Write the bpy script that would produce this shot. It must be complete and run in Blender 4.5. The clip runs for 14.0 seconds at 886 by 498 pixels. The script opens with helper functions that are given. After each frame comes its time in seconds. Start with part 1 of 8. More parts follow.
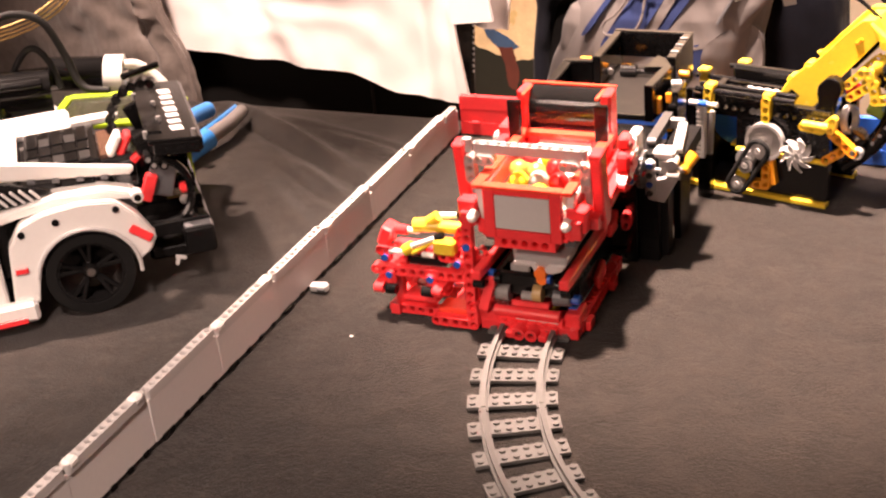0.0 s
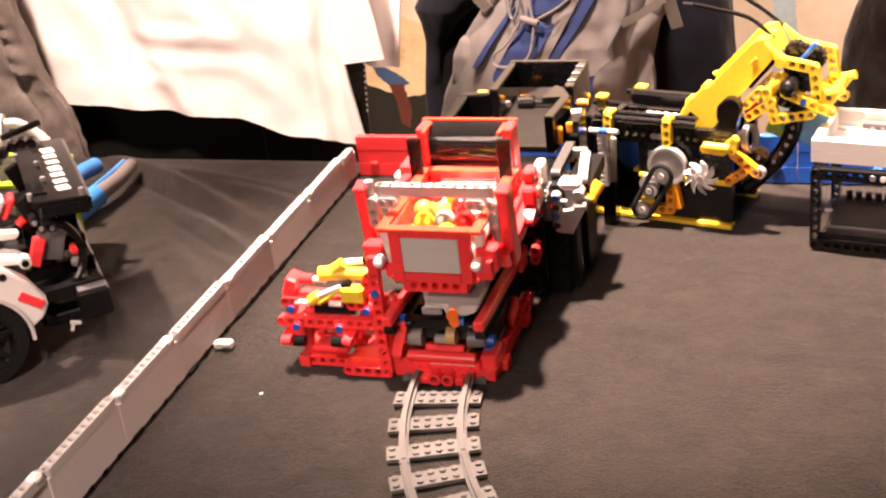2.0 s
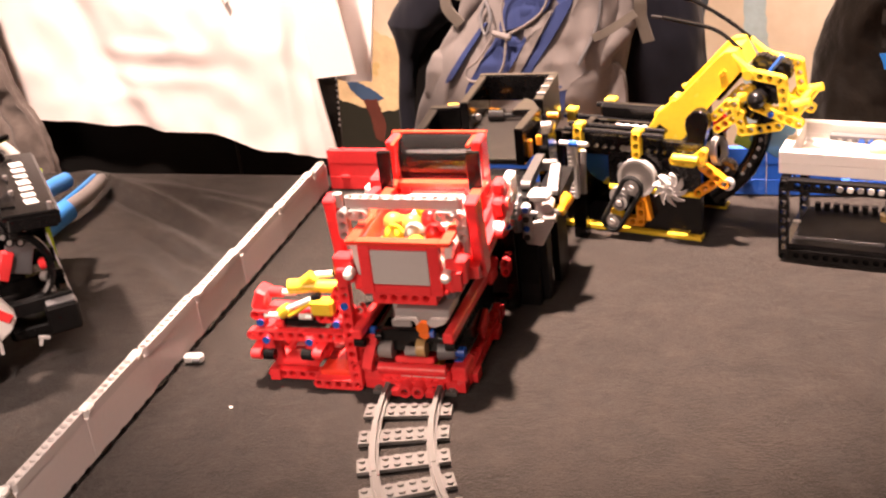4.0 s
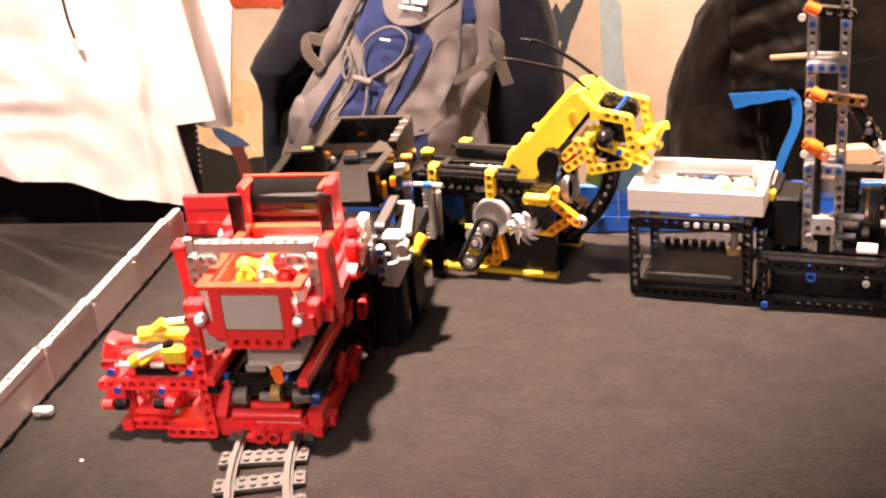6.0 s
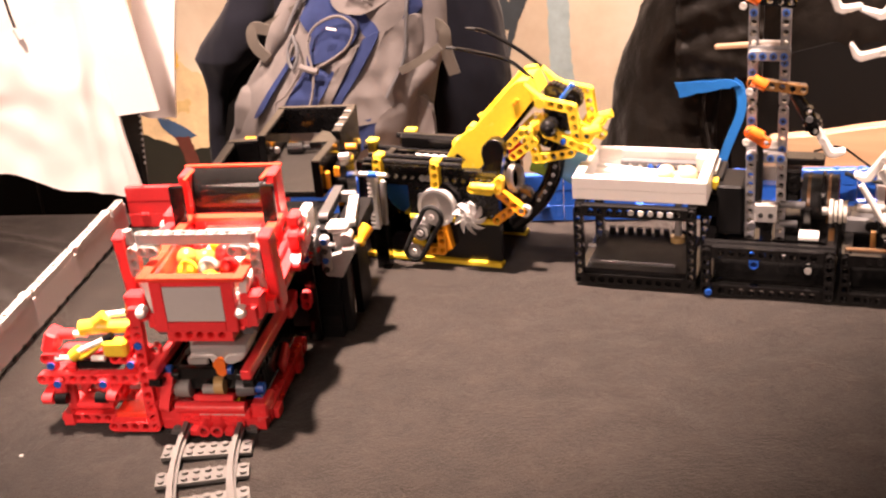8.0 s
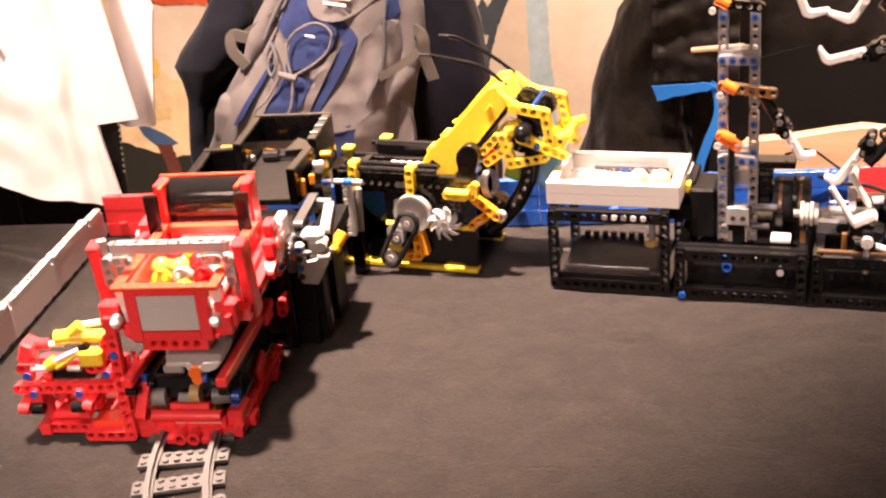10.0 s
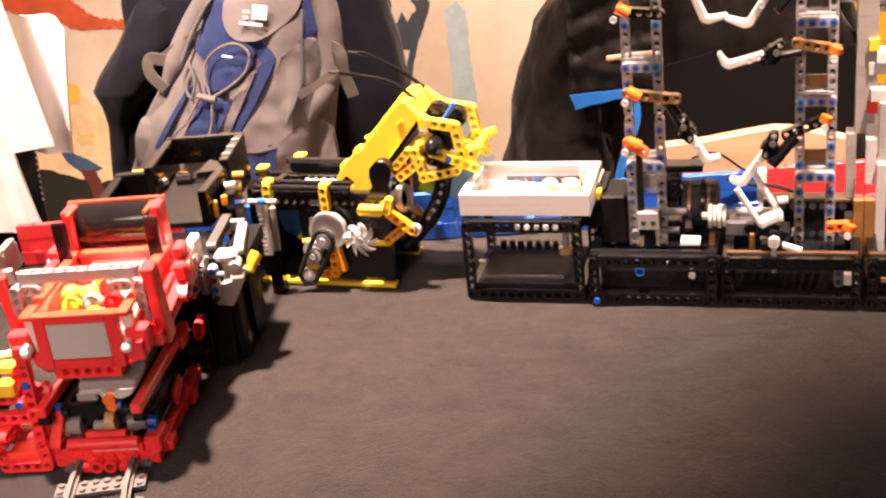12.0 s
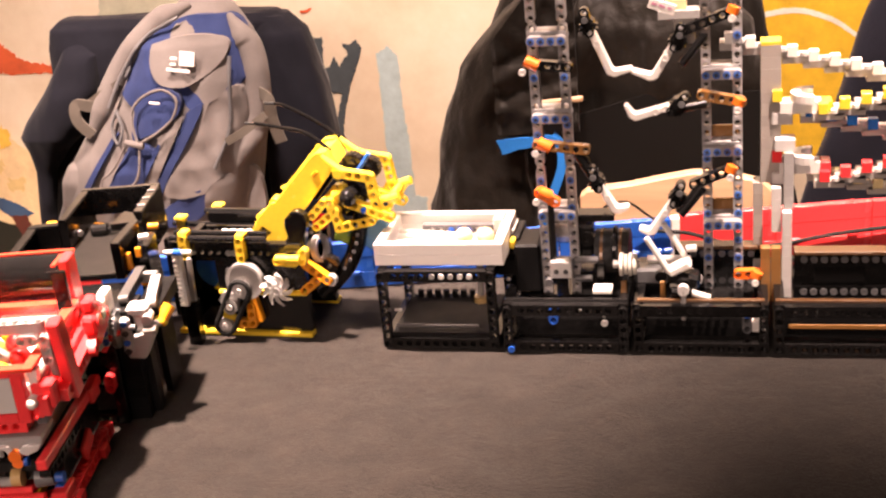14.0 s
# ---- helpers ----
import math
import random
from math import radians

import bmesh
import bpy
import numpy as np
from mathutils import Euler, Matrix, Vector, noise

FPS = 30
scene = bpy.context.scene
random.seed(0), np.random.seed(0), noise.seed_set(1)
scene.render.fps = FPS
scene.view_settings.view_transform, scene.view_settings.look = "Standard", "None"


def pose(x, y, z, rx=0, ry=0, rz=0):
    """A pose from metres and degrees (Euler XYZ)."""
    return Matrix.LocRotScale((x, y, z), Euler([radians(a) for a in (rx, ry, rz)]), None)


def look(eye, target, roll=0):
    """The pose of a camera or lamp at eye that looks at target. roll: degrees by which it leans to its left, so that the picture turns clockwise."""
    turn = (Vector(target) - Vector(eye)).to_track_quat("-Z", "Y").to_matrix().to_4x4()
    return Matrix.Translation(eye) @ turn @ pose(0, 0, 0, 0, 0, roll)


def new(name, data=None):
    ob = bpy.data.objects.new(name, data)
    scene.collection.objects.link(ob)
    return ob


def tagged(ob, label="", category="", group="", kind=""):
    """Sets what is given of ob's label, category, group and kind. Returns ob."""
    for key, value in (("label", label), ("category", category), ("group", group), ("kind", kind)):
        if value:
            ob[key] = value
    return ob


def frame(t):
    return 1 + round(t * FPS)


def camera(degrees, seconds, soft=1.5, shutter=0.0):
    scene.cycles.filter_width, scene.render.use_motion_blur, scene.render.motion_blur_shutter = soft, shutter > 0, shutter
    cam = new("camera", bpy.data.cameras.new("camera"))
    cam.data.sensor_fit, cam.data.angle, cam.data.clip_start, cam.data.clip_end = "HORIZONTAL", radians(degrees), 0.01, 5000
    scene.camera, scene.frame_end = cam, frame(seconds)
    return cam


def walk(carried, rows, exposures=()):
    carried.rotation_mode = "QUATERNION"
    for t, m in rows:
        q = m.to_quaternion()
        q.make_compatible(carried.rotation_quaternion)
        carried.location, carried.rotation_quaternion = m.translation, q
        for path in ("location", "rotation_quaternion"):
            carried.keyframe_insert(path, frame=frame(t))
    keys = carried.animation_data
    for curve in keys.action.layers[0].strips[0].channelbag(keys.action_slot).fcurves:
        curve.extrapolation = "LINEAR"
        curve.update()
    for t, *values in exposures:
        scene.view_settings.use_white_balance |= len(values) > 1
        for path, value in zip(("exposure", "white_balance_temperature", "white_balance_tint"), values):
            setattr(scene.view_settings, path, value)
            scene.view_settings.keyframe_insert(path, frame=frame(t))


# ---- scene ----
cam = camera(37.79, 14.0, 2.3)
PATH = [
    (0, (0.1425, 0.0033, 0.5148), (-0.3689, 0.7313, 0.0582), -5.57),
    (0.5, (0.1295, 0.0109, 0.5052), (-0.3794, 0.7532, 0.0693), -6.35),
    (1, (0.1231, 0.0192, 0.5072), (-0.3738, 0.7683, 0.0692), -7.05),
    (1.5, (0.1229, 0.0256, 0.5075), (-0.3537, 0.7857, 0.0658), -7.30),
    (2, (0.1219, 0.0257, 0.5073), (-0.3267, 0.8038, 0.0677), -7.00),
    (2.5, (0.1230, 0.0269, 0.5125), (-0.3168, 0.8104, 0.0737), -6.85),
    (5, (0.1347, 0.0261, 0.4998), (-0.2823, 0.8334, 0.0821), -6.86),
    (5.5, (0.1407, 0.0306, 0.5017), (-0.2458, 0.8555, 0.0891), -6.22),
    (6, (0.1439, 0.0321, 0.5001), (-0.2069, 0.8751, 0.0921), -5.56),
    (6.5, (0.1427, 0.0346, 0.4972), (-0.1894, 0.8832, 0.0853), -5.14),
    (7, (0.1425, 0.0363, 0.4961), (-0.1843, 0.8830, 0.0761), -4.94),
    (7.5, (0.1460, 0.0379, 0.4969), (-0.1697, 0.8885, 0.0764), -4.74),
    (8, (0.1481, 0.0370, 0.4977), (-0.1672, 0.8890, 0.0798), -5.01),
    (10.5, (0.1647, 0.0358, 0.5011), (-0.1332, 0.8957, 0.0864), -5.70),
    (11, (0.1719, 0.0389, 0.4997), (-0.1090, 0.9050, 0.0863), -6.21),
    (11.5, (0.1794, 0.0378, 0.5005), (-0.0888, 0.9081, 0.0873), -6.38),
    (12, (0.1803, 0.0379, 0.5010), (-0.0818, 0.9112, 0.0904), -6.43),
    (12.5, (0.1879, 0.0389, 0.5018), (-0.0698, 0.9145, 0.0933), -6.27),
    (13, (0.2019, 0.0420, 0.5064), (-0.0350, 0.9249, 0.1010), -6.10),
    (13.5, (0.2062, 0.0412, 0.5075), (-0.0193, 0.9289, 0.1060), -6.04),
    (14, (0.2083, 0.0428, 0.5098), (-0.0144, 0.9372, 0.1219), -5.80),
]
walk(cam, [(t, look(eye, target, roll)) for t, eye, target, roll in PATH])

# ---- world and lights ----
world = bpy.data.worlds.new("world")
scene.world = world
world.use_nodes = True
world.node_tree.nodes["Background"].inputs[0].default_value = (1.0, 0.86, 0.72, 1)
world.node_tree.nodes["Background"].inputs[1].default_value = 0.25


def area_lamp(name, eye, target, size, watts, colour):
    data = bpy.data.lights.new(name, "AREA")
    data.shape, data.size, data.energy, data.color = "DISK", size, watts, colour
    ob = new(name, data)
    ob.matrix_basis = look(eye, target)
    return ob


WARM = (1.0, 0.708, 0.592)


def spot_lamp(name, eye, target, angle, blend, radius, watts, colour):
    data = bpy.data.lights.new(name, "SPOT")
    data.spot_size, data.spot_blend, data.shadow_soft_size, data.energy, data.color = radians(angle), blend, radius, watts, colour
    ob = new(name, data)
    ob.matrix_basis = look(eye, target)
    return ob


# key spot: unseen, placed from where the shadows fall
spot_lamp("unseen_spot", (-0.49, 0.92, 1.95), (-0.235, 0.945, 0), 27.2, 1.0, 0.055, 1900, WARM)
# added unseen spots that brighten the ramps, the white sheet and the mural wall
spot_lamp("unseen_spot", (0.58, 0.72, 1.95), (0.33, 1.35, 0.06), 33, 1.0, 0.055, 1080, WARM)
spot_lamp("unseen_spot", (-0.95, 0.55, 1.95), (-1.02, 1.46, 0.10), 34, 0.7, 0.08, 750, WARM)
spot_lamp("unseen_spot", (-0.28, 1.30, 1.95), (-0.20, 2.32, 0.0), 76, 0.5, 0.10, 570, WARM)
# added low fill from behind the camera, lighting the fronts of things
area_lamp("front_fill", (-0.3, -1.90, 1.15), (-0.1, 1.0, 0.15), 1.1, 50, WARM)
# added unseen spot for the barrier face and the near cloth
spot_lamp("unseen_spot", (0.15, -0.45, 1.95), (-0.56, 0.34, 0), 27, 1.0, 0.10, 360, (1.0, 0.75, 0.66))
# added unseen spot for the car, on the side away from its shadow
spot_lamp("unseen_spot", (-1.45, 0.62, 1.95), (-0.88, 0.68, 0.06), 23, 1.0, 0.055, 1250, WARM)

# ---- materials ----
MATS = {}


def nodes_of(name):
    mat = bpy.data.materials.new(name)
    mat.use_nodes = True
    nt = mat.node_tree
    return mat, nt, nt.nodes["Principled BSDF"]


def link(nt, a, b):
    nt.links.new(a, b)


def noise_node(nt, scale, detail=4.0, coord="Object", rough=0.6):
    tc = nt.nodes.new("ShaderNodeTexCoord")
    n = nt.nodes.new("ShaderNodeTexNoise")
    n.inputs["Scale"].default_value = scale
    n.inputs["Detail"].default_value = detail
    n.inputs["Roughness"].default_value = rough
    link(nt, tc.outputs[coord], n.inputs["Vector"])
    return n


def ramp_node(nt, fac, stops):
    r = nt.nodes.new("ShaderNodeValToRGB")
    while len(r.color_ramp.elements) < len(stops):
        r.color_ramp.elements.new(0.5)
    for e, (pos, col) in zip(r.color_ramp.elements, stops):
        e.position, e.color = pos, (*col, 1)
    link(nt, fac, r.inputs["Fac"])
    return r


def bump_node(nt, bsdf, height, strength, distance):
    b = nt.nodes.new("ShaderNodeBump")
    b.inputs["Strength"].default_value, b.inputs["Distance"].default_value = strength, distance
    link(nt, height, b.inputs["Height"])
    link(nt, b.outputs["Normal"], bsdf.inputs["Normal"])


def plastic(name, col, rough=0.23, wear=0.12, coat=0.0, gloss=0.5):
    """Moulded plastic: slight tone differences from piece to piece, dust and fine scratches."""
    mat, nt, p = nodes_of(name)
    info = nt.nodes.new("ShaderNodeObjectInfo")
    n = noise_node(nt, 260.0, 5.0)
    big = noise_node(nt, 38.0, 3.0)
    mixed = nt.nodes.new("ShaderNodeMath")
    mixed.operation = "ADD"
    link(nt, n.outputs["Fac"], mixed.inputs[0])
    link(nt, info.outputs["Random"], mixed.inputs[1])
    half = nt.nodes.new("ShaderNodeMath")
    half.operation = "MULTIPLY"
    half.inputs[1].default_value = 0.5
    link(nt, mixed.outputs[0], half.inputs[0])
    lo, hi = tuple(c * (1 - wear) for c in col), tuple(min(1, c * (1 + wear) + 0.004) for c in col)
    r = ramp_node(nt, half.outputs[0], [(0.2, lo), (0.8, hi)])
    link(nt, r.outputs["Color"], p.inputs["Base Color"])
    m = nt.nodes.new("ShaderNodeMapRange")
    m.inputs["To Min"].default_value, m.inputs["To Max"].default_value = rough * 0.75, rough * 1.4
    link(nt, big.outputs["Fac"], m.inputs["Value"])
    link(nt, m.outputs["Result"], p.inputs["Roughness"])
    p.inputs["Coat Weight"].default_value = coat
    p.inputs["Specular IOR Level"].default_value = gloss
    bump_node(nt, p, n.outputs["Fac"], 0.06, 0.0004)
    MATS[name] = mat
    return mat


RED = plastic("red_plastic", (0.88, 0.046, 0.052))
# the same red for lit top edges, with the glare put into the colour
TOPLIT_RED = plastic("toplit_red_plastic", (0.80, 0.060, 0.030))
BLACK = plastic("black_plastic", (0.0042, 0.0040, 0.0041), 0.17, 0.3, 0.0, 0.30)
YELLOW = plastic("yellow_plastic", (0.88, 0.63, 0.045))
DYELLOW = plastic("bright_light_orange_plastic", (0.82, 0.33, 0.015))
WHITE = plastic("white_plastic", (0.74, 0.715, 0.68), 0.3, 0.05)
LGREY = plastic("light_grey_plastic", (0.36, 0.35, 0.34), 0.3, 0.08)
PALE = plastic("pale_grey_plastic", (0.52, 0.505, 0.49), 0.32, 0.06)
DGREY = plastic("dark_grey_plastic", (0.11, 0.11, 0.115), 0.3, 0.12)
BLUE = plastic("blue_plastic", (0.018, 0.095, 0.46))
ORANGE = plastic("orange_plastic", (0.85, 0.17, 0.015))
TAN = plastic("tan_plastic", (0.50, 0.34, 0.14))
BROWN = plastic("brown_plastic", (0.25, 0.12, 0.035))
DBROWN = plastic("dark_brown_plastic", (0.085, 0.042, 0.016))
GREEN = plastic("lime_plastic", (0.42, 0.62, 0.02))
CREAM = plastic("cream_plastic", (0.78, 0.66, 0.36))
MIDBLUE = plastic("mid_blue_plastic", (0.02, 0.16, 0.55))
RUBBER = plastic("black_rubber", (0.0065, 0.0065, 0.0065), 0.62, 0.25, 0.0, 0.22)
GUNMETAL = plastic("worn_grey_plastic", (0.26, 0.25, 0.24), 0.34, 0.15)
# near-black drawn on solid faces for the shade inside bores and sockets
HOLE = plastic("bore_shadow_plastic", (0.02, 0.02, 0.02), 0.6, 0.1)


def chrome_mat():
    mat, nt, p = nodes_of("steel")
    n = noise_node(nt, 300.0)
    r = ramp_node(nt, n.outputs["Fac"], [(0.3, (0.5, 0.5, 0.5)), (0.7, (0.68, 0.67, 0.65))])
    link(nt, r.outputs["Color"], p.inputs["Base Color"])
    p.inputs["Metallic"].default_value, p.inputs["Roughness"].default_value = 1.0, 0.25
    return mat


STEEL = chrome_mat()


def glass_mat(name, col, rough=0.05, alpha=0.35):
    """Thin clear or smoked plastic sheet."""
    mat, nt, p = nodes_of(name)
    n = noise_node(nt, 120.0)
    m = nt.nodes.new("ShaderNodeMapRange")
    m.inputs["To Min"].default_value, m.inputs["To Max"].default_value = rough, rough + 0.05
    link(nt, n.outputs["Fac"], m.inputs["Value"])
    link(nt, m.outputs["Result"], p.inputs["Roughness"])
    p.inputs["Base Color"].default_value = (*col, 1)
    p.inputs["Alpha"].default_value = alpha
    return mat


CASEGLASS = glass_mat("tinted_case_plastic", (0.045, 0.048, 0.030), 0.06, 0.5)
CLEAR = glass_mat("clear_plastic", (0.8, 0.76, 0.74), 0.08, 0.3)
SMOKE = glass_mat("smoked_plastic", (0.010, 0.0095, 0.0095), 0.03, 0.80)


def cloth(name, col, scale=900.0, fold=6.0, sheen=0.3, bump=0.5, vary=0.35, rough=0.9, weave=0.0006, crease=0.0):
    mat, nt, p = nodes_of(name)
    fine = noise_node(nt, scale, 3.0)
    big = noise_node(nt, fold, 5.0)
    add = nt.nodes.new("ShaderNodeMath")
    add.operation = "MULTIPLY_ADD"
    add.inputs[1].default_value, add.inputs[2].default_value = 0.5, 0.0
    link(nt, fine.outputs["Fac"], add.inputs[0])
    tot = nt.nodes.new("ShaderNodeMath")
    tot.operation = "MULTIPLY_ADD"
    tot.inputs[1].default_value = 0.5
    link(nt, big.outputs["Fac"], tot.inputs[0])
    link(nt, add.outputs[0], tot.inputs[2])
    r = ramp_node(nt, tot.outputs[0], [(0.3, tuple(c * (1 - vary) for c in col)), (0.72, tuple(min(1, c * (1 + vary)) for c in col))])
    link(nt, r.outputs["Color"], p.inputs["Base Color"])
    p.inputs["Roughness"].default_value = rough
    p.inputs["Sheen Weight"].default_value = sheen
    p.inputs["Sheen Roughness"].default_value = 0.45
    p.inputs["Specular IOR Level"].default_value = 0.15
    bump_node(nt, p, fine.outputs["Fac"], bump, weave)
    if crease:
        # soft wrinkles, drawn out along the hang of the cloth, under the weave
        tc, mp, wr = nt.nodes.new("ShaderNodeTexCoord"), nt.nodes.new("ShaderNodeMapping"), nt.nodes.new("ShaderNodeTexNoise")
        mp.inputs["Scale"].default_value, mp.inputs["Rotation"].default_value = (1.0, 1.0, 0.45), (0.0, 0.5, 0.0)
        wr.inputs["Scale"].default_value, wr.inputs["Detail"].default_value = 15.0, 2.0
        low = nt.nodes.new("ShaderNodeBump")
        low.inputs["Strength"].default_value, low.inputs["Distance"].default_value = 0.8, crease
        link(nt, tc.outputs["Object"], mp.inputs["Vector"])
        link(nt, mp.outputs["Vector"], wr.inputs["Vector"])
        link(nt, wr.outputs["Fac"], low.inputs["Height"])
        link(nt, low.outputs["Normal"], p.inputs["Normal"].links[0].from_node.inputs["Normal"])
    return mat


def felt(name, tone):
    """Dark felt: fibres, lint, rubbed patches and soft lumps."""
    mat, nt, p = nodes_of(name)
    fibre, patch, blot = noise_node(nt, 520.0, 4.0), noise_node(nt, 46.0, 6.0, "Object", 0.75), noise_node(nt, 6.0, 4.0, "Object", 0.6)
    tc = nt.nodes.new("ShaderNodeTexCoord")
    mp = nt.nodes.new("ShaderNodeMapping")
    mp.inputs["Scale"].default_value = (16.0, 34.0, 20.0)
    mp.inputs["Rotation"].default_value = (0, 0, 0.6)
    drag = nt.nodes.new("ShaderNodeTexNoise")
    drag.inputs["Scale"].default_value, drag.inputs["Detail"].default_value = 1.0, 5.0
    link(nt, tc.outputs["Object"], mp.inputs["Vector"])
    link(nt, mp.outputs["Vector"], drag.inputs["Vector"])
    tot = fibre.outputs["Fac"]
    for n, w in ((patch, 1.0), (blot, 0.27), (drag, 0.04)):
        m = nt.nodes.new("ShaderNodeMath")
        m.operation = "MULTIPLY_ADD"
        m.inputs[1].default_value = w
        link(nt, n.outputs["Fac"], m.inputs[0])
        link(nt, tot, m.inputs[2])
        tot = m.outputs[0]
    sc = nt.nodes.new("ShaderNodeMath")
    sc.operation = "MULTIPLY"
    sc.inputs[1].default_value = 1 / 2.37
    link(nt, tot, sc.inputs[0])
    stops = [(0.41, (0.0122, 0.0108, 0.0091)), (0.50, (0.0222, 0.0187, 0.0159)), (0.59, (0.0360, 0.0302, 0.0256))]
    r = ramp_node(nt, sc.outputs[0], [(q, tuple(c * t for c, t in zip(col, tone))) for q, col in stops])
    lint = noise_node(nt, 170.0, 2.0, "Object", 0.5)
    spots = ramp_node(nt, lint.outputs["Fac"], [(0.66, (0, 0, 0)), (0.75, (0.36, 0.36, 0.36))])
    mix = nt.nodes.new("ShaderNodeMixRGB")
    mix.inputs["Color2"].default_value = (0.085 * tone[0], 0.070 * tone[1], 0.058 * tone[2], 1)
    link(nt, spots.outputs["Color"], mix.inputs["Fac"])
    link(nt, r.outputs["Color"], mix.inputs["Color1"])
    link(nt, mix.outputs["Color"], p.inputs["Base Color"])
    p.inputs["Roughness"].default_value = 0.95
    p.inputs["Specular IOR Level"].default_value = 0.1
    p.inputs["Sheen Weight"].default_value, p.inputs["Sheen Roughness"].default_value = 0.15, 0.5
    bump_node(nt, p, tot, 0.8, 0.0020)
    return mat


FELT = felt("charcoal_felt", (0.745, 0.690, 0.650))
SHEET = cloth("white_cotton", (0.80, 0.75, 0.735), 800.0, 5.0, 0.1, 0.2, 0.05)
NAVY = cloth("navy_wool", (0.0068, 0.0073, 0.0122), 600.0, 12.0, 0.08, 0.4, crease=0.020)
JACKETCLOTH = cloth("worn_black_nylon", (0.0086, 0.0066, 0.0049), 30.0, 14.0, 0.1, 0.4, 0.5, 0.55, 0.009, crease=0.03)
# near-black cloth put where garments and gaps lie in shade
SHADEBLACK = cloth("shade_black_cloth", (0.0028, 0.0024, 0.0022), 500.0, 10.0, 0.02, 0.2, 0.3, 0.7)
BLACKCLOTH = cloth("black_nylon", (0.011, 0.009, 0.0075), 500.0, 10.0, 0.1, 0.3, 0.4, 0.6)
GREYBAG = cloth("grey_pack_fabric", (0.16, 0.145, 0.14), 900.0, 14.0, 0.1, 0.4, 0.2, crease=0.016)
BLUEBAG = cloth("blue_pack_fabric", (0.025, 0.038, 0.112), 900.0, 14.0, 0.1, 0.4, 0.25, crease=0.014)
WEBBING = cloth("grey_webbing", (0.105, 0.092, 0.078), 1200.0, 14.0, 0.1, 0.4, 0.2)
TARP = cloth("grey_nylon", (0.120, 0.100, 0.090), 90.0, 8.0, 0.2, 0.4, 0.3, 0.55, crease=0.016)
BLUELINING = cloth("blue_lining", (0.02, 0.17, 0.55), 500.0, 12.0, 0.1, 0.2, 0.2, 0.6)


def wall_paint():
    mat, nt, p = nodes_of("cream_wall_paint")
    n = noise_node(nt, 5.0, 6.0, "Object", 0.65)
    r = ramp_node(nt, n.outputs["Fac"], [(0.3, (0.68, 0.56, 0.40)), (0.55, (0.79, 0.69, 0.53)), (0.75, (0.85, 0.77, 0.64))])
    link(nt, r.outputs["Color"], p.inputs["Base Color"])
    p.inputs["Roughness"].default_value = 0.8
    bump_node(nt, p, noise_node(nt, 60.0).outputs["Fac"], 0.2, 0.002)
    return mat


def paint(name, col, vary=0.2):
    mat, nt, p = nodes_of(name)
    n = noise_node(nt, 16.0, 6.0, "Object", 0.7)
    r = ramp_node(nt, n.outputs["Fac"], [(0.3, tuple(c * (1 - vary) for c in col)), (0.7, tuple(min(1, c * (1 + vary)) for c in col))])
    link(nt, r.outputs["Color"], p.inputs["Base Color"])
    p.inputs["Roughness"].default_value = 0.75
    return mat


def wood_mat(name, a, b):
    mat, nt, p = nodes_of(name)
    tc = nt.nodes.new("ShaderNodeTexCoord")
    mp = nt.nodes.new("ShaderNodeMapping")
    mp.inputs["Scale"].default_value = (3.0, 40.0, 40.0)
    n = nt.nodes.new("ShaderNodeTexNoise")
    n.inputs["Scale"].default_value, n.inputs["Detail"].default_value = 2.0, 8.0
    link(nt, tc.outputs["Object"], mp.inputs["Vector"])
    link(nt, mp.outputs["Vector"], n.inputs["Vector"])
    r = ramp_node(nt, n.outputs["Fac"], [(0.3, a), (0.7, b)])
    link(nt, r.outputs["Color"], p.inputs["Base Color"])
    p.inputs["Roughness"].default_value = 0.5
    bump_node(nt, p, n.outputs["Fac"], 0.15, 0.001)
    return mat


CREAMWALL = wall_paint()
# tone for surfaces out of view, kept dark to cut bounced light
LOWBOUNCE = paint("low_bounce_paint", (0.20, 0.17, 0.14))
BENCHWOOD = wood_mat("pale_wood", (0.42, 0.26, 0.15), (0.52, 0.34, 0.205))
FLOORWOOD = wood_mat("floor_wood", (0.16, 0.09, 0.05), (0.26, 0.15, 0.08))

# ---- building kit ----
P = 0.008
X, Y, Z = Vector((1, 0, 0)), Vector((0, 1, 0)), Vector((0, 0, 1))
CACHE = {}


def place(o, xd, zd):
    """A pose at o with local x along xd and local z close to zd."""
    x = Vector(xd).normalized()
    z = Vector(zd) - x * x.dot(Vector(zd))
    z.normalize()
    y = z.cross(x)
    return Matrix(((x.x, y.x, z.x, o[0]), (x.y, y.y, z.y, o[1]), (x.z, y.z, z.z, o[2]), (0, 0, 0, 1)))


def finish(bm, name, smooth=False):
    bmesh.ops.recalc_face_normals(bm, faces=bm.faces)
    me = bpy.data.meshes.new(name)
    bm.to_mesh(me)
    bm.free()
    me.materials.append(None)
    if smooth:
        for f in me.polygons:
            f.use_smooth = True
        me.set_sharp_from_angle(angle=radians(38))
    return me


def cached(key, make, smooth=False):
    if key not in CACHE:
        CACHE[key] = finish(make(), key[0], smooth)
    return CACHE[key]


def thing(name, m, label, category, group="", kind=""):
    ob = new(name)
    ob.empty_display_size = 0.02
    ob.matrix_basis = m
    return tagged(ob, label, category, group, kind)


def part(name, data, mat, parent, m=None, label=""):
    if isinstance(data, bmesh.types.BMesh):
        data = finish(data, name)
    ob = new(name, data)
    ob.material_slots[0].link = "OBJECT"
    ob.material_slots[0].material = mat
    ob.parent = parent
    if m is not None:
        ob.matrix_basis = m
    if label:
        tagged(ob, label)
    return ob


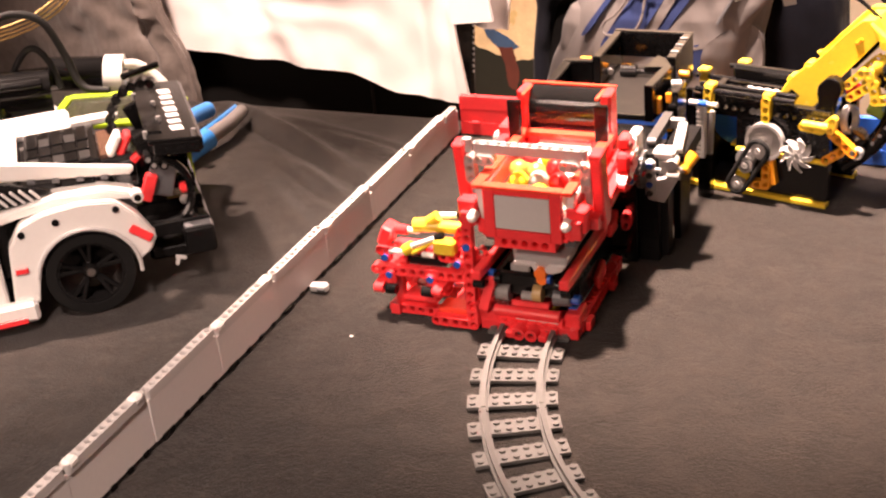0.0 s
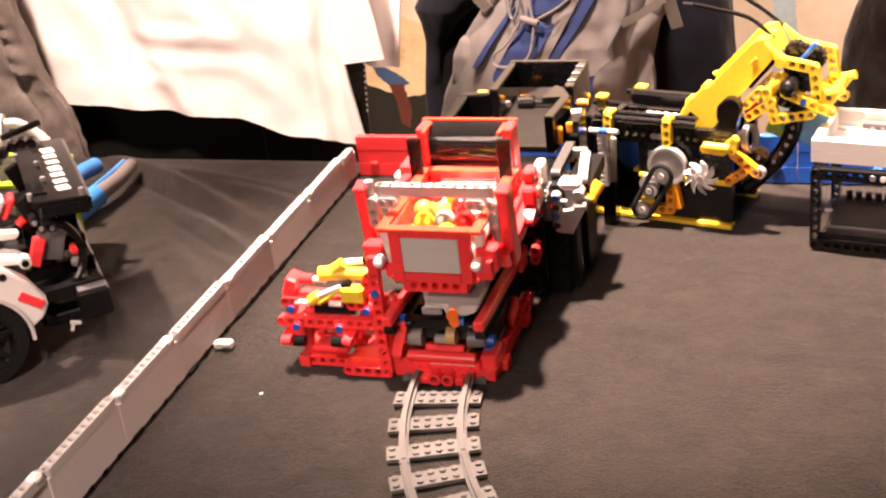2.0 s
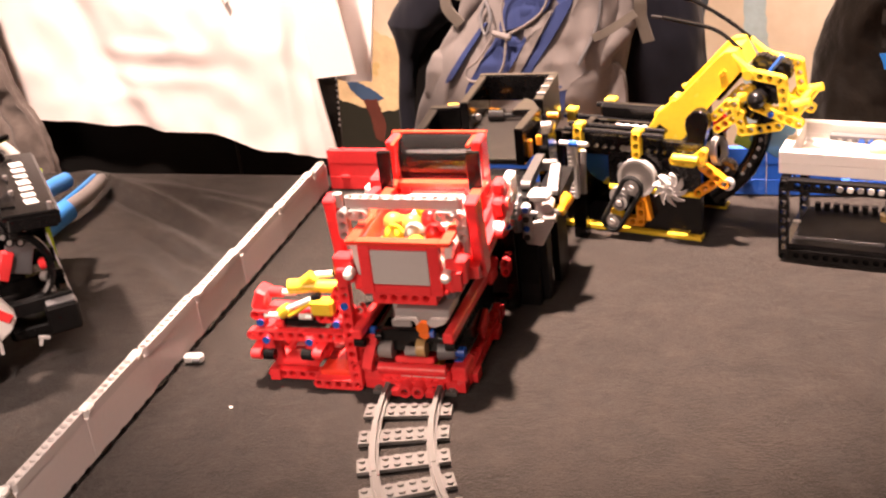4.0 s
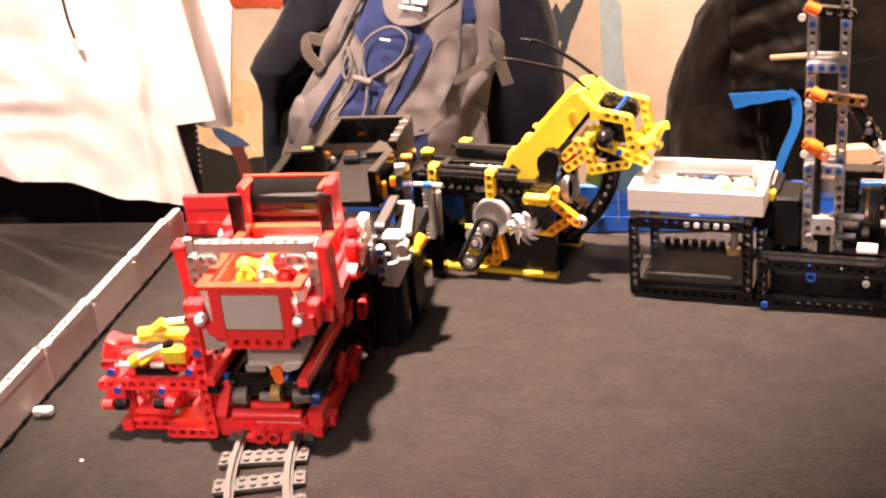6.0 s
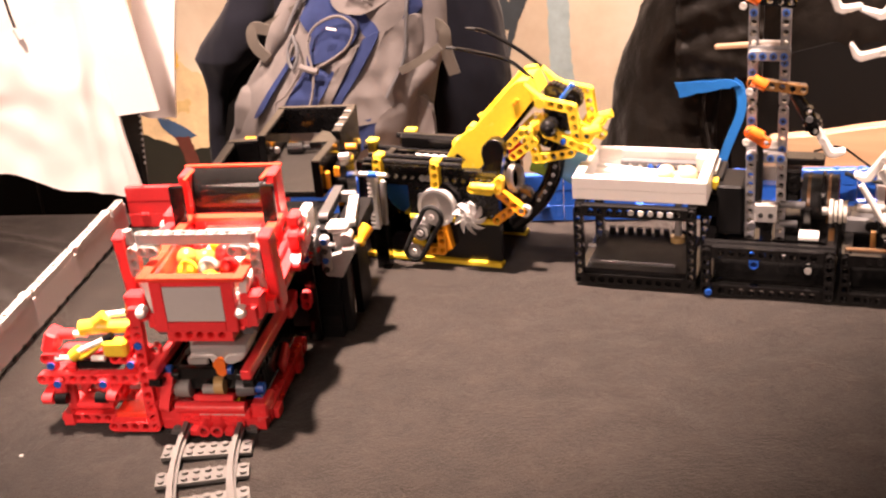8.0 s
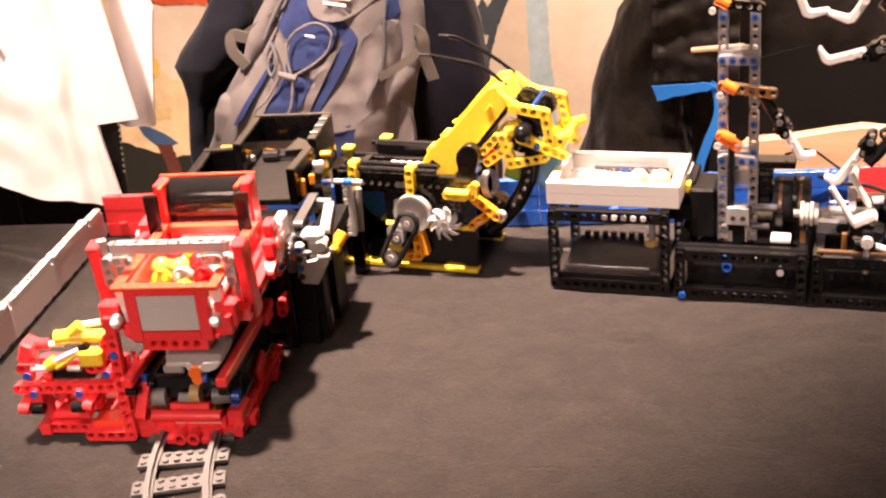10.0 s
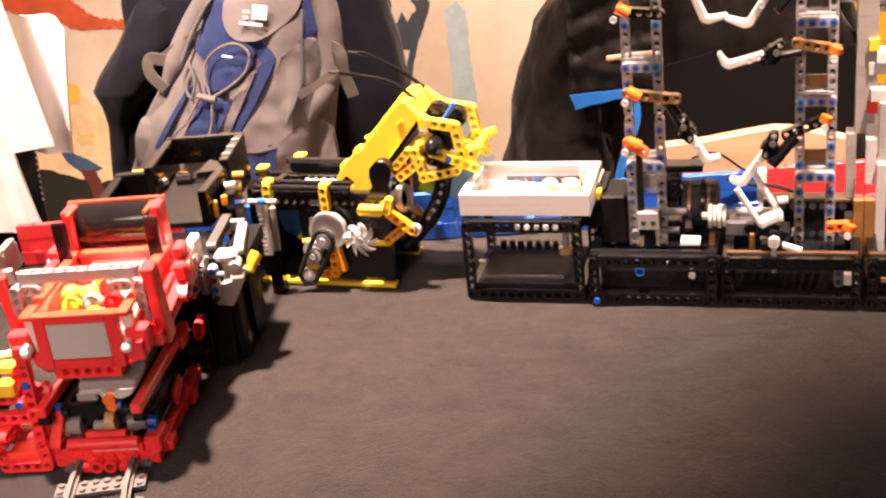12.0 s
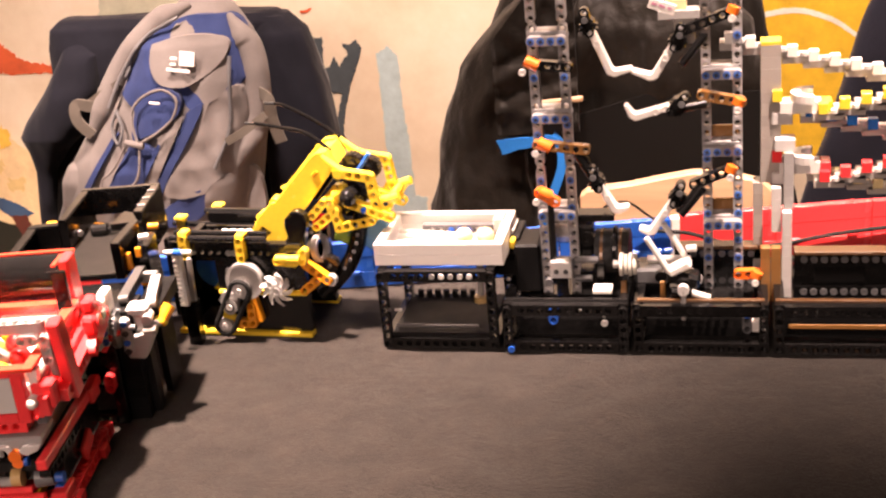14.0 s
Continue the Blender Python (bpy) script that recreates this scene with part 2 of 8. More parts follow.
def solo(name, data, mat, m, label, category, group="", kind=""):
    ob = part(name, data, mat, None, m)
    return tagged(ob, label, category, group, kind)


def box_bm(sx, sy, sz, bev=0.0004):
    bm = bmesh.new()
    bmesh.ops.create_cube(bm, size=1)
    for v in bm.verts:
        v.co = Vector((v.co.x * sx, v.co.y * sy, v.co.z * sz))
    if bev:
        bmesh.ops.bevel(bm, geom=bm.edges[:], offset=min(bev, 0.3 * min(sx, sy, sz)), segments=1, affect="EDGES")
    return bm


def box_me(sx, sy, sz, bev=0.0004):
    return cached(("box", round(sx, 5), round(sy, 5), round(sz, 5), bev), lambda: box_bm(sx, sy, sz, bev))


def blk(par, name, c, size, mat, rot=(0, 0, 0), bev=0.0004, label=""):
    return part(name, box_me(*size, bev), mat, par, pose(*c, *rot), label)


def cyl_bm(r, h, seg=16, r2=None):
    bm = bmesh.new()
    bmesh.ops.create_cone(bm, cap_ends=True, segments=seg, radius1=r, radius2=r if r2 is None else r2, depth=h)
    return bm


def cyl_me(r, h, seg=16, r2=None):
    return cached(("cyl", round(r, 5), round(h, 5), seg, r2), lambda: cyl_bm(r, h, seg, r2), True)


def rod(par, name, a, b, r, mat, seg=10, label="", r2=None):
    a, b = Vector(a), Vector(b)
    d = b - a
    side = Y if abs(d.normalized().y) < 0.9 else X
    m = place((a + b) / 2, side.cross(d), d)
    return part(name, cyl_me(r, round(d.length, 5), seg, r2), mat, par, m, label)


def tube_bm(r1, r0, h, seg=20):
    """A ring: outer radius r1, bore r0."""
    bm = bmesh.new()
    rings = []
    for r, z in ((r1, -h / 2), (r1, h / 2), (r0, h / 2), (r0, -h / 2)):
        rings.append([bm.verts.new((r * math.cos(2 * math.pi * k / seg), r * math.sin(2 * math.pi * k / seg), z)) for k in range(seg)])
    for i in range(4):
        a, b = rings[i], rings[(i + 1) % 4]
        for k in range(seg):
            bm.faces.new((a[k], a[(k + 1) % seg], b[(k + 1) % seg], b[k]))
    return bm


def ring(par, name, c, axis, r1, r0, h, mat, seg=20, label=""):
    ax = Vector(axis)
    side = Y if abs(ax.normalized().y) < 0.9 else X
    return part(name, cached(("ring", r1, r0, h, seg), lambda: tube_bm(r1, r0, h, seg), True), mat, par, place(c, side.cross(ax), ax), label)


def cell_faces(bm, cx, a0, a1, b, t, r1, r0, dep, round0, round1, open0=True, open1=True, K=16):
    """One bored cell of a beam, from cx+a0 to cx+a1, half width b, half thickness t."""
    hi, lo, c1, c0 = [], [], [], []
    for k in range(K):
        w = 2 * math.pi * k / K
        dx, dy = math.cos(w), math.sin(w)
        a = a1 if dx > 0 else -a0
        if (dx > 1e-6 and round1) or (dx < -1e-6 and round0):
            px, py = dx * b, dy * b
        elif k % (K // 4) == K // 8:
            px, py = math.copysign(a, dx), math.copysign(b, dy)
        else:
            s = 1 / max(abs(dx) / a, abs(dy) / b)
            px, py = dx * s, dy * s
        hi.append((cx + px, py))
        c1.append((cx + dx * r1, dy * r1))
        c0.append((cx + dx * r0, dy * r0))
    loops = []
    for pts, z in ((hi, t), (c1, t), (c1, t - dep), (c0, t - dep), (c0, -t + dep), (c1, -t + dep), (c1, -t), (hi, -t)):
        loops.append([bm.verts.new((x, y, z)) for x, y in pts])
    for i in range(7):
        p, q = loops[i], loops[i + 1]
        for k in range(K):
            bm.faces.new((p[k], p[(k + 1) % K], q[(k + 1) % K], q[k]))
    p, q = loops[7], loops[0]
    for k in range(K):
        x0, x1 = hi[k][0] - cx, hi[(k + 1) % K][0] - cx
        if not round1 and open1 and abs(x0 - a1) < 1e-7 and abs(x1 - a1) < 1e-7:
            continue
        if not round0 and open0 and abs(x0 - a0) < 1e-7 and abs(x1 - a0) < 1e-7:
            continue
        bm.faces.new((p[k], p[(k + 1) % K], q[(k + 1) % K], q[k]))


def lift_bm(n):
    """A straight studless beam of n bores, the first at the origin, along x, bored along z."""
    bm = bmesh.new()
    for k in range(n):
        cell_faces(bm, k * P, -P / 2, P / 2, 0.0038, 0.0038, 0.00305, 0.0024, 0.0008, k == 0, k == n - 1)
    bmesh.ops.remove_doubles(bm, verts=bm.verts, dist=1e-6)
    return bm


def stud(bm, x, y, z, r=0.0024, h=0.0017, seg=10):
    bmesh.ops.create_cone(bm, cap_ends=True, segments=seg, radius1=r, radius2=r * 0.96, depth=h, matrix=Matrix.Translation((x, y, z + h / 2)))


def bored_brick_bm(n, studs=True):
    """A studded brick of n units along x with n - 1 bores along y, its base at z = 0, its centre at the origin."""
    bm = bmesh.new()
    for k in range(n - 1):
        first, last = k == 0, k == n - 2
        cell_faces(bm, (k + 1 - n / 2) * P, -P + 0.0001 if first else -P / 2, P - 0.0001 if last else P / 2, 0.0048, 0.0039, 0.00305, 0.0024, 0.0008, False, False, not first, not last)
    bmesh.ops.remove_doubles(bm, verts=bm.verts, dist=1e-6)
    bmesh.ops.rotate(bm, verts=bm.verts, cent=(0, 0, 0), matrix=Matrix.Rotation(radians(90), 3, "X"))
    bmesh.ops.translate(bm, verts=bm.verts, vec=(0, 0, 0.0048))
    if studs:
        for k in range(n):
            stud(bm, (k + 0.5 - n / 2) * P, 0, 0.0096)
    return bm


def brick_bm(nx, ny, h=0.0096, studs=True):
    bm = box_bm(nx * P - 0.0002, ny * P - 0.0002, h, 0.0002)
    bmesh.ops.translate(bm, verts=bm.verts, vec=(0, 0, h / 2))
    if studs:
        for i in range(nx):
            for j in range(ny):
                stud(bm, (i + 0.5 - nx / 2) * P, (j + 0.5 - ny / 2) * P, h)
    return bm


def beam(par, n, o, xd, zd, mat, name="beam", label=""):
    return part(name, cached(("beam", n), lambda: lift_bm(n)), mat, par, place(o, xd, zd), label)


def beam2(par, a, b, zd, mat, name="beam", label=""):
    a, b = Vector(a), Vector(b)
    n = max(2, round((b - a).length / P) + 1)
    d = (b - a).normalized()
    o = (a + b) / 2 - d * (n - 1) * P / 2
    return beam(par, n, o, d, zd, mat, name, label)


def bbrick(par, n, c, mat, rz=0, studs=True, m=None, name="bored_brick"):
    me = cached(("bored_brick", n, studs), lambda: bored_brick_bm(n, studs))
    return part(name, me, mat, par, m if m is not None else pose(*c, 0, 0, rz))


def brick(par, nx, ny, c, mat, h=0.0096, rz=0, studs=True, name="brick", m=None):
    me = cached(("brick", nx, ny, h, studs), lambda: brick_bm(nx, ny, h, studs))
    return part(name, me, mat, par, m if m is not None else pose(*c, 0, 0, rz))


def pin_bm():
    bm = tube_bm(0.0029, 0.0017, 0.0014, 12)
    bmesh.ops.create_cone(bm, cap_ends=True, segments=10, radius1=0.0018, radius2=0.0018, depth=0.0006)
    return bm


def pin(par, c, axis, mat, name="pin"):
    ax = Vector(axis)
    side = Y if abs(ax.normalized().y) < 0.9 else X
    return part(name, cached(("pin",), pin_bm, True), mat, par, place(c, side.cross(ax), ax))


def gear_bm(teeth, r, h, bore=0.0024):
    bm = bmesh.new()
    K = teeth * 4
    loops = []
    for z in (-h / 2, h / 2):
        loops.append([bm.verts.new(((r - (0.0013 if k % 4 in (0, 3) else 0)) * math.cos(2 * math.pi * k / K), (r - (0.0013 if k % 4 in (0, 3) else 0)) * math.sin(2 * math.pi * k / K), z)) for k in range(K)])
    inner = [[bm.verts.new((bore * math.cos(2 * math.pi * k / K), bore * math.sin(2 * math.pi * k / K), z)) for k in range(K)] for z in (-h / 2, h / 2)]
    for k in range(K):
        j = (k + 1) % K
        bm.faces.new((loops[0][k], loops[0][j], loops[1][j], loops[1][k]))
        bm.faces.new((loops[1][k], loops[1][j], inner[1][j], inner[1][k]))
        bm.faces.new((loops[0][k], loops[0][j], inner[0][j], inner[0][k]))
        bm.faces.new((inner[0][k], inner[0][j], inner[1][j], inner[1][k]))
    return bm


def gear(par, c, axis, teeth, r, h, mat, name="gear", label=""):
    ax = Vector(axis)
    side = Y if abs(ax.normalized().y) < 0.9 else X
    return part(name, cached(("gear", teeth, r, h), lambda: gear_bm(teeth, r, h)), mat, par, place(c, side.cross(ax), ax), label)


def poly_bm(pts, h, bev=0.0):
    """A flat outline in x, y, h thick, from z = 0 up."""
    bm = bmesh.new()
    f = bm.faces.new([bm.verts.new((x, y, 0)) for x, y in pts])
    r = bmesh.ops.extrude_face_region(bm, geom=[f])
    bmesh.ops.translate(bm, verts=[v for v in r["geom"] if isinstance(v, bmesh.types.BMVert)], vec=(0, 0, h))
    if bev:
        bmesh.ops.bevel(bm, geom=bm.edges[:], offset=bev, segments=1, affect="EDGES")
    return bm


def sweep_bm(pts, r, seg=8, radii=None):
    """A round cord along points."""
    pts = [Vector(p) for p in pts]
    bm = bmesh.new()
    rings, up = [], Vector((0.13, 0.21, 1)).normalized()
    for i, p in enumerate(pts):
        d = (pts[min(i + 1, len(pts) - 1)] - pts[max(i - 1, 0)]).normalized()
        s = d.cross(up).normalized()
        u = s.cross(d)
        rr = radii[i] if radii else r
        rings.append([bm.verts.new(p + (s * math.cos(2 * math.pi * k / seg) + u * math.sin(2 * math.pi * k / seg)) * rr) for k in range(seg)])
    for a, b in zip(rings, rings[1:]):
        for k in range(seg):
            bm.faces.new((a[k], a[(k + 1) % seg], b[(k + 1) % seg], b[k]))
    bm.faces.new(rings[0])
    bm.faces.new(rings[-1][::-1])
    return bm


def bend(*pts, steps=8):
    """A smooth line through control points (Catmull-Rom)."""
    p = [Vector(q) for q in pts]
    p = [2 * p[0] - p[1]] + p + [2 * p[-1] - p[-2]]
    out = []
    for i in range(1, len(p) - 2):
        for k in range(steps):
            t = k / steps
            out.append(0.5 * (2 * p[i] + (p[i + 1] - p[i - 1]) * t + (2 * p[i - 1] - 5 * p[i] + 4 * p[i + 1] - p[i + 2]) * t * t + (3 * p[i] - p[i - 1] - 3 * p[i + 1] + p[i + 2]) * t ** 3))
    return out + [p[-2]]


def cord(par, name, pts, r, mat, seg=8, label="", radii=None):
    return part(name, finish(sweep_bm(pts, r, seg, radii), name, True), mat, par, None, label)


def ball_me(r=0.0077):
    def make():
        bm = bmesh.new()
        bmesh.ops.create_uvsphere(bm, u_segments=20, v_segments=12, radius=r)
        return bm
    return cached(("ball", r), make, True)


def ball(c, mat, label, r=0.0077):
    ob = solo("ball", ball_me(r), mat, pose(*c), label, "ball", "contraption balls")
    return ob

# ---- the room ----
TABLE = pose(-0.296, 0.732, 0, 0, 0, 10)


def slab_wall(name, c, size, mat, label):
    return solo(name, box_bm(*size, 0), mat, pose(*c), label, "wall" if "wall" in name else name, kind="structure")


slab_wall("floor", (0.0, 0.4, -0.76), (6.4, 5.0, 0.04), FLOORWOOD, "dark wooden floor of the hall")
# ceiling, side and front walls are added out of view; dark paint limits bounce
slab_wall("ceiling", (0.0, 0.4, 2.02), (6.4, 5.0, 0.04), LOWBOUNCE, "unseen ceiling, toned dark to cut bounced light")
wall_back = slab_wall("wall_back", (0.0, 2.45, 0.63), (6.4, 0.1, 2.74), CREAMWALL, "cream wall painted with a loose colourful mural")
slab_wall("wall_left", (-3.15, 0.2, 0.63), (0.1, 4.4, 2.74), LOWBOUNCE, "unseen side wall, toned dark to cut bounced light")
slab_wall("wall_right", (3.15, 0.2, 0.63), (0.1, 4.4, 2.74), LOWBOUNCE, "unseen side wall, toned dark to cut bounced light")
slab_wall("wall_front", (0.0, -2.05, 0.63), (6.4, 0.1, 2.74), LOWBOUNCE, "unseen wall behind the camera, toned dark to cut bounced light")


def blob(pts, wob=0.006, sub=5, seed=1):
    """A hand-painted outline: points joined by slightly uneven edges."""
    rnd, out = random.Random(seed), []
    for (x0, y0), (x1, y1) in zip(pts, pts[1:] + pts[:1]):
        for k in range(sub):
            t = k / sub
            out.append((x0 + (x1 - x0) * t + rnd.uniform(-wob, wob), y0 + (y1 - y0) * t + rnd.uniform(-wob, wob)))
    return out


def mural(name, pts, mat, lift=0.002, seed=1, wob=0.006):
    me = finish(poly_bm(blob(pts, wob * 0.6, 8, seed), 0.0006), name)
    ob = part(name, me, mat, wall_back)
    ob.matrix_parent_inverse = wall_back.matrix_basis.inverted()
    ob.matrix_basis = pose(0, 2.4 - 0.35 * lift, 0, 90, 0, 0)
    return ob


TEAL = paint("washed_blue_paint", (0.44, 0.56, 0.575))
SLATE = paint("slate_paint", (0.06, 0.075, 0.085))
REDOR = paint("orange_red_paint", (0.66, 0.12, 0.04))
SUN = paint("yellow_paint", (0.80, 0.50, 0.03))
LEAF = paint("dark_green_paint", (0.008, 0.009, 0.004))
RUST = paint("rust_paint", (0.09, 0.020, 0.011))
PBLUE = paint("grey_blue_paint", (0.035, 0.075, 0.15))
CHALK = paint("chalk_white_paint", (0.85, 0.82, 0.72))
OCHREDARK = paint("dark_ochre_paint", (0.58, 0.43, 0.19))
AMBER = paint("amber_paint", (0.78, 0.50, 0.08))
OCHRE = paint("ochre_paint", (0.66, 0.50, 0.28))
mural("painted_column", [(-0.471, -0.101), (-0.448, -0.087), (-0.429, -0.106), (-0.431, -0.198), (-0.424, -0.280), (-0.424, -0.394), (-0.400, -0.400), (-0.404, -0.449), (-0.469, -0.448), (-0.472, -0.326), (-0.471, -0.220)], TEAL, wob=0.003)
mural("painted_branch", [(-0.601, -0.064), (-0.576, -0.065), (-0.580, -0.126), (-0.569, -0.124), (-0.557, -0.103), (-0.549, -0.124), (-0.539, -0.109), (-0.527, -0.100), (-0.538, -0.077), (-0.523, -0.081), (-0.509, -0.072), (-0.500, -0.088), (-0.509, -0.116), (-0.523, -0.144), (-0.535, -0.172), (-0.548, -0.218), (-0.556, -0.247), (-0.552, -0.291), (-0.583, -0.290), (-0.565, -0.223), (-0.549, -0.177), (-0.568, -0.177), (-0.584, -0.165), (-0.596, -0.130)], SLATE, wob=0.0025)
mural("painted_streak", [(-1.50, -0.005), (-1.34, -0.020), (-1.274, -0.042), (-1.247, -0.067), (-1.219, -0.087), (-1.174, -0.097), (-1.12, -0.099), (-1.12, -0.114), (-1.177, -0.1124), (-1.265, -0.1142), (-1.295, -0.101), (-1.340, -0.095), (-1.413, -0.068), (-1.50, -0.050)], REDOR)
mural("painted_dab", [(-1.326, -0.242), (-1.308, -0.2235), (-1.292, -0.236), (-1.296, -0.268), (-1.318, -0.274)], AMBER, 0.004, 11, 0.006)
mural("painted_dab", [(-1.339, -0.305), (-1.317, -0.299), (-1.329, -0.331), (-1.346, -0.331)], OCHREDARK, 0.004, 12, 0.008)
mural("painted_dab", [(-1.321, -0.344), (-1.279, -0.338), (-1.287, -0.371), (-1.321, -0.370)], OCHREDARK, 0.004, 13, 0.008)
mural("painted_patch", [(-1.42, -0.20), (-1.33, -0.215), (-1.27, -0.27), (-1.20, -0.30), (-1.13, -0.38), (-1.13, -0.50), (-1.45, -0.50)], OCHRE)
mural("painted_bird", [(-1.372, -0.380), (-1.340, -0.388), (-1.305, -0.402), (-1.278, -0.424), (-1.300, -0.432), (-1.335, -0.430), (-1.360, -0.410)], PBLUE, 0.004, 1, 0.003)
mural("painted_stem", [(-1.334, -0.428), (-1.296, -0.426), (-1.280, -0.482), (-1.292, -0.530), (-1.312, -0.520), (-1.318, -0.470)], RUST, 0.006, 1, 0.003)
mural("painted_bush", [(-1.60, -0.40), (-1.40, -0.43), (-1.30, -0.455), (-1.19, -0.44), (-1.15, -0.62), (-1.60, -0.62)], LEAF, 0.0035)
mural("painted_sun", [(0.23, 0.20), (0.62, 0.20), (0.42, -0.20), (0.34, -0.34), (0.24, -0.30)], SUN)
mural("painted_arc", [(0.225, -0.059), (0.24, -0.056), (0.261, -0.052), (0.285, -0.048), (0.306, -0.047), (0.324, -0.049), (0.341, -0.054), (0.357, -0.06), (0.371, -0.066), (0.385, -0.074), (0.397, -0.083), (0.408, -0.092), (0.415, -0.098), (0.415, -0.108), (0.408, -0.102), (0.397, -0.093), (0.385, -0.084), (0.371, -0.076), (0.357, -0.07), (0.341, -0.064), (0.324, -0.059), (0.306, -0.057), (0.285, -0.058), (0.261, -0.062), (0.24, -0.066), (0.225, -0.069)], CHALK, 0.004, 3, 0.0008)
mural("painted_fleck", [(-0.613, -0.011), (-0.602, -0.010), (-0.590, -0.005), (-0.591, -0.010), (-0.603, -0.016), (-0.613, -0.016)], REDOR, 0.002, 5, 0.0015)
mural("painted_fleck", [(-0.86, 0.08), (-0.78, 0.10), (-0.80, 0.06), (-0.85, 0.055)], REDOR, 0.002, 6, 0.003)
mural("painted_cloud", [(-1.02, 0.06), (-0.86, 0.09), (-0.84, -0.02), (-0.95, -0.06), (-1.04, -0.02)], paint("pale_green_paint", (0.50, 0.50, 0.38)), 0.002, 8)

# ---- the table and its cloth ----
table = thing("exhibition_table", TABLE, "long folding table under a dark cloth", "table")
blk(table, "tabletop", (0.2, -0.12, -0.024), (2.6, 1.03, 0.03), BENCHWOOD, (0, 0, 0), 0.002)
for lx in (-1.0, 0.2, 1.4):
    for ly in (-0.58, 0.34):
        rod(table, "leg", (lx, ly, -0.74), (lx, ly, -0.04), 0.014, STEEL)


def cloth_height(x, y):
    h = 0.0016 * noise.noise((x * 9, y * 9, 0.3)) + 0.0010 * noise.noise((x * 26, y * 26, 3.1)) + 0.0005 * noise.noise((x * 60, y * 60, 5.1))
    # creases fanning out in the corner behind the barrier
    for cx, cy, ang, amp, wid, ln in ((-0.385, 0.322, -32, 0.015, 0.011, 0.12), (-0.394, 0.308, -32, -0.0065, 0.006, 0.13), (-0.30, 0.208, -35, -0.005, 0.006, 0.06), (-0.30, 0.222, -35, 0.010, 0.010, 0.06), (-0.29, 0.31, -22, 0.009, 0.010, 0.08), (-0.30, 0.16, -42, 0.006, 0.012, 0.08), (-0.36, 0.35, -14, 0.007, 0.009, 0.10), (0.33, 0.02, -55, 0.0018, 0.012, 0.10), (0.42, 0.10, 30, 0.0014, 0.012, 0.08), (0.30, -0.08, -62, 0.0022, 0.006, 0.07), (0.36, -0.06, -58, 0.0018, 0.006, 0.06), (0.26, 0.04, -66, 0.0016, 0.006, 0.05), (0.46, -0.02, -50, 0.0016, 0.007, 0.06)):
        a = radians(ang)
        dx, dy = x - cx, y - cy
        s, t = dx * math.cos(a) + dy * math.sin(a), -dx * math.sin(a) + dy * math.cos(a)
        h += amp * math.exp(-(t / wid) ** 2 - (s / ln) ** 2)
    return min(h, 0.0002) if x > -0.22 and not 0.2 < x < 0.5 else h


def cloth_bm():
    bm = bmesh.new()
    xs = [-1.1 + 0.008 * i for i in range(69)] + [-0.55 + 0.0035 * i for i in range(100)] + [-0.20 + 0.008 * i for i in range(213)]
    ys = [-0.62 + 0.008 * j for j in range(97)] + [0.154 + 0.0035 * j for j in range(71)]
    grid = []
    for y in ys + [0.402, 0.408, 0.409, 0.41]:
        row = []
        for x in xs:
            if y <= 0.40:
                z = cloth_height(x, y) - 0.0012
            else:
                z = {0.402: -0.002, 0.408: -0.008, 0.409: -0.06, 0.41: -0.34}[y] + 0.0
            yy = y + (0.012 * noise.noise((x * 6, 0, z * 2)) if y > 0.405 else 0)
            row.append(bm.verts.new((x, yy, z)))
        grid.append(row)
    for a, b in zip(grid, grid[1:]):
        for i in range(len(a) - 1):
            bm.faces.new((a[i], a[i + 1], b[i + 1], b[i]))
    return bm


solo("table_cloth", finish(cloth_bm(), "table_cloth", True), FELT, TABLE, "charcoal felt cloth with shallow creases over the table", "tablecloth")

# ---- barrier walls round the layout ----
BARRIER = plastic("barrier_grey_plastic", (0.60, 0.56, 0.54), 0.4, 0.06)
BEAMGREY = plastic("barrier_beam_plastic", (0.50, 0.475, 0.455), 0.36, 0.06)
barrier = thing("barrier", TABLE, "long low pale grey barrier of panels and beams", "barrier")
v, k = -0.560, 0
while v < 0.355:
    ln = min(0.088, 0.36 - v)
    n = int(round(ln / P))
    hv = 0.0420 - 0.0085 * (v + 0.1) / 0.46
    dz = hv - 0.0417 + 0.0005 * math.sin(k * 2.3)
    blk(barrier, "panel", (-0.2055 + 0.0006 * math.sin(k * 1.7), v + ln / 2, 0.0020 + (hv - 0.0075) / 2), (0.0066, ln + 0.0004, hv - 0.0095), BARRIER, (0, 0, 0.08 * math.sin(k * 3.1)), 0.0003)
    beam(barrier, n, (-0.2055, v + P / 2, 0.0375 + dz), Y, Z, BEAMGREY)
    if k % 2:
        for s in (-1, 1):
            blk(barrier, "clip", (-0.2055, v + ln / 2 + s * (ln / 2 - 0.008), 0.0398 + dz), (0.0088, 0.0100, 0.0060), WHITE, (0, 0, 0), 0.0018)
    # black feet and lugs draw the jagged shadow along the barrier's base
    blk(barrier, "foot", (-0.2050, v + 0.012, 0.0022), (0.0084, 0.012, 0.0040), BLACK, (0, 0, 0), 0.0008)
    for e in range(4):
        blk(barrier, "bottom_lug", (-0.2022, v + 0.018 + 0.019 * e, 0.0022), (0.0016, 0.006, 0.0040), BLACK, (0, 0, 0), 0.0004)
    v, k = v + 0.0885, k + 1


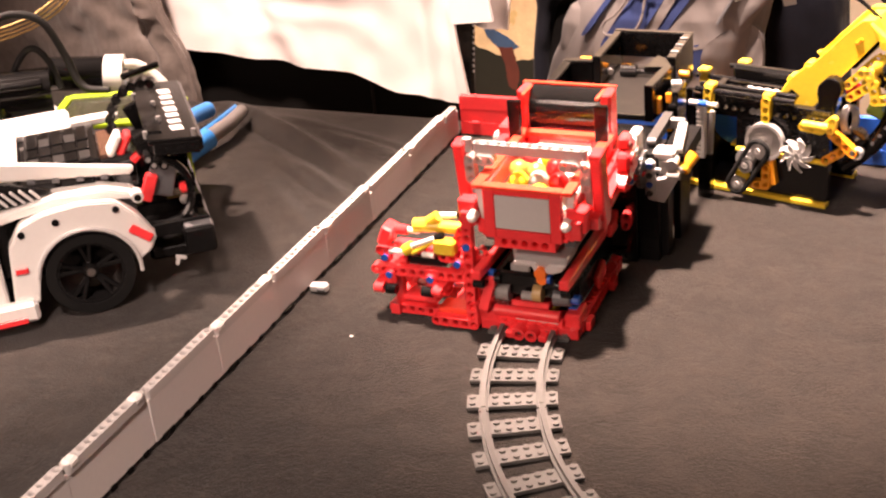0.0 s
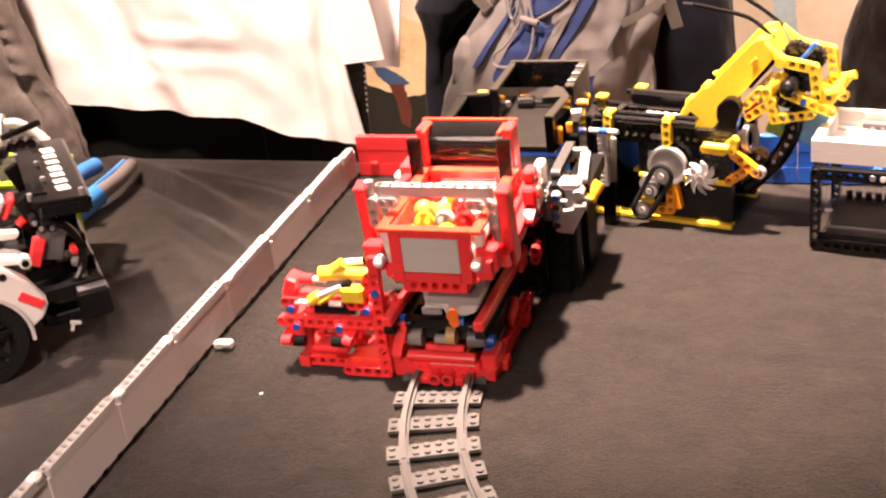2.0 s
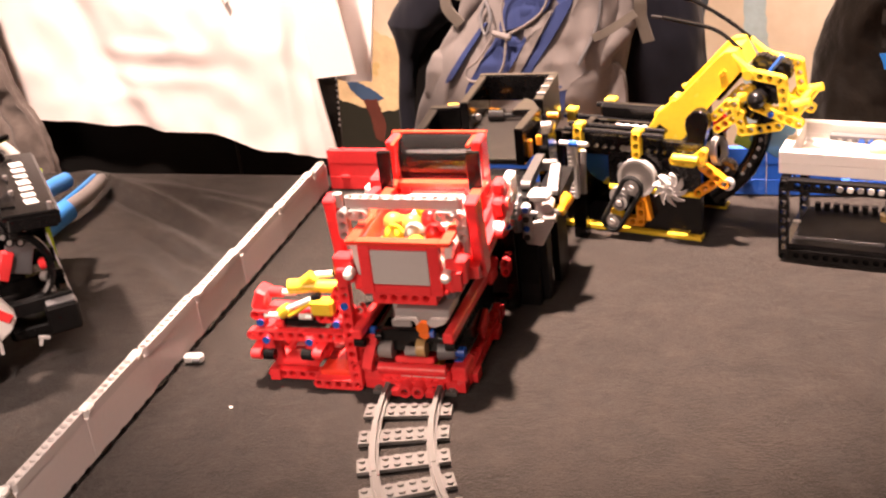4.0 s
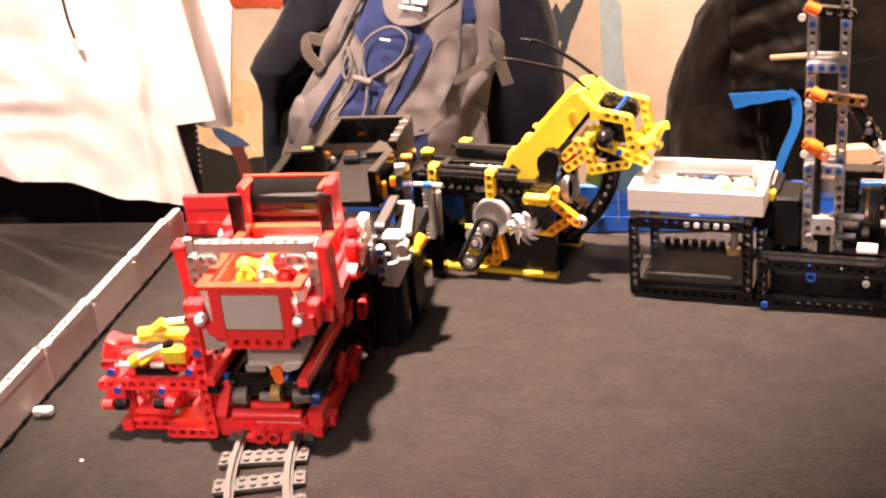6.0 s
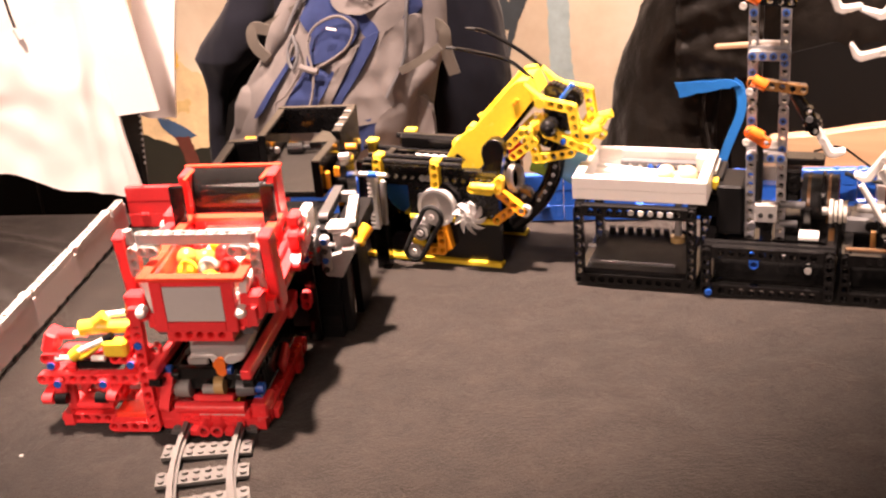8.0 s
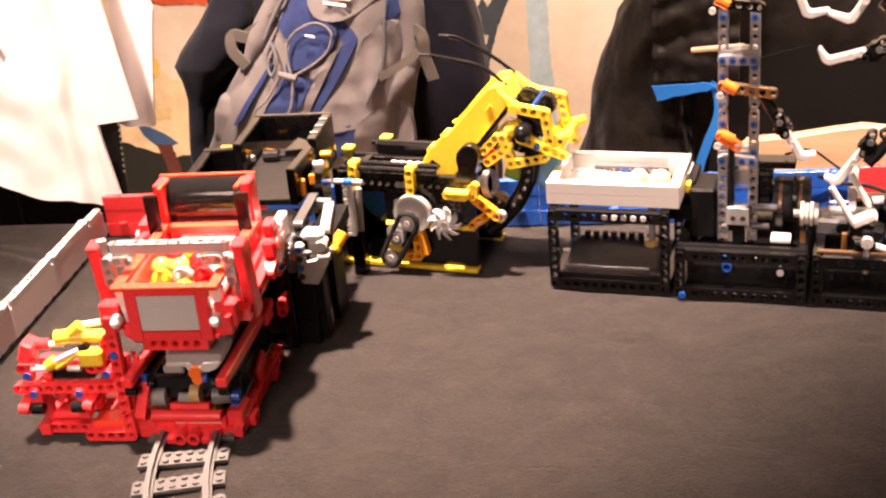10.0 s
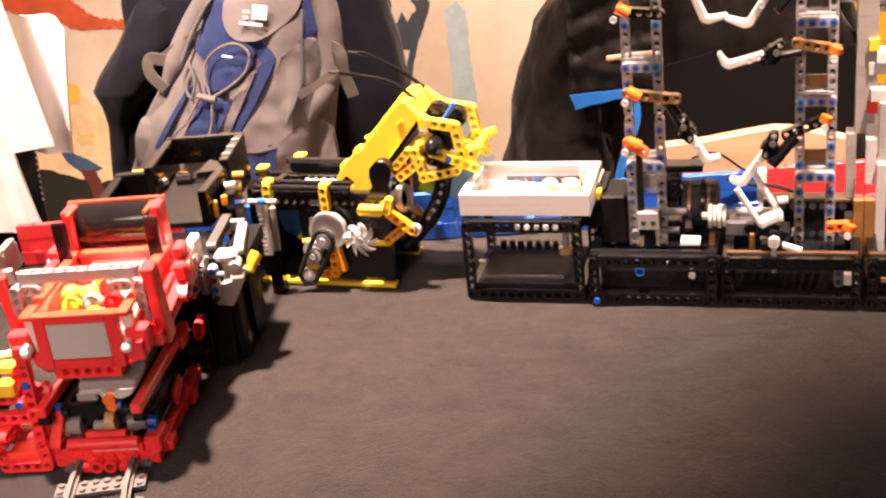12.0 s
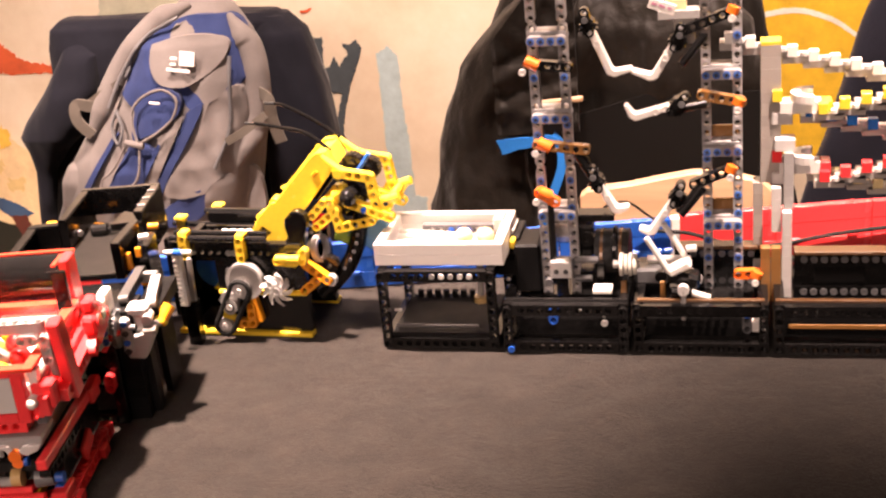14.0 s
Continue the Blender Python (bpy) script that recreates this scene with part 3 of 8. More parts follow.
def colour_barrier(name, u0, u1, mat, label, high):
    b = thing(name, TABLE, label, "barrier", "back barrier sections")
    u = u0
    while u < u1 - 0.01:
        ln = min(0.088, u1 - u)
        for j in range(3):
            h = high / 3
            blk(b, "panel", (u + ln / 2, 0.366 + 0.0002 * (j % 2), h * (j + 0.5) + 0.0006), (ln - 0.0003, 0.0074, h - 0.0001), mat, (0, 0, 0), 0.0003)
        for s in (0.2, 0.8):
            rod(b, "stud", (u + ln * s, 0.366, high - 0.0002), (u + ln * s, 0.366, high + 0.0017), 0.0024, mat)
            blk(b, "bracket", (u + ln * s, 0.3610, high * 0.34), (0.009, 0.004, 0.005), mat, (0, 0, 0), 0.0012)
        u += 0.0885
    return b


colour_barrier("red_barrier", -0.2015, -0.035, RED, "low red plastic barrier wall at the back corner", 0.042)
colour_barrier("blue_barrier", -0.034, 0.513, BLUE, "low blue plastic barrier wall behind the machines", 0.046)
colour_barrier("red_barrier", 0.522, 1.02, RED, "long low red plastic barrier wall behind the ramps", 0.049)
solo("barrier_joint", box_me(0.008, 0.009, 0.047), WHITE, TABLE @ pose(0.5175, 0.366, 0.024), "white joint piece between blue and red barriers", "connector")

# ---- the curved track ----
CURVE = Vector((0.0165, 0.8032, 0))


def tie_bm():
    bm = box_bm(0.0637, 0.0155, 0.0030, 0.0002)
    bmesh.ops.translate(bm, verts=bm.verts, vec=(0, 0, 0.0016))
    for i in (-3.5, -1.5, -0.5, 0.5, 1.5, 3.5):
        for j in (-0.5, 0.5):
            stud(bm, i * P, j * P, 0.0031)
    return bm


def rail_bm(radius, a0, a1, steps=14):
    bm = bmesh.new()
    prof = [(-0.0034, 0.0031), (-0.0034, 0.0050), (-0.0017, 0.0056), (-0.0017, 0.0094), (0.0017, 0.0094), (0.0017, 0.0056), (0.0034, 0.0050), (0.0034, 0.0031)]
    rows = []
    for i in range(steps + 1):
        a = radians(a0 + (a1 - a0) * i / steps)
        rows.append([bm.verts.new((-(radius + o) * math.cos(a), -(radius + o) * math.sin(a), z)) for o, z in prof])
    for p, q in zip(rows, rows[1:]):
        for i in range(len(prof)):
            j = (i + 1) % len(prof)
            bm.faces.new((p[i], p[j], q[j], q[i]))
    bm.faces.new(rows[0])
    bm.faces.new(rows[-1])
    return bm


TRACK = plastic("track_grey_plastic", (0.108, 0.104, 0.098), 0.34, 0.10)
for seg in range(3):
    tr = thing("train_track", Matrix.Translation(CURVE), "curved grey plastic toy railway track section", "track", "track sections")
    a0 = 10 + 22.5 * seg
    for r in (0.30, 0.34):
        part("rail", cached(("rail", r, seg), lambda: rail_bm(r, a0 + 0.1, a0 + 22.4)), TRACK, tr)
    for k in range(4):
        a = radians(a0 + 2.81 + 5.625 * k)
        part("tie", cached(("tie",), tie_bm), TRACK, tr, pose(-0.32 * math.cos(a), -0.32 * math.sin(a), 0, 0, 0, math.degrees(a)))

# ---- the red unloading station ----
st = thing("unloading_station", TABLE, "red brick-built train unloading station with lifting arms", "toy station")
# deck with the two guide beams
blk(st, "deck", (0, 0.012, 0.0045), (0.078, 0.028, 0.008), RED)
for s in (-1, 1):
    bbrick(st, 13, (s * 0.036, 0.062, 0.001), RED, 90)
    bbrick(st, 12, (s * 0.028, 0.066, 0.0005), RED, 90, False)
    for vv, zz in ((0.020, 0.0135), (0.084, 0.0135)):
        blk(st, "foot", (s * 0.0405, vv, 0.004), (0.007, 0.012, 0.008), RED)
    beam2(st, (s * 0.012, 0.008, 0.0125), (s * 0.012, 0.108, 0.0165), Z, YELLOW if s > 0 else DYELLOW, "guide_beam")
    blk(st, "stop_block", (s * 0.0125, 0.108, 0.027), (0.010, 0.010, 0.013), DYELLOW if s < 0 else YELLOW, (-12, 0, 0), 0.0022)
for n in range(13):
    blk(st, "rack_tooth", (0.031, 0.022 + n * 0.0064, 0.0215), (0.0075, 0.0036, 0.003), DGREY, (0, 0, 0), 0.0003)
blk(st, "rack_bar", (0.031, 0.060, 0.0185), (0.0078, 0.085, 0.004), DGREY)
rod(st, "axle_stop", (0.031, 0.012, 0.017), (0.031, 0.019, 0.018), 0.004, BLUE)
bbrick(st, 10, (0, 0.113, 0.001), RED)
bbrick(st, 6, (0, -0.002, 0.0), RED)
blk(st, "end_plate", (0.001, 0.118, 0.031), (0.026, 0.006, 0.052), RED)
for uu in (-0.0045, 0.0055):
    ring(st, "coupling_ring", (uu, -0.0090, 0.0062), Y, 0.0049, 0.0027, 0.0100, RED, 18)
    # dark core paints the shade inside the coupling ring
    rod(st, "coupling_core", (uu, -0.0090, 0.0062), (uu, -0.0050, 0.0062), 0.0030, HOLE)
for uu in (-0.0125, 0.0140):
    blk(st, "coupling_stud", (uu, -0.0085, 0.0036), (0.0070, 0.0075, 0.0055), RED, (0, 0, 0), 0.0008)
# inner sloping side piece with wheels
blk(st, "side_slope", (-0.027, 0.066, 0.020), (0.010, 0.080, 0.009), RED, (0, 0, 0))
for vv in (0.055, 0.066, 0.077):
    rod(st, "roller", (-0.022, vv, 0.026), (-0.012, vv + 0.003, 0.026), 0.0042, GUNMETAL)
    rod(st, "roller_cap", (-0.0115, vv + 0.003, 0.026), (-0.010, vv + 0.003, 0.026), 0.0030, PALE)
rod(st, "elbow", (-0.022, 0.040, 0.025), (-0.016, 0.052, 0.029), 0.0042, DGREY)
rod(st, "cross_axle", (-0.044, 0.060, 0.018), (-0.028, 0.060, 0.018), 0.0024, PALE)
rod(st, "cross_axle", (-0.056, 0.112, 0.022), (-0.044, 0.150, 0.060), 0.0024, PALE)
gear(st, (-0.048, 0.085, 0.018), Y, 12, 0.007, 0.004, BLACK)
gear(st, (-0.040, 0.078, 0.020), X, 8, 0.005, 0.006, BLACK)
rod(st, "bush", (-0.044, 0.074, 0.019), (-0.044, 0.080, 0.019), 0.0036, TAN)
blk(st, "gear_carrier", (-0.048, 0.080, 0.010), (0.016, 0.024, 0.012), BLACK)
blk(st, "gear_carrier", (-0.050, 0.098, 0.020), (0.009, 0.012, 0.030), DGREY)
# lower posts under the arms
for s in (-1,):
    beam2(st, (s * 0.0453, -0.002, 0.006), (s * 0.0448, 0.001, 0.094), (0.05, -1, 0.05), RED, "post")
    beam2(st, (s * 0.0365, 0.006, 0.004), (s * 0.0400, 0.012, 0.060), (0.15, -1, 0.1), RED, "post")
    beam2(st, (s * 0.0449, -0.0015, 0.0945), (s * 0.0369, -0.0015, 0.0945), Y, RED, "post_head")
    blk(st, "post_block", (s * 0.041, 0.0085, 0.0945), (0.018, 0.011, 0.014), RED, (8, 0, 0), 0.0012)
    blk(st, "post_cap", (s * 0.0335, 0.010, 0.099), (0.012, 0.010, 0.012), RED, (0, 0, 0), 0.0018)
    beam2(st, (s * 0.053, 0.030, 0.004), (s * 0.047, 0.006, 0.060), X, RED, "brace")
    pin(st, (s * 0.0452, -0.0046, 0.0708), Y, BLUE)
beam2(st, (-0.075, -0.003, 0.0045), (-0.043, -0.003, 0.0045), Y, RED)
beam2(st, (-0.043, -0.0035, 0.0045), (-0.043, -0.0035, 0.021), Y, RED)
blk(st, "base_plate", (-0.058, 0.010, 0.008), (0.036, 0.018, 0.008), TOPLIT_RED, (0, 0, 0), 0.0012)
# outrigger with the latch linkage
beam2(st, (-0.1165, 0.0085, 0.0042), (-0.0765, 0.0085, 0.0042), Y, RED, "base_beam")
bbrick(st, 8, (-0.092, 0.042, 0.0), RED, 0, False)
for uu in (-0.114, -0.066):
    bbrick(st, 6, (uu, 0.026, 0.0), RED, 90, False)
blk(st, "base_plate", (-0.094, 0.017, 0.0125), (0.030, 0.018, 0.005), RED, (0, 0, 0), 0.0012)
blk(st, "base_plate", (-0.083, 0.019, 0.0175), (0.022, 0.014, 0.005), RED, (0, 0, 0), 0.0012)
for uu, vv in ((-0.1115, 0.012), (-0.116, 0.042), (-0.066, 0.042)):
    blk(st, "upright", (uu, vv, 0.026), (0.007, 0.007, 0.034), RED, (0, 0, 0), 0.001)
beam2(st, (-0.1245, 0.004, 0.0400), (-0.0565, 0.004, 0.0410), Y, RED, "cross_beam")
beam2(st, (-0.126, 0.044, 0.0400), (-0.062, 0.044, 0.0400), Y, RED, "cross_beam")
beam2(st, (-0.1215, 0.006, 0.0560), (-0.1135, 0.006, 0.0560), Y, RED)
beam2(st, (-0.0690, 0.006, 0.0560), (-0.0600, 0.006, 0.0560), Y, RED)
beam2(st, (-0.1230, -0.003, 0.0255), (-0.1230, 0.037, 0.0340), X, RED)
beam2(st, (-0.0720, -0.004, 0.0290), (-0.0650, 0.034, 0.0370), X, RED)
for uu in (-0.1140, -0.0790):
    blk(st, "hanger", (uu, 0.0015, 0.0345), (0.0085, 0.007, 0.0150), RED, (0, 0, 0), 0.0026)
    pin(st, (uu, -0.0020, 0.0375), Y, BLUE)
rod(st, "link", (-0.103, 0.014, 0.022), (-0.094, 0.014, 0.036), 0.0026, RED)
for uu, zz in ((-0.1165, 0.0262), (-0.0855, 0.0275)):
    rod(st, "bush", (uu, -0.003, zz), (uu + 0.0085, -0.003, zz), 0.0044, BLACK)
rod(st, "bush", (-0.108, 0.020, 0.034), (-0.080, 0.020, 0.034), 0.0036, BLACK)
for uu, zz in ((-0.1170, 0.0515), (-0.0560, 0.0525)):
    blk(st, "lug", (uu, 0.004, zz - 0.001), (0.0085, 0.007, 0.0085), RED, (0, 0, 0), 0.0022)
    pin(st, (uu, 0.0, zz), Y, BLUE)
blk(st, "corner_block", (-0.1185, 0.014, 0.0660), (0.010, 0.016, 0.017), RED, (0, 22, 0), 0.0016)
rod(st, "connector", (-0.115, 0.016, 0.0695), (-0.102, 0.016, 0.0695), 0.0040, RED)
rod(st, "axle", (-0.102, 0.016, 0.0695), (-0.092, 0.016, 0.0695), 0.0024, WHITE)
blk(st, "plate", (-0.090, 0.020, 0.0530), (0.052, 0.018, 0.005), RED, (0, 0, 0), 0.001)
blk(st, "plate", (-0.070, 0.018, 0.0600), (0.022, 0.010, 0.009), RED, (0, 0, 0), 0.002)
blk(st, "dark_filler", (-0.086, 0.014, 0.0490), (0.036, 0.016, 0.006), BLACK)
rod(st, "red_bush", (-0.1065, 0.006, 0.0480), (-0.1000, 0.006, 0.0480), 0.0034, RED)
rod(st, "latch_tube", (-0.094, 0.012, 0.0765), (-0.080, 0.013, 0.0775), 0.0058, YELLOW)
rod(st, "latch_tube", (-0.082, 0.012, 0.0775), (-0.052, 0.015, 0.0765), 0.0050, YELLOW)
rod(st, "latch_knob", (-0.082, 0.012, 0.080), (-0.074, 0.013, 0.086), 0.0046, YELLOW)
rod(st, "rod_white", (-0.078, 0.018, 0.0835), (-0.060, 0.022, 0.0840), 0.0024, WHITE)
rod(st, "rod_end", (-0.060, 0.020, 0.0840), (-0.054, 0.021, 0.0870), 0.0034, BLACK)
rod(st, "latch_joint", (-0.101, 0.004, 0.0575), (-0.094, 0.005, 0.0620), 0.0046, YELLOW)
rod(st, "rod_white", (-0.098, 0.003, 0.0610), (-0.073, 0.006, 0.0710), 0.0020, WHITE)
rod(st, "rod_yellow", (-0.094, 0.002, 0.0570), (-0.073, 0.006, 0.0690), 0.0018, YELLOW)
rod(st, "rod_end", (-0.074, 0.005, 0.0705), (-0.068, 0.006, 0.0730), 0.0034, BLACK)
rod(st, "rod_white", (-0.114, 0.004, 0.0560), (-0.100, 0.004, 0.0560), 0.0024, WHITE)
rod(st, "rod_white", (-0.086, 0.004, 0.0560), (-0.076, 0.004, 0.0560), 0.0024, WHITE)
blk(st, "latch_block", (-0.0665, 0.005, 0.0645), (0.018, 0.010, 0.0130), YELLOW, (0, 0, 0), 0.002)
beam2(st, (-0.060, 0.010, 0.062), (-0.052, 0.010, 0.080), Y, RED)

# ---- lifting arms: frame that tips the hopper ----
BARGREY = plastic("bar_grey_plastic", (0.35, 0.34, 0.33), 0.3, 0.06)
arms = thing("lifting_arm_frame", TABLE, "red tipping frame with a pale grey crossbar, lowered", "lifting frame")
for s in (-1, 1):
    m = place((s * 0.0420, 0.062, 0.1035), Y, (0, -0.095, 1))
    part("arm", box_me(0.136, 0.0078, 0.0150, 0.0006), RED, arms, place((s * 0.0425, 0.060, 0.1010), (0, 1, 0.09), Z))
    part("arm_face", cached(("bored_brick", 14, False), lambda: bored_brick_bm(14, False)), RED, arms, place((s * 0.0505, 0.066, 0.0940), (0, 1, 0.09), Z))
    blk(arms, "fork_block", (s * 0.0420, 0.002, 0.1010), (0.0150, 0.012, 0.019), RED, (0, 0, 0), 0.0014)
    rod(arms, "fork_cap", (s * 0.0360, -0.0095, 0.0995), (s * 0.0360, -0.004, 0.1000), 0.0040, WHITE, 14)
    part("cap_dome", ball_me(0.0040), WHITE, arms, pose(s * 0.0360, -0.0095, 0.0995))
    rod(arms, "fork_cap", (s * 0.0385, -0.010, 0.098), (s * 0.0335, -0.010, 0.102), 0.0022, WHITE)
    blk(arms, "upright_panel", (s * 0.0525, 0.0235, 0.1160), (0.0086, 0.015, 0.062), RED, (9, 0, 0), 0.0012)
    blk(arms, "upright_tip", (s * 0.0525, 0.0175, 0.1462), (0.0092, 0.013, 0.004), RED, (9, 0, 0), 0.001)
    # pale corner pieces under the crossbar
    q = s * 0.0445
    beam2(arms, (q, 0.0165, 0.1355), (q, 0.0175, 0.1195), Y, BARGREY, "corner_beam")
    beam2(arms, (q - s * 0.008, 0.0165, 0.1355), (q - s * 0.016, 0.0165, 0.1355), Y, BARGREY, "corner_beam")
    rod(arms, "lower_axle", (q, 0.02, 0.116), (q, 0.022, 0.102), 0.0026, BARGREY)
    # pivot housing at the back
    if s > 0:
        blk(arms, "pivot_housing", (0.0550, 0.086, 0.1120), (0.010, 0.026, 0.026), RED, (14, 0, 0), 0.002)
        blk(arms, "pivot_housing", (0.0545, 0.084, 0.1290), (0.009, 0.014, 0.010), RED, (0, 0, 0), 0.002)
        rod(arms, "pivot_cap", (0.0600, 0.080, 0.117), (0.0620, 0.080, 0.117), 0.0052, RED)
        blk(arms, "housing_insert", (0.0606, 0.092, 0.116), (0.002, 0.007, 0.006), BARGREY)
        beam2(arms, (0.0560, 0.066, 0.100), (0.0560, 0.084, 0.110), X, RED)
    else:
        blk(arms, "pivot_housing", (-0.0480, 0.115, 0.116), (0.012, 0.034, 0.024), RED, (0, 0, 0), 0.002)
        blk(arms, "pivot_strip", (-0.0470, 0.090, 0.116), (0.008, 0.050, 0.012), RED, (-6, 0, 0), 0.001)
rod(arms, "crossbar_peg", (-0.0475, 0.0190, 0.1400), (-0.0475, 0.0190, 0.1500), 0.0034, BARGREY, 14)
beam(arms, 11, (-0.0385, 0.0190, 0.1440), X, Z, BARGREY, "crossbar", "pale grey crossbar with bores along its top")

# ---- smoked chute holder ----
ch = thing("chute_holder", TABLE, "red cradle with a smoked half-round ball chute", "ball chute")
for s in (-1, 1):
    blk(ch, "cheek", (s * 0.0340, 0.1120, 0.1350), (0.0078, 0.0200, 0.0440), RED, (0, 0, 0), 0.0014)
    blk(ch, "cheek_edge", (s * 0.0298, 0.1050, 0.1560), (0.0030, 0.022, 0.0022), TOPLIT_RED)
    blk(ch, "fork_plate", (s * 0.0350, 0.0880, 0.1380), (0.0105, 0.0040, 0.0330), BLACK, (0, 0, 0), 0.0006)
blk(ch, "top_edge", (0, 0.1215, 0.1568), (0.0760, 0.0040, 0.0022), TOPLIT_RED)
blk(ch, "base", (0, 0.1070, 0.1140), (0.0760, 0.0220, 0.0060), RED, (0, 0, 0), 0.0010)
blk(ch, "tile", (0, 0.0975, 0.1105), (0.0560, 0.0050, 0.0120), PALE, (0, 0, 0), 0.0008)


def chute_bm():
    bm = bmesh.new()
    rows = []
    for r in (0.0205, 0.0195):
        for x in (-0.0295, 0.0295):
            rows.append([bm.verts.new((x, 0.0 - r * math.cos(radians(a)) * 0.62, r * math.sin(radians(a)))) for a in range(-90, 91, 12)])
    a, b, c, d = rows
    for i in range(len(a) - 1):
        bm.faces.new((a[i], a[i + 1], b[i + 1], b[i]))
        bm.faces.new((c[i], c[i + 1], d[i + 1], d[i]))
        bm.faces.new((a[i], a[i + 1], c[i + 1], c[i]))
        bm.faces.new((b[i], b[i + 1], d[i + 1], d[i]))
    return bm


part("smoked_window", finish(chute_bm(), "smoked_window", True), SMOKE, ch, pose(0, 0.1180, 0.1360))
rod(ch, "inner_axle", (-0.022, 0.115, 0.142), (0.006, 0.115, 0.142), 0.0024, PALE)
rod(ch, "inner_bush", (-0.012, 0.115, 0.142), (-0.006, 0.115, 0.142), 0.0042, PALE)
rod(ch, "inner_roller", (-0.026, 0.118, 0.130), (0.026, 0.118, 0.130), 0.0085, BLACK)

# ---- black ball tray tower ----
tw = thing("ball_tray_tower", TABLE, "black brick-built tower with an open tray and motor", "ball machine")
for u0, u1, vv in ((-0.055, 0.049, 0.134), (-0.055, 0.049, 0.198)):
    for zz in (0.0, 0.052, 0.078):
        bbrick(tw, 13, ((u0 + u1) / 2, vv, zz), BLACK, 0, False)
for uu in (-0.052, 0.045):
    for vv in (0.134, 0.198):
        blk(tw, "pillar", (uu, vv + 0.0005, 0.046), (0.009, 0.009, 0.092), BLACK)
    for zz in (0.0, 0.060):
        bbrick(tw, 8, (uu, 0.166, zz), BLACK, 90, False)
MATTBLACK = plastic("worn_black_plastic", (0.0040, 0.0038, 0.0040), 0.5, 0.3, 0.0, 0.15)
for j in range(10):
    brick(tw, 2, 4, (0.0580, 0.152, 0.0096 * j), MATTBLACK, 0.0096, 0, False)
blk(tw, "deck", (0, 0.166, 0.0905), (0.106, 0.072, 0.005), BLACK)
blk(tw, "dark_window", (0.020, 0.200, 0.030), (0.05, 0.003, 0.04), BLACK)
for zz, vv in ((0.070, 0.128), (0.042, 0.128)):
    blk(tw, "red_lug", (-0.018, vv, zz), (0.012, 0.006, 0.014), RED, (0, 20, 0), 0.002)
beam2(tw, (0.042, 0.126, 0.034), (0.042, 0.126, 0.046), Y, RED)
rod(tw, "red_crank", (0.044, 0.120, 0.072), (0.052, 0.120, 0.084), 0.0032, RED)
rod(tw, "red_crank", (0.052, 0.116, 0.084), (0.056, 0.126, 0.084), 0.0032, RED)
TRAYBLACK = plastic("polished_black_plastic", (0.0034, 0.0032, 0.0034), 0.14, 0.3, 0.0, 0.11)
# glossy rim tops, base greyed to paint in the reflected wall
RIMBLACK = plastic("glossy_rim_sheen", (0.012, 0.0110, 0.0100), 0.10, 0.3, 0.3, 0.7)
# tray floor, a lighter black than the walls
FLOORBLACK = plastic("tray_floor_plastic", (0.0095, 0.0080, 0.0069), 0.35, 0.35, 0.0, 0.3)
# the tray: floor, stepped side walls and a high back
floor_pts = [(-0.044, 0.206), (0.044, 0.206), (0.048, 0.250), (0.038, 0.268), (0.040, 0.325), (-0.018, 0.325), (-0.020, 0.268), (-0.044, 0.258)]
part("tray_floor", poly_bm(floor_pts, 0.003), FLOORBLACK, tw, pose(0, 0, 0.0975, 0, 0, 0))
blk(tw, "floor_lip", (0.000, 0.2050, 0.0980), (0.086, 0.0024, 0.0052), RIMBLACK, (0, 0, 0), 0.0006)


def wall_strip(a, b, z0, z1a, z1b, thick=0.008, name="tray_wall"):
    """An upright wall from a to b with a sloping top."""
    bm = bmesh.new()
    a, b = Vector((*a, 0)), Vector((*b, 0))
    n = Vector((-(b - a).y, (b - a).x, 0)).normalized() * thick / 2
    base = [bm.verts.new(p + n * q + Z * z0) for p, q in ((a, 1), (b, 1), (b, -1), (a, -1))]
    top = [bm.verts.new(p + n * q + Z * z) for p, q, z in ((a, 1, z1a), (b, 1, z1b), (b, -1, z1b), (a, -1, z1a))]
    for i in range(4):
        j = (i + 1) % 4
        bm.faces.new((base[i], base[j], top[j], top[i]))
    bm.faces.new(base)
    bm.faces.new(top)
    bmesh.ops.bevel(bm, geom=bm.edges[:], offset=0.0005, segments=1, affect="EDGES")
    wall = part(name, bm, TRAYBLACK, tw)
    d = b - a
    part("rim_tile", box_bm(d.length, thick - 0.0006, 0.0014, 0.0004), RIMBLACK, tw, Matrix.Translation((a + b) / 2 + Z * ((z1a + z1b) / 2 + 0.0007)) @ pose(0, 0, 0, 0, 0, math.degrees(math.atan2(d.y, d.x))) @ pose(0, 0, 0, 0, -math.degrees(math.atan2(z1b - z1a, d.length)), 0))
    return wall


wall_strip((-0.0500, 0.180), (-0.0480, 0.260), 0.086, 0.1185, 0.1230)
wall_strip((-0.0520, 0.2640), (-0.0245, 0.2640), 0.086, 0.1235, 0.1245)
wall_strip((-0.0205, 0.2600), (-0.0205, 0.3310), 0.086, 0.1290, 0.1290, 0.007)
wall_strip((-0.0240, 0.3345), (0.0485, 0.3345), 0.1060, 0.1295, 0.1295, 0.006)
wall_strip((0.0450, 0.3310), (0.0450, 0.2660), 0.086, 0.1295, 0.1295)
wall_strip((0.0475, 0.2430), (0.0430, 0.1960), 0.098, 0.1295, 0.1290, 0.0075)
for uu in (-0.0205, 0.0450):
    blk(tw, "back_post", (uu, 0.3345, 0.0960), (0.0070, 0.0060, 0.0200), TRAYBLACK)
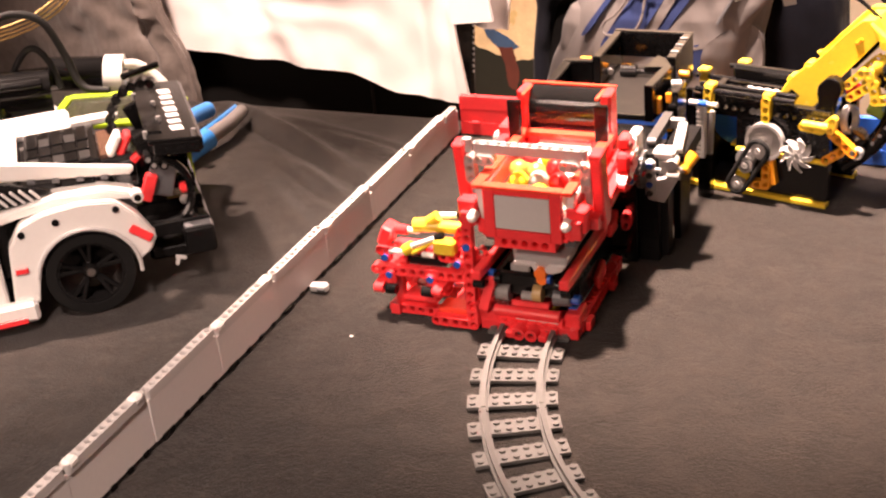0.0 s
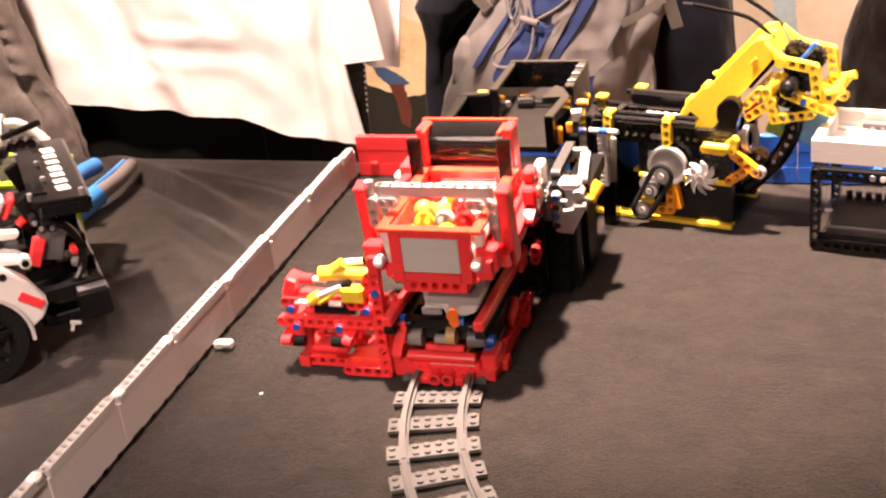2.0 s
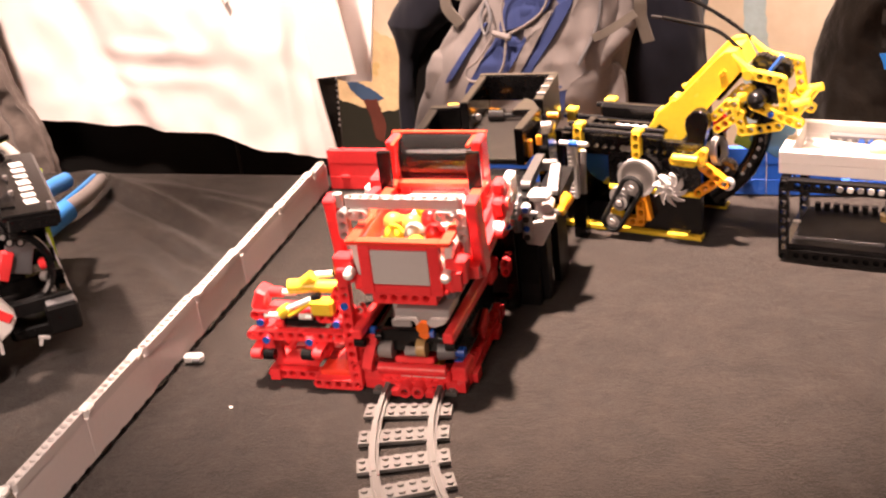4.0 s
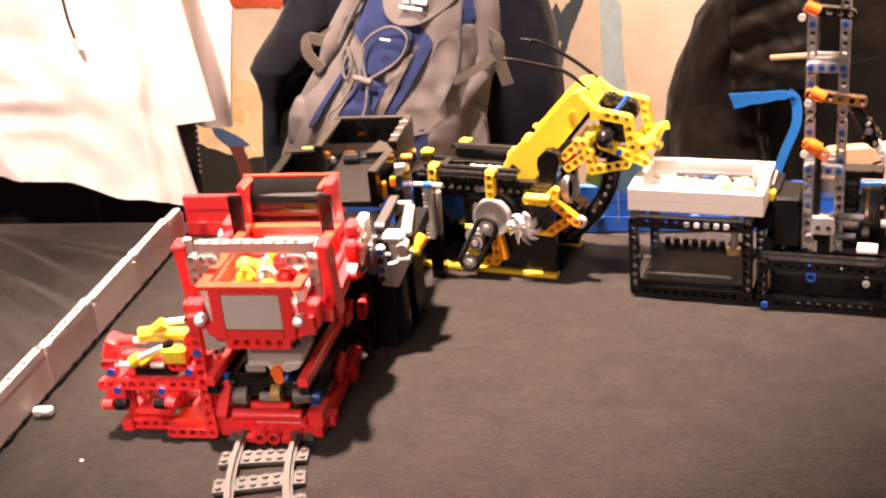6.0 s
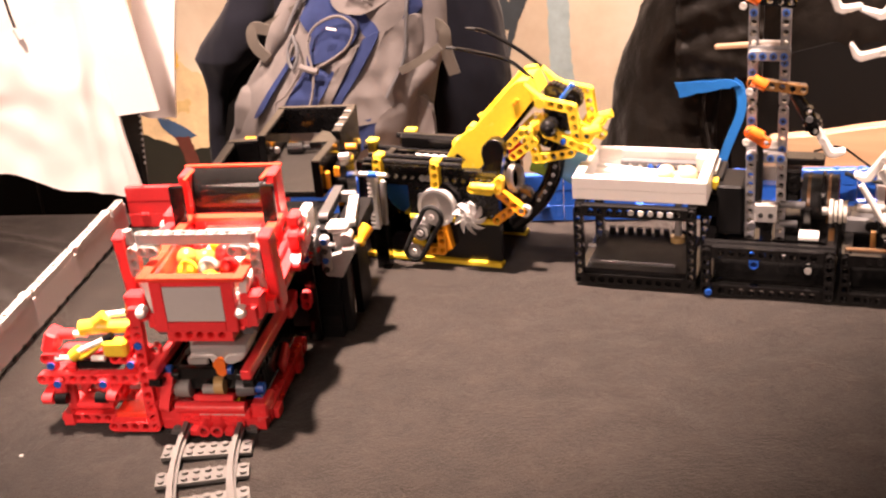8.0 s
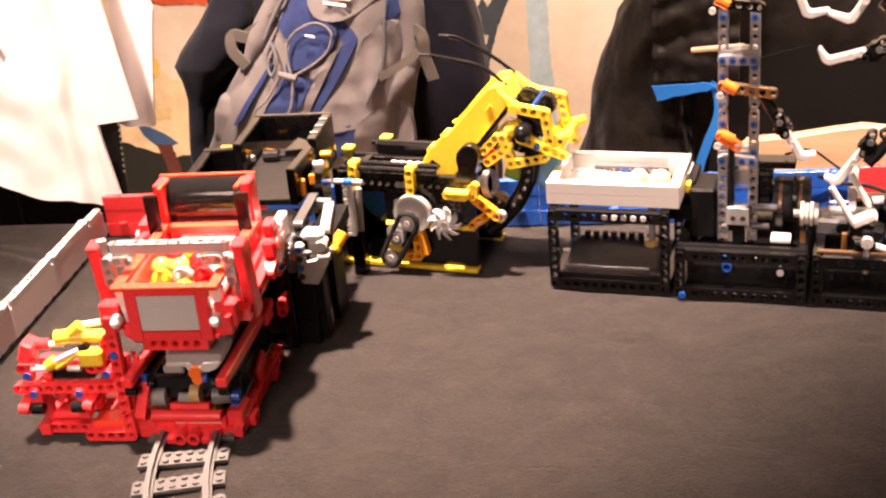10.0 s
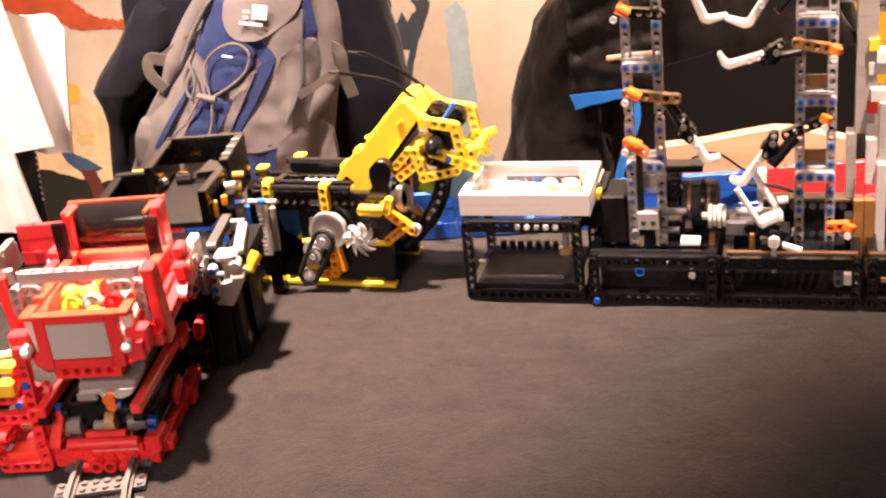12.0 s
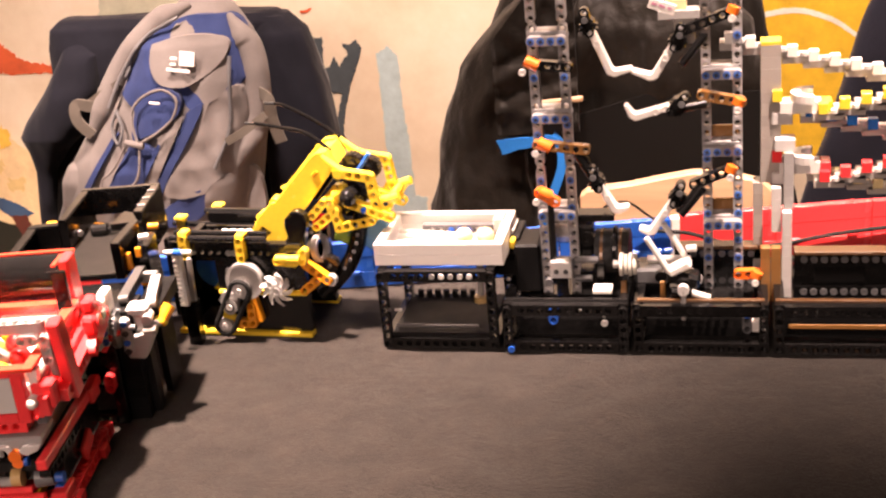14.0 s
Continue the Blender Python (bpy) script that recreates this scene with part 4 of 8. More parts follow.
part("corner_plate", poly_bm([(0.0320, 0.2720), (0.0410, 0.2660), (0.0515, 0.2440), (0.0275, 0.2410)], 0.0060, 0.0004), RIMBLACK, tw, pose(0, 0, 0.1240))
blk(tw, "corner_stem", (0.0440, 0.2550, 0.1050), (0.0090, 0.0160, 0.0380), TRAYBLACK)
for uu, vv, zz in ((-0.034, 0.2720, 0.1225), (-0.006, 0.3060, 0.1050), (0.059, 0.2560, 0.1200)):
    rod(tw, "yellow_bush", (uu - 0.004, vv, zz), (uu + 0.005, vv, zz), 0.0028, DYELLOW)
blk(tw, "amber_clip", (0.0490, 0.2080, 0.1090), (0.0040, 0.0060, 0.0150), DYELLOW, (0, 0, 0), 0.001)
rod(tw, "axle_tip", (-0.0165, 0.2850, 0.1080), (-0.0140, 0.2820, 0.1080), 0.0028, PALE)
rod(tw, "dark_roller", (-0.008, 0.2960, 0.1050), (0.006, 0.2960, 0.1050), 0.0060, BLACK)
rod(tw, "tray_axle", (0.006, 0.2960, 0.1050), (0.041, 0.2960, 0.1050), 0.0024, BLACK)
# grey bars paint the glints along the right wall's rim
for k in range(3):
    blk(tw, "edge_tile", (0.0450, 0.2800 + 0.018 * k, 0.1316), (0.0070, 0.0022, 0.0012), GUNMETAL)
rod(tw, "pale_stub", (0.0585, 0.2140, 0.1270), (0.0665, 0.2154, 0.1270), 0.0026, PALE)
blk(tw, "side_box", (0.058, 0.232, 0.092), (0.010, 0.032, 0.052), BLACK, (0, 0, 0), 0.001)
for vv, zz in ((0.2205, 0.114), (0.2205, 0.088)):
    blk(tw, "amber_clip", (0.0560, vv - 0.007, zz), (0.005, 0.003, 0.009), DYELLOW, (0, 0, 0), 0.001)

# ---- geared drives on either side ----
CASEGREY = plastic("case_grey_plastic", (0.40, 0.385, 0.37), 0.34, 0.08)
# grey darkened to paint the shade on the inner rear beam
SHADEGREY = plastic("shaded_grey_plastic", (0.050, 0.048, 0.046), 0.4, 0.1)
for s, lab in ((1, "pale grey gearbox with white beams and a black drive gear"), (-1, "pale grey gearbox beside the black tower")):
    dr = thing("gearbox", TABLE, lab, "gearbox", "side gearboxes")
    q = lambda u, vv, zz: (u, vv, zz) if s > 0 else (0.006 - u, vv - 0.003, zz)
    # white plate with three blue pins and two rounded inner arms
    beam2(dr, q(0.0490, 0.1200, 0.0805), q(0.0490, 0.1200, 0.1125), Y, WHITE)
    blk(dr, "white_plate", q(0.0495, 0.1320, 0.1000), (0.0076, 0.0160, 0.0360), WHITE, (0, 0, 0), 0.0012)
    for zz in (0.0805, 0.0885, 0.0965):
        pin(dr, q(0.0490, 0.1156, zz), Y, BLUE)
    for zz in (0.0940, 0.0790):
        blk(dr, "inner_arm", q(0.0400, 0.1180, zz), (0.0140, 0.0150, 0.0076), PALE, (0, 0, 0), 0.0034)
    gear(dr, q(0.0550, 0.1300, 0.0850), X, 24, 0.0155, 0.0040, DGREY, "drive_gear")
    ring(dr, "gear_hub", q(0.0550, 0.1300, 0.0850), X, 0.0062, 0.0026, 0.0056, GUNMETAL)
    rod(dr, "gear_axle", q(0.0420, 0.1300, 0.0850), q(0.0700, 0.1300, 0.0850), 0.0024, DGREY)
    # pale case: front beam with pins, rounded cap, body and a sloping foot
    blk(dr, "front_plate", q(0.0612, 0.1310, 0.0775), (0.0080, 0.0080, 0.0320), CASEGREY, (0, 0, 0), 0.0024)
    # blue pins, and dark discs that paint shaded bores between them
    for zz, mat in ((0.0890, BLUE), (0.0810, HOLE), (0.0730, BLUE), (0.0655, HOLE)):
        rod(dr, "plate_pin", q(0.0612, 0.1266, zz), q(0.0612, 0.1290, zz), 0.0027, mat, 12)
    blk(dr, "gear_case", q(0.0715, 0.1480, 0.0830), (0.0130, 0.0200, 0.0180), CASEGREY, (0, 0, 0), 0.0025)
    blk(dr, "case_cap", q(0.0700, 0.1440, 0.0950), (0.0180, 0.0160, 0.0076), CASEGREY, (0, 0, 0), 0.0034)
    blk(dr, "case_cap", q(0.0630, 0.1440, 0.0925), (0.0076, 0.0150, 0.0066), CASEGREY, (0, 0, 0), 0.0026)
    rod(dr, "case_bush", q(0.0775, 0.1340, 0.0880), q(0.0775, 0.1440, 0.0900), 0.0046, CASEGREY, 14)
    rod(dr, "shaft", q(0.0740, 0.1350, 0.0790), q(0.0840, 0.1350, 0.0795), 0.0034, GUNMETAL)
    foot = [(0.0575, 0.0700), (0.0575, 0.0630), (0.0590, 0.0568), (0.0720, 0.0555), (0.0822, 0.0755), (0.0815, 0.0800), (0.0645, 0.0760), (0.0645, 0.0700)]
    part("foot_plate", poly_bm([(q(x, 0, 0)[0], z) for x, z in foot], 0.0160, 0.0010), CASEGREY, dr, pose(0, 0.148 if s > 0 else 0.145, 0, 90, 0, 0))
    blk(dr, "carrier", q(0.066, 0.152, 0.030), (0.012, 0.014, 0.058), MATTBLACK)
    # two beams running back over the tower's side
    beam2(dr, q(0.0580, 0.1500, 0.1005), q(0.0575, 0.2060, 0.1005), X, SHADEGREY, "rear_beam")
    # black plates added under the beams to fill out the cast shadow
    blk(dr, "deck", q(0.0740, 0.1810, 0.0850), (0.0200, 0.0640, 0.0120), MATTBLACK)
    blk(dr, "deck_side", q(0.0715, 0.1950, 0.0400), (0.0060, 0.0360, 0.0780), MATTBLACK)
    beam2(dr, q(0.0790, 0.1500, 0.0960), q(0.0720, 0.1980, 0.0955), X, LGREY, "rear_beam")
    if s > 0:
        rod(dr, "yellow_end", q(0.0825, 0.1490, 0.0780), q(0.0905, 0.1590, 0.0885), 0.0052, DYELLOW, 14)
        ring(dr, "yellow_collar", q(0.0838, 0.1507, 0.0797), (0.0080, 0.0100, 0.0105), 0.0058, 0.0030, 0.0030, YELLOW, 16)
        rod(dr, "piston", q(0.0780, 0.1400, 0.0800), q(0.0835, 0.1500, 0.0790), 0.0032, GUNMETAL)
        blk(dr, "rear_cross", q(0.0655, 0.2000, 0.0970), (0.0150, 0.0060, 0.0090), GUNMETAL, (0, 0, 0), 0.001)
    else:
        rod(dr, "shaft_end", q(0.0820, 0.1350, 0.0795), q(0.0950, 0.1350, 0.0800), 0.0040, GUNMETAL)

# ---- upright toothed rack by the yellow machine ----
rk = thing("toothed_rack", pose(-0.270, 1.003, 0), "white toothed rack standing upright with a crossed top axle", "toothed rack")
blk(rk, "bar", (0.0015, 0.003, 0.064), (0.0036, 0.006, 0.050), PALE)
for j in range(12):
    blk(rk, "tooth", (-0.0022, 0.003, 0.0405 + j * 0.0042), (0.0050, 0.006, 0.0022), WHITE, (0, 0, 0), 0.0002)
blk(rk, "guide", (0.0060, 0.008, 0.058), (0.0050, 0.004, 0.050), GUNMETAL, (0, 3, 0), 0.001)
rod(rk, "top_axle", (-0.012, 0.002, 0.0905), (0.014, 0.002, 0.0905), 0.0022, PALE)
rod(rk, "top_bush", (-0.003, 0.002, 0.0905), (0.005, 0.002, 0.0905), 0.0030, BLUE)
blk(rk, "post", (0.002, 0.008, 0.020), (0.012, 0.010, 0.042), BLACK)

# ---- the tipper wagon, halted in the station ----
wg = thing("tipper_wagon", TABLE, "red motorised toy rail wagon with a grey battery box", "train wagon")
rod(wg, "bumper", (-0.0270, 0.000, 0.0180), (0.0250, 0.000, 0.0180), 0.0044, RED, 14)
blk(wg, "bumper_plate", (0.001, 0.002, 0.0115), (0.052, 0.006, 0.0080), RED, (0, 0, 0), 0.0008)
for k, w in enumerate((0.0074, 0.0074, 0.0080, 0.0074)):
    blk(wg, "print_bar", (-0.0065 + 0.0088 * k, -0.0012, 0.0124), (w, 0.0003, 0.0007), WHITE, (0, 0, 0), 0)
blk(wg, "frame_plate", (0, 0.018, 0.0185), (0.030, 0.030, 0.005), RED, (-18, 0, 0), 0.0008)
blk(wg, "frame_plate", (0.033, 0.014, 0.010), (0.012, 0.022, 0.018), RED, (0, 0, 0), 0.0012)
beam2(wg, (-0.042, 0.002, 0.012), (-0.028, 0.002, 0.012), Z, RED)
beam2(wg, (-0.034, -0.004, 0.020), (-0.029, 0.004, 0.044), X, RED)
rod(wg, "drive_cone", (-0.0275, 0.008, 0.0295), (-0.0165, 0.008, 0.0295), 0.0066, GUNMETAL, 14, "", 0.0072)
rod(wg, "drive_cone", (0.0190, 0.008, 0.0305), (0.0320, 0.008, 0.0305), 0.0074, DGREY, 14, "", 0.0060)
rod(wg, "drive_pin", (0.032, 0.008, 0.0300), (0.0385, 0.008, 0.0300), 0.0040, BLUE)
rod(wg, "tan_gear", (0.0040, 0.004, 0.0345), (0.0110, 0.004, 0.0345), 0.0070, TAN, 16)
rod(wg, "tan_axle", (-0.0050, 0.002, 0.0320), (0.0050, 0.002, 0.0320), 0.0036, GUNMETAL)
for s in (-1, 1):
    rod(wg, "pin_blue", (s * 0.027, 0.004, 0.0470), (s * 0.031, 0.004, 0.0470), 0.0034, BLUE)
    rod(wg, "tow_knob", (s * 0.022, 0.004, 0.0430), (s * 0.027, 0.004, 0.0430), 0.0044, BLACK)
    part("side_beam", box_me(0.132, 0.0078, 0.0078, 0.0010), RED, wg, place((s * 0.0345, 0.050, 0.0520), (0, 1, -0.03), Z))
    beam2(wg, (s * 0.0345, -0.010, 0.0450), (s * 0.0345, 0.102, 0.0430), X, BLACK)
    for vv in (0.035, 0.085):
        rod(wg, "wheel", (s * 0.016, vv, 0.0180), (s * 0.028, vv, 0.0180), 0.0088, BLACK, 20)
        rod(wg, "wheel_flange", (s * 0.0150, vv, 0.0180), (s * 0.0165, vv, 0.0180), 0.0100, BLACK, 20)
        rod(wg, "axle_cap", (s * 0.028, vv, 0.0180), (s * 0.0305, vv, 0.0180), 0.0036, GUNMETAL)
    blk(wg, "side_skirt", (s * 0.0330, 0.062, 0.0305), (0.006, 0.086, 0.020), BLACK, (0, 0, 0), 0.0008)
    blk(wg, "red_lug", (s * 0.0385, 0.094, 0.0500), (0.006, 0.018, 0.012), RED, (0, 0, 0), 0.0015)
    blk(wg, "red_lug", (s * 0.0385, 0.060, 0.0250), (0.005, 0.022, 0.012), RED, (20, 0, 0), 0.0015)
blk(wg, "chassis", (0, 0.060, 0.0380), (0.058, 0.104, 0.020), BLACK, (0, 0, 0), 0.001)
blk(wg, "chassis_nose", (0, 0.014, 0.0430), (0.048, 0.020, 0.010), BLACK, (0, 0, 0), 0.001)
# motor with a stepped front
MOTORGREY = plastic("motor_grey_plastic", (0.30, 0.29, 0.285), 0.34, 0.08)
mot = [(-0.0085, 0.0560), (-0.0085, 0.0690), (0.0335, 0.0690), (0.0335, 0.0650), (0.0300, 0.0585), (0.0215, 0.0555), (0.0185, 0.0560), (0.0160, 0.0590), (0.0100, 0.0590), (0.0070, 0.0620), (0.0020, 0.0625), (-0.0010, 0.0560)]
part("motor", poly_bm(mot, 0.026, 0.0012), MOTORGREY, wg, pose(0, 0.024, 0, 90, 0, 0), "mid grey motor housing")
lip = [(-0.0080, 0.0610), (-0.0080, 0.0640), (0.0085, 0.0640), (0.0115, 0.0600), (0.0165, 0.0600), (0.0195, 0.0635), (0.0325, 0.0640), (0.0290, 0.0588), (0.0215, 0.0560), (0.0175, 0.0568), (0.0080, 0.0568), (0.0060, 0.0610)]
part("motor_lip", poly_bm(lip, 0.003, 0.0006), PALE, wg, pose(0, -0.0015, 0, 90, 0, 0))
blk(wg, "motor_plate", (-0.0035, -0.0020, 0.0580), (0.0150, 0.003, 0.0060), GUNMETAL, (0, 0, 0), 0.0015)
rod(wg, "orange_cap", (0.0130, -0.0065, 0.0565), (0.0130, 0.004, 0.0565), 0.0046, ORANGE, 16)
rod(wg, "orange_cap", (0.0130, -0.0040, 0.0500), (0.0130, 0.004, 0.0500), 0.0040, ORANGE, 14)
rod(wg, "pin_blue", (0.0170, -0.001, 0.0500), (0.0200, -0.001, 0.0500), 0.0036, BLUE)
bbrick(wg, 6, (0, 0.0045, 0.0718), RED)
brick(wg, 6, 1, (0, 0.0125, 0.0718), RED)
brick(wg, 4, 2, (0.002, 0.0215, 0.0700), WHITE)


def battery_bm():
    bm = bmesh.new()
    rows = []
    for vv, dz, w in ((0.030, -0.006, 0.0205), (0.034, 0.0, 0.0215), (0.060, 0.001, 0.0225), (0.118, 0.001, 0.0225), (0.122, -0.004, 0.0215)):
        prof = [(-w, 0.048), (-w - 0.001, 0.064), (-w + 0.001, 0.0745), (-w + 0.0045, 0.0805), (w - 0.0045, 0.0805), (w - 0.001, 0.0745), (w + 0.001, 0.064), (w, 0.048)]
        rows.append([bm.verts.new((x, vv, z + (dz if z > 0.06 else 0))) for x, z in prof])
    for a, b in zip(rows, rows[1:]):
        for i in range(8):
            j = (i + 1) % 8
            bm.faces.new((a[i], a[j], b[j], b[i]))
    bm.faces.new(rows[0])
    bm.faces.new(rows[-1])
    return bm


part("battery_box", finish(battery_bm(), "battery_box", True), LGREY, wg, None, "light grey battery box")
part("battery_lid", box_me(0.0330, 0.070, 0.0016, 0.0006), GUNMETAL, wg, pose(0, 0.084, 0.0820), "dark satin lid")
blk(wg, "orange_switch", (-0.025, 0.082, 0.066), (0.004, 0.010, 0.006), ORANGE, (0, 0, 0), 0.001)

# ---- the hopper ----
HOPPER = TABLE @ pose(0.0024, 0, 0.0052)
hp = thing("wagon_hopper", HOPPER, "red framed clear hopper with white sloping floor on the wagon", "hopper")
V0, V1, ZB, ZT = -0.0045, 0.0985, 0.0785, 0.1190
for z0, hw, vv0, vv1, mat, nm in ((ZT, 0.0385, V0 - 0.004, V1 + 0.004, TOPLIT_RED, "rim"),):
    wd = 0.0080
    blk(hp, nm, (-hw + wd / 2, (vv0 + vv1) / 2, z0), (wd, vv1 - vv0, 0.0034), mat, (0, 0, 0), 0.0005)
    blk(hp, nm, (hw - wd / 2, (vv0 + vv1) / 2, z0), (wd, vv1 - vv0, 0.0034), mat, (0, 0, 0), 0.0005)
    blk(hp, nm, (0, vv0 + wd / 2, z0), (2 * hw - 2 * wd, wd, 0.0034), mat, (0, 0, 0), 0.0005)
    blk(hp, nm, (0, vv1 - wd / 2, z0), (2 * hw - 2 * wd, wd, 0.0034), mat, (0, 0, 0), 0.0005)
hgt = ZT - 0.002 - ZB
for vv in (V0, V1):
    for s in (-1, 1):
        blk(hp, "end_post", (s * 0.0255, vv, ZB + hgt / 2), (0.0085, 0.0070, hgt), RED, (0, 0, 0), 0.0006)
    blk(hp, "end_sill", (0, vv, ZB + 0.0035), (0.0420, 0.0068, 0.0070), RED, (0, 0, 0), 0.0006)
    blk(hp, "end_head", (0, vv, ZT - 0.0035), (0.0420, 0.0066, 0.0035), RED, (0, 0, 0), 0.0004)
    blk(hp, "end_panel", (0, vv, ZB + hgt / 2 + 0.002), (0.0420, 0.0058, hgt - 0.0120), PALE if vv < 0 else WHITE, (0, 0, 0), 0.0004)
for s in (-1, 1):
    blk(hp, "side_sill", (s * 0.0330, 0.047, ZB + 0.0060), (0.0090, 0.100, 0.0115), RED, (0, 0, 0), 0.0012)
    blk(hp, "side_ledge", (s * 0.0300, 0.047, ZB + 0.0015), (0.0060, 0.104, 0.0030), RED, (0, 0, 0), 0.0006)
    part("side_pane", box_me(0.0016, 0.0950, hgt - 0.009, 0.0003), CLEAR, hp, pose(s * 0.0335, 0.047, ZB + hgt / 2 + 0.004, 0, s * 9, 0))
    blk(hp, "side_post", (s * 0.0330, 0.0020, ZB + hgt / 2), (0.0060, 0.0060, hgt - 0.001), WHITE, (0, s * 9, 0), 0.0006)
    blk(hp, "side_post", (s * 0.0330, 0.0920, ZB + hgt / 2), (0.0060, 0.0060, hgt - 0.001), RED, (0, s * 9, 0), 0.0006)
    blk(hp, "side_wedge", (s * 0.0395, 0.0120, ZB + 0.012), (0.006, 0.016, 0.014), RED, (0, 0, 0), 0.002)
    blk(hp, "grey_bracket", (s * 0.0310, 0.010, ZB - 0.004), (0.008, 0.010, 0.010), DGREY, (0, 0, 0), 0.001)
    blk(hp, "grey_bracket", (s * 0.0310, 0.084, ZB - 0.004), (0.008, 0.010, 0.010), DGREY, (0, 0, 0), 0.001)
part("base_plate", cached(("brick", 7, 12, 0.0032, False), lambda: brick_bm(7, 12, 0.0032, False)), RED, hp, pose(0, 0.047, ZB - 0.003))
part("sloping_floor", box_me(0.054, 0.088, 0.004, 0.0004), WHITE, hp, pose(0.006, 0.050, ZB + 0.0165, 6, -22, 0))
blk(hp, "white_step", (-0.004, 0.070, ZB + 0.016), (0.020, 0.022, 0.026), WHITE, (0, 0, 0), 0.0006)
blk(hp, "white_liner", (0.0, 0.0935, ZB + 0.018), (0.044, 0.003, 0.030), WHITE, (0, 0, 0), 0.0003)

WBALL = plastic("white_ball", (0.42, 0.39, 0.34), 0.22, 0.03)
YBALL = plastic("yellow_ball", (0.85, 0.58, 0.03), 0.22, 0.05)
RBALL = plastic("red_ball", (0.55, 0.012, 0.012), 0.22, 0.05)
OBALL = plastic("orange_ball", (0.72, 0.24, 0.05), 0.22, 0.05)
LOAD = [(-0.021, 0.012, 0.100, OBALL), (-0.007, 0.008, 0.103, WBALL), (0.008, 0.011, 0.109, YBALL), (-0.022, 0.030, 0.099, OBALL), (-0.012, 0.022, 0.112, YBALL), (0.003, 0.024, 0.113, WBALL), (0.0185, 0.024, 0.1130, RBALL), (-0.022, 0.047, 0.100, OBALL), (-0.004, 0.040, 0.112, OBALL), (0.012, 0.038, 0.1175, RBALL), (-0.021, 0.062, 0.101, OBALL), (0.017, 0.054, 0.118, RBALL), (-0.018, 0.040, 0.113, OBALL), (-0.021, 0.080, 0.101, RBALL), (0.002, 0.056, 0.117, YBALL)]
NAMES = {WBALL: "white", YBALL: "yellow", RBALL: "red", OBALL: "orange"}
for u, vv, zz, mat in LOAD:
    o = ball((0, 0, 0), mat, NAMES[mat] + " glossy plastic ball heaped in the hopper")
    o.matrix_basis = HOPPER @ pose(u, vv, zz)

# ---- yellow and black digger machine ----
DIG = pose(-0.2265, 1.0255, 0, 0, 0, -3)
dg = thing("digger_machine", DIG, "black and yellow brick-built ball machine with a long yellow arm", "ball machine")
for b in (0.002, 0.072):
    blk(dg, "base_strip", (0, b, 0.0026), (0.130, 0.010, 0.0040), YELLOW, (0, 0, 0), 0.0004)
blk(dg, "side_panel", (0.0215, 0.006, 0.0222), (0.085, 0.0078, 0.0376), BLACK, (0, 0, 0), 0.0006)
blk(dg, "mid_strip", (0.022, 0.004, 0.0425), (0.084, 0.010, 0.0034), YELLOW, (0, 0, 0), 0.0004)
blk(dg, "side_panel", (0.0215, 0.006, 0.0595), (0.085, 0.0078, 0.0300), BLACK, (0, 0, 0), 0.0006)
bbrick(dg, 16, (0, 0.006, 0.0748), BLACK, 0, False)
blk(dg, "side_cap", (0, 0.006, 0.0868), (0.128, 0.0078, 0.0046), BLACK, (0, 0, 0), 0.0004)
blk(dg, "side_panel", (0, 0.070, 0.0360), (0.128, 0.0078, 0.0650), BLACK, (0, 0, 0), 0.0006)
bbrick(dg, 16, (0, 0.070, 0.0690), BLACK, 0, False)
blk(dg, "end_post", (-0.060, 0.006, 0.040), (0.007, 0.007, 0.072), BLACK)
for aa in (-0.060, 0.026):
    blk(dg, "end_wall", (aa, 0.042, 0.042), (0.007, 0.050, 0.078), BLACK)
blk(dg, "inner_floor", (0, 0.038, 0.070), (0.120, 0.056, 0.004), BLACK)
brick(dg, 4, 2, (-0.010, 0.030, 0.0842), PALE, 0.0032)
blk(dg, "inner_guide", (-0.012, 0.060, 0.092), (0.075, 0.010, 0.014), BLACK, (0, 0, 0), 0.003)
# ball rails
for b, z, a0, a1 in ((0.002, 0.0935, -0.060, 0.032), (0.012, 0.0945, -0.060, 0.030), (0.0735, 0.0775, -0.094, 0.010), (0.0800, 0.0885, -0.062, 0.018)):
    rod(dg, "rail", (a0, b, z), (a1, b, z), 0.0026, BLACK)
for a, b, z in ((-0.046, 0.002, 0.0885), (0.0085, 0.002, 0.0870)):
    beam2(dg, (a, b - 0.003, z - 0.010), (a, b - 0.003, z + 0.006), Y, YELLOW, "rail_clip")
    blk(dg, "clip_top", (a, b + 0.001, z + 0.0095), (0.0086, 0.011, 0.005), YELLOW, (0, 0, 0), 0.001)
for a, b, z in ((-0.085, 0.0733, 0.0770), (-0.0475, 0.0798, 0.0870)):
    blk(dg, "rail_clip", (a, b, z), (0.0085, 0.008, 0.0110), YELLOW, (0, 0, 0), 0.001)
    blk(dg, "clip_top", (a, b, z + 0.007), (0.0110, 0.010, 0.0040), YELLOW, (0, 0, 0), 0.001)
rod(dg, "blue_panel", (-0.036, 0.030, 0.052), (-0.036, 0.036, 0.052), 0.0190, BLUE, 24)
blk(dg, "back_plate", (-0.034, 0.050, 0.040), (0.050, 0.004, 0.072), BLACK)
# black plate added where the gap beside the tower lies in shade
blk(dg, "end_panel", (-0.071, 0.034, 0.040), (0.026, 0.006, 0.078), MATTBLACK)
blk(dg, "inner_strip", (-0.026, 0.020, 0.0390), (0.012, 0.010, 0.0024), YELLOW)
for a, z in ((-0.005, 0.080), (0.0, 0.080), (-0.008, 0.063)):
    pin(dg, (a, 0.001, z), Y, DGREY)
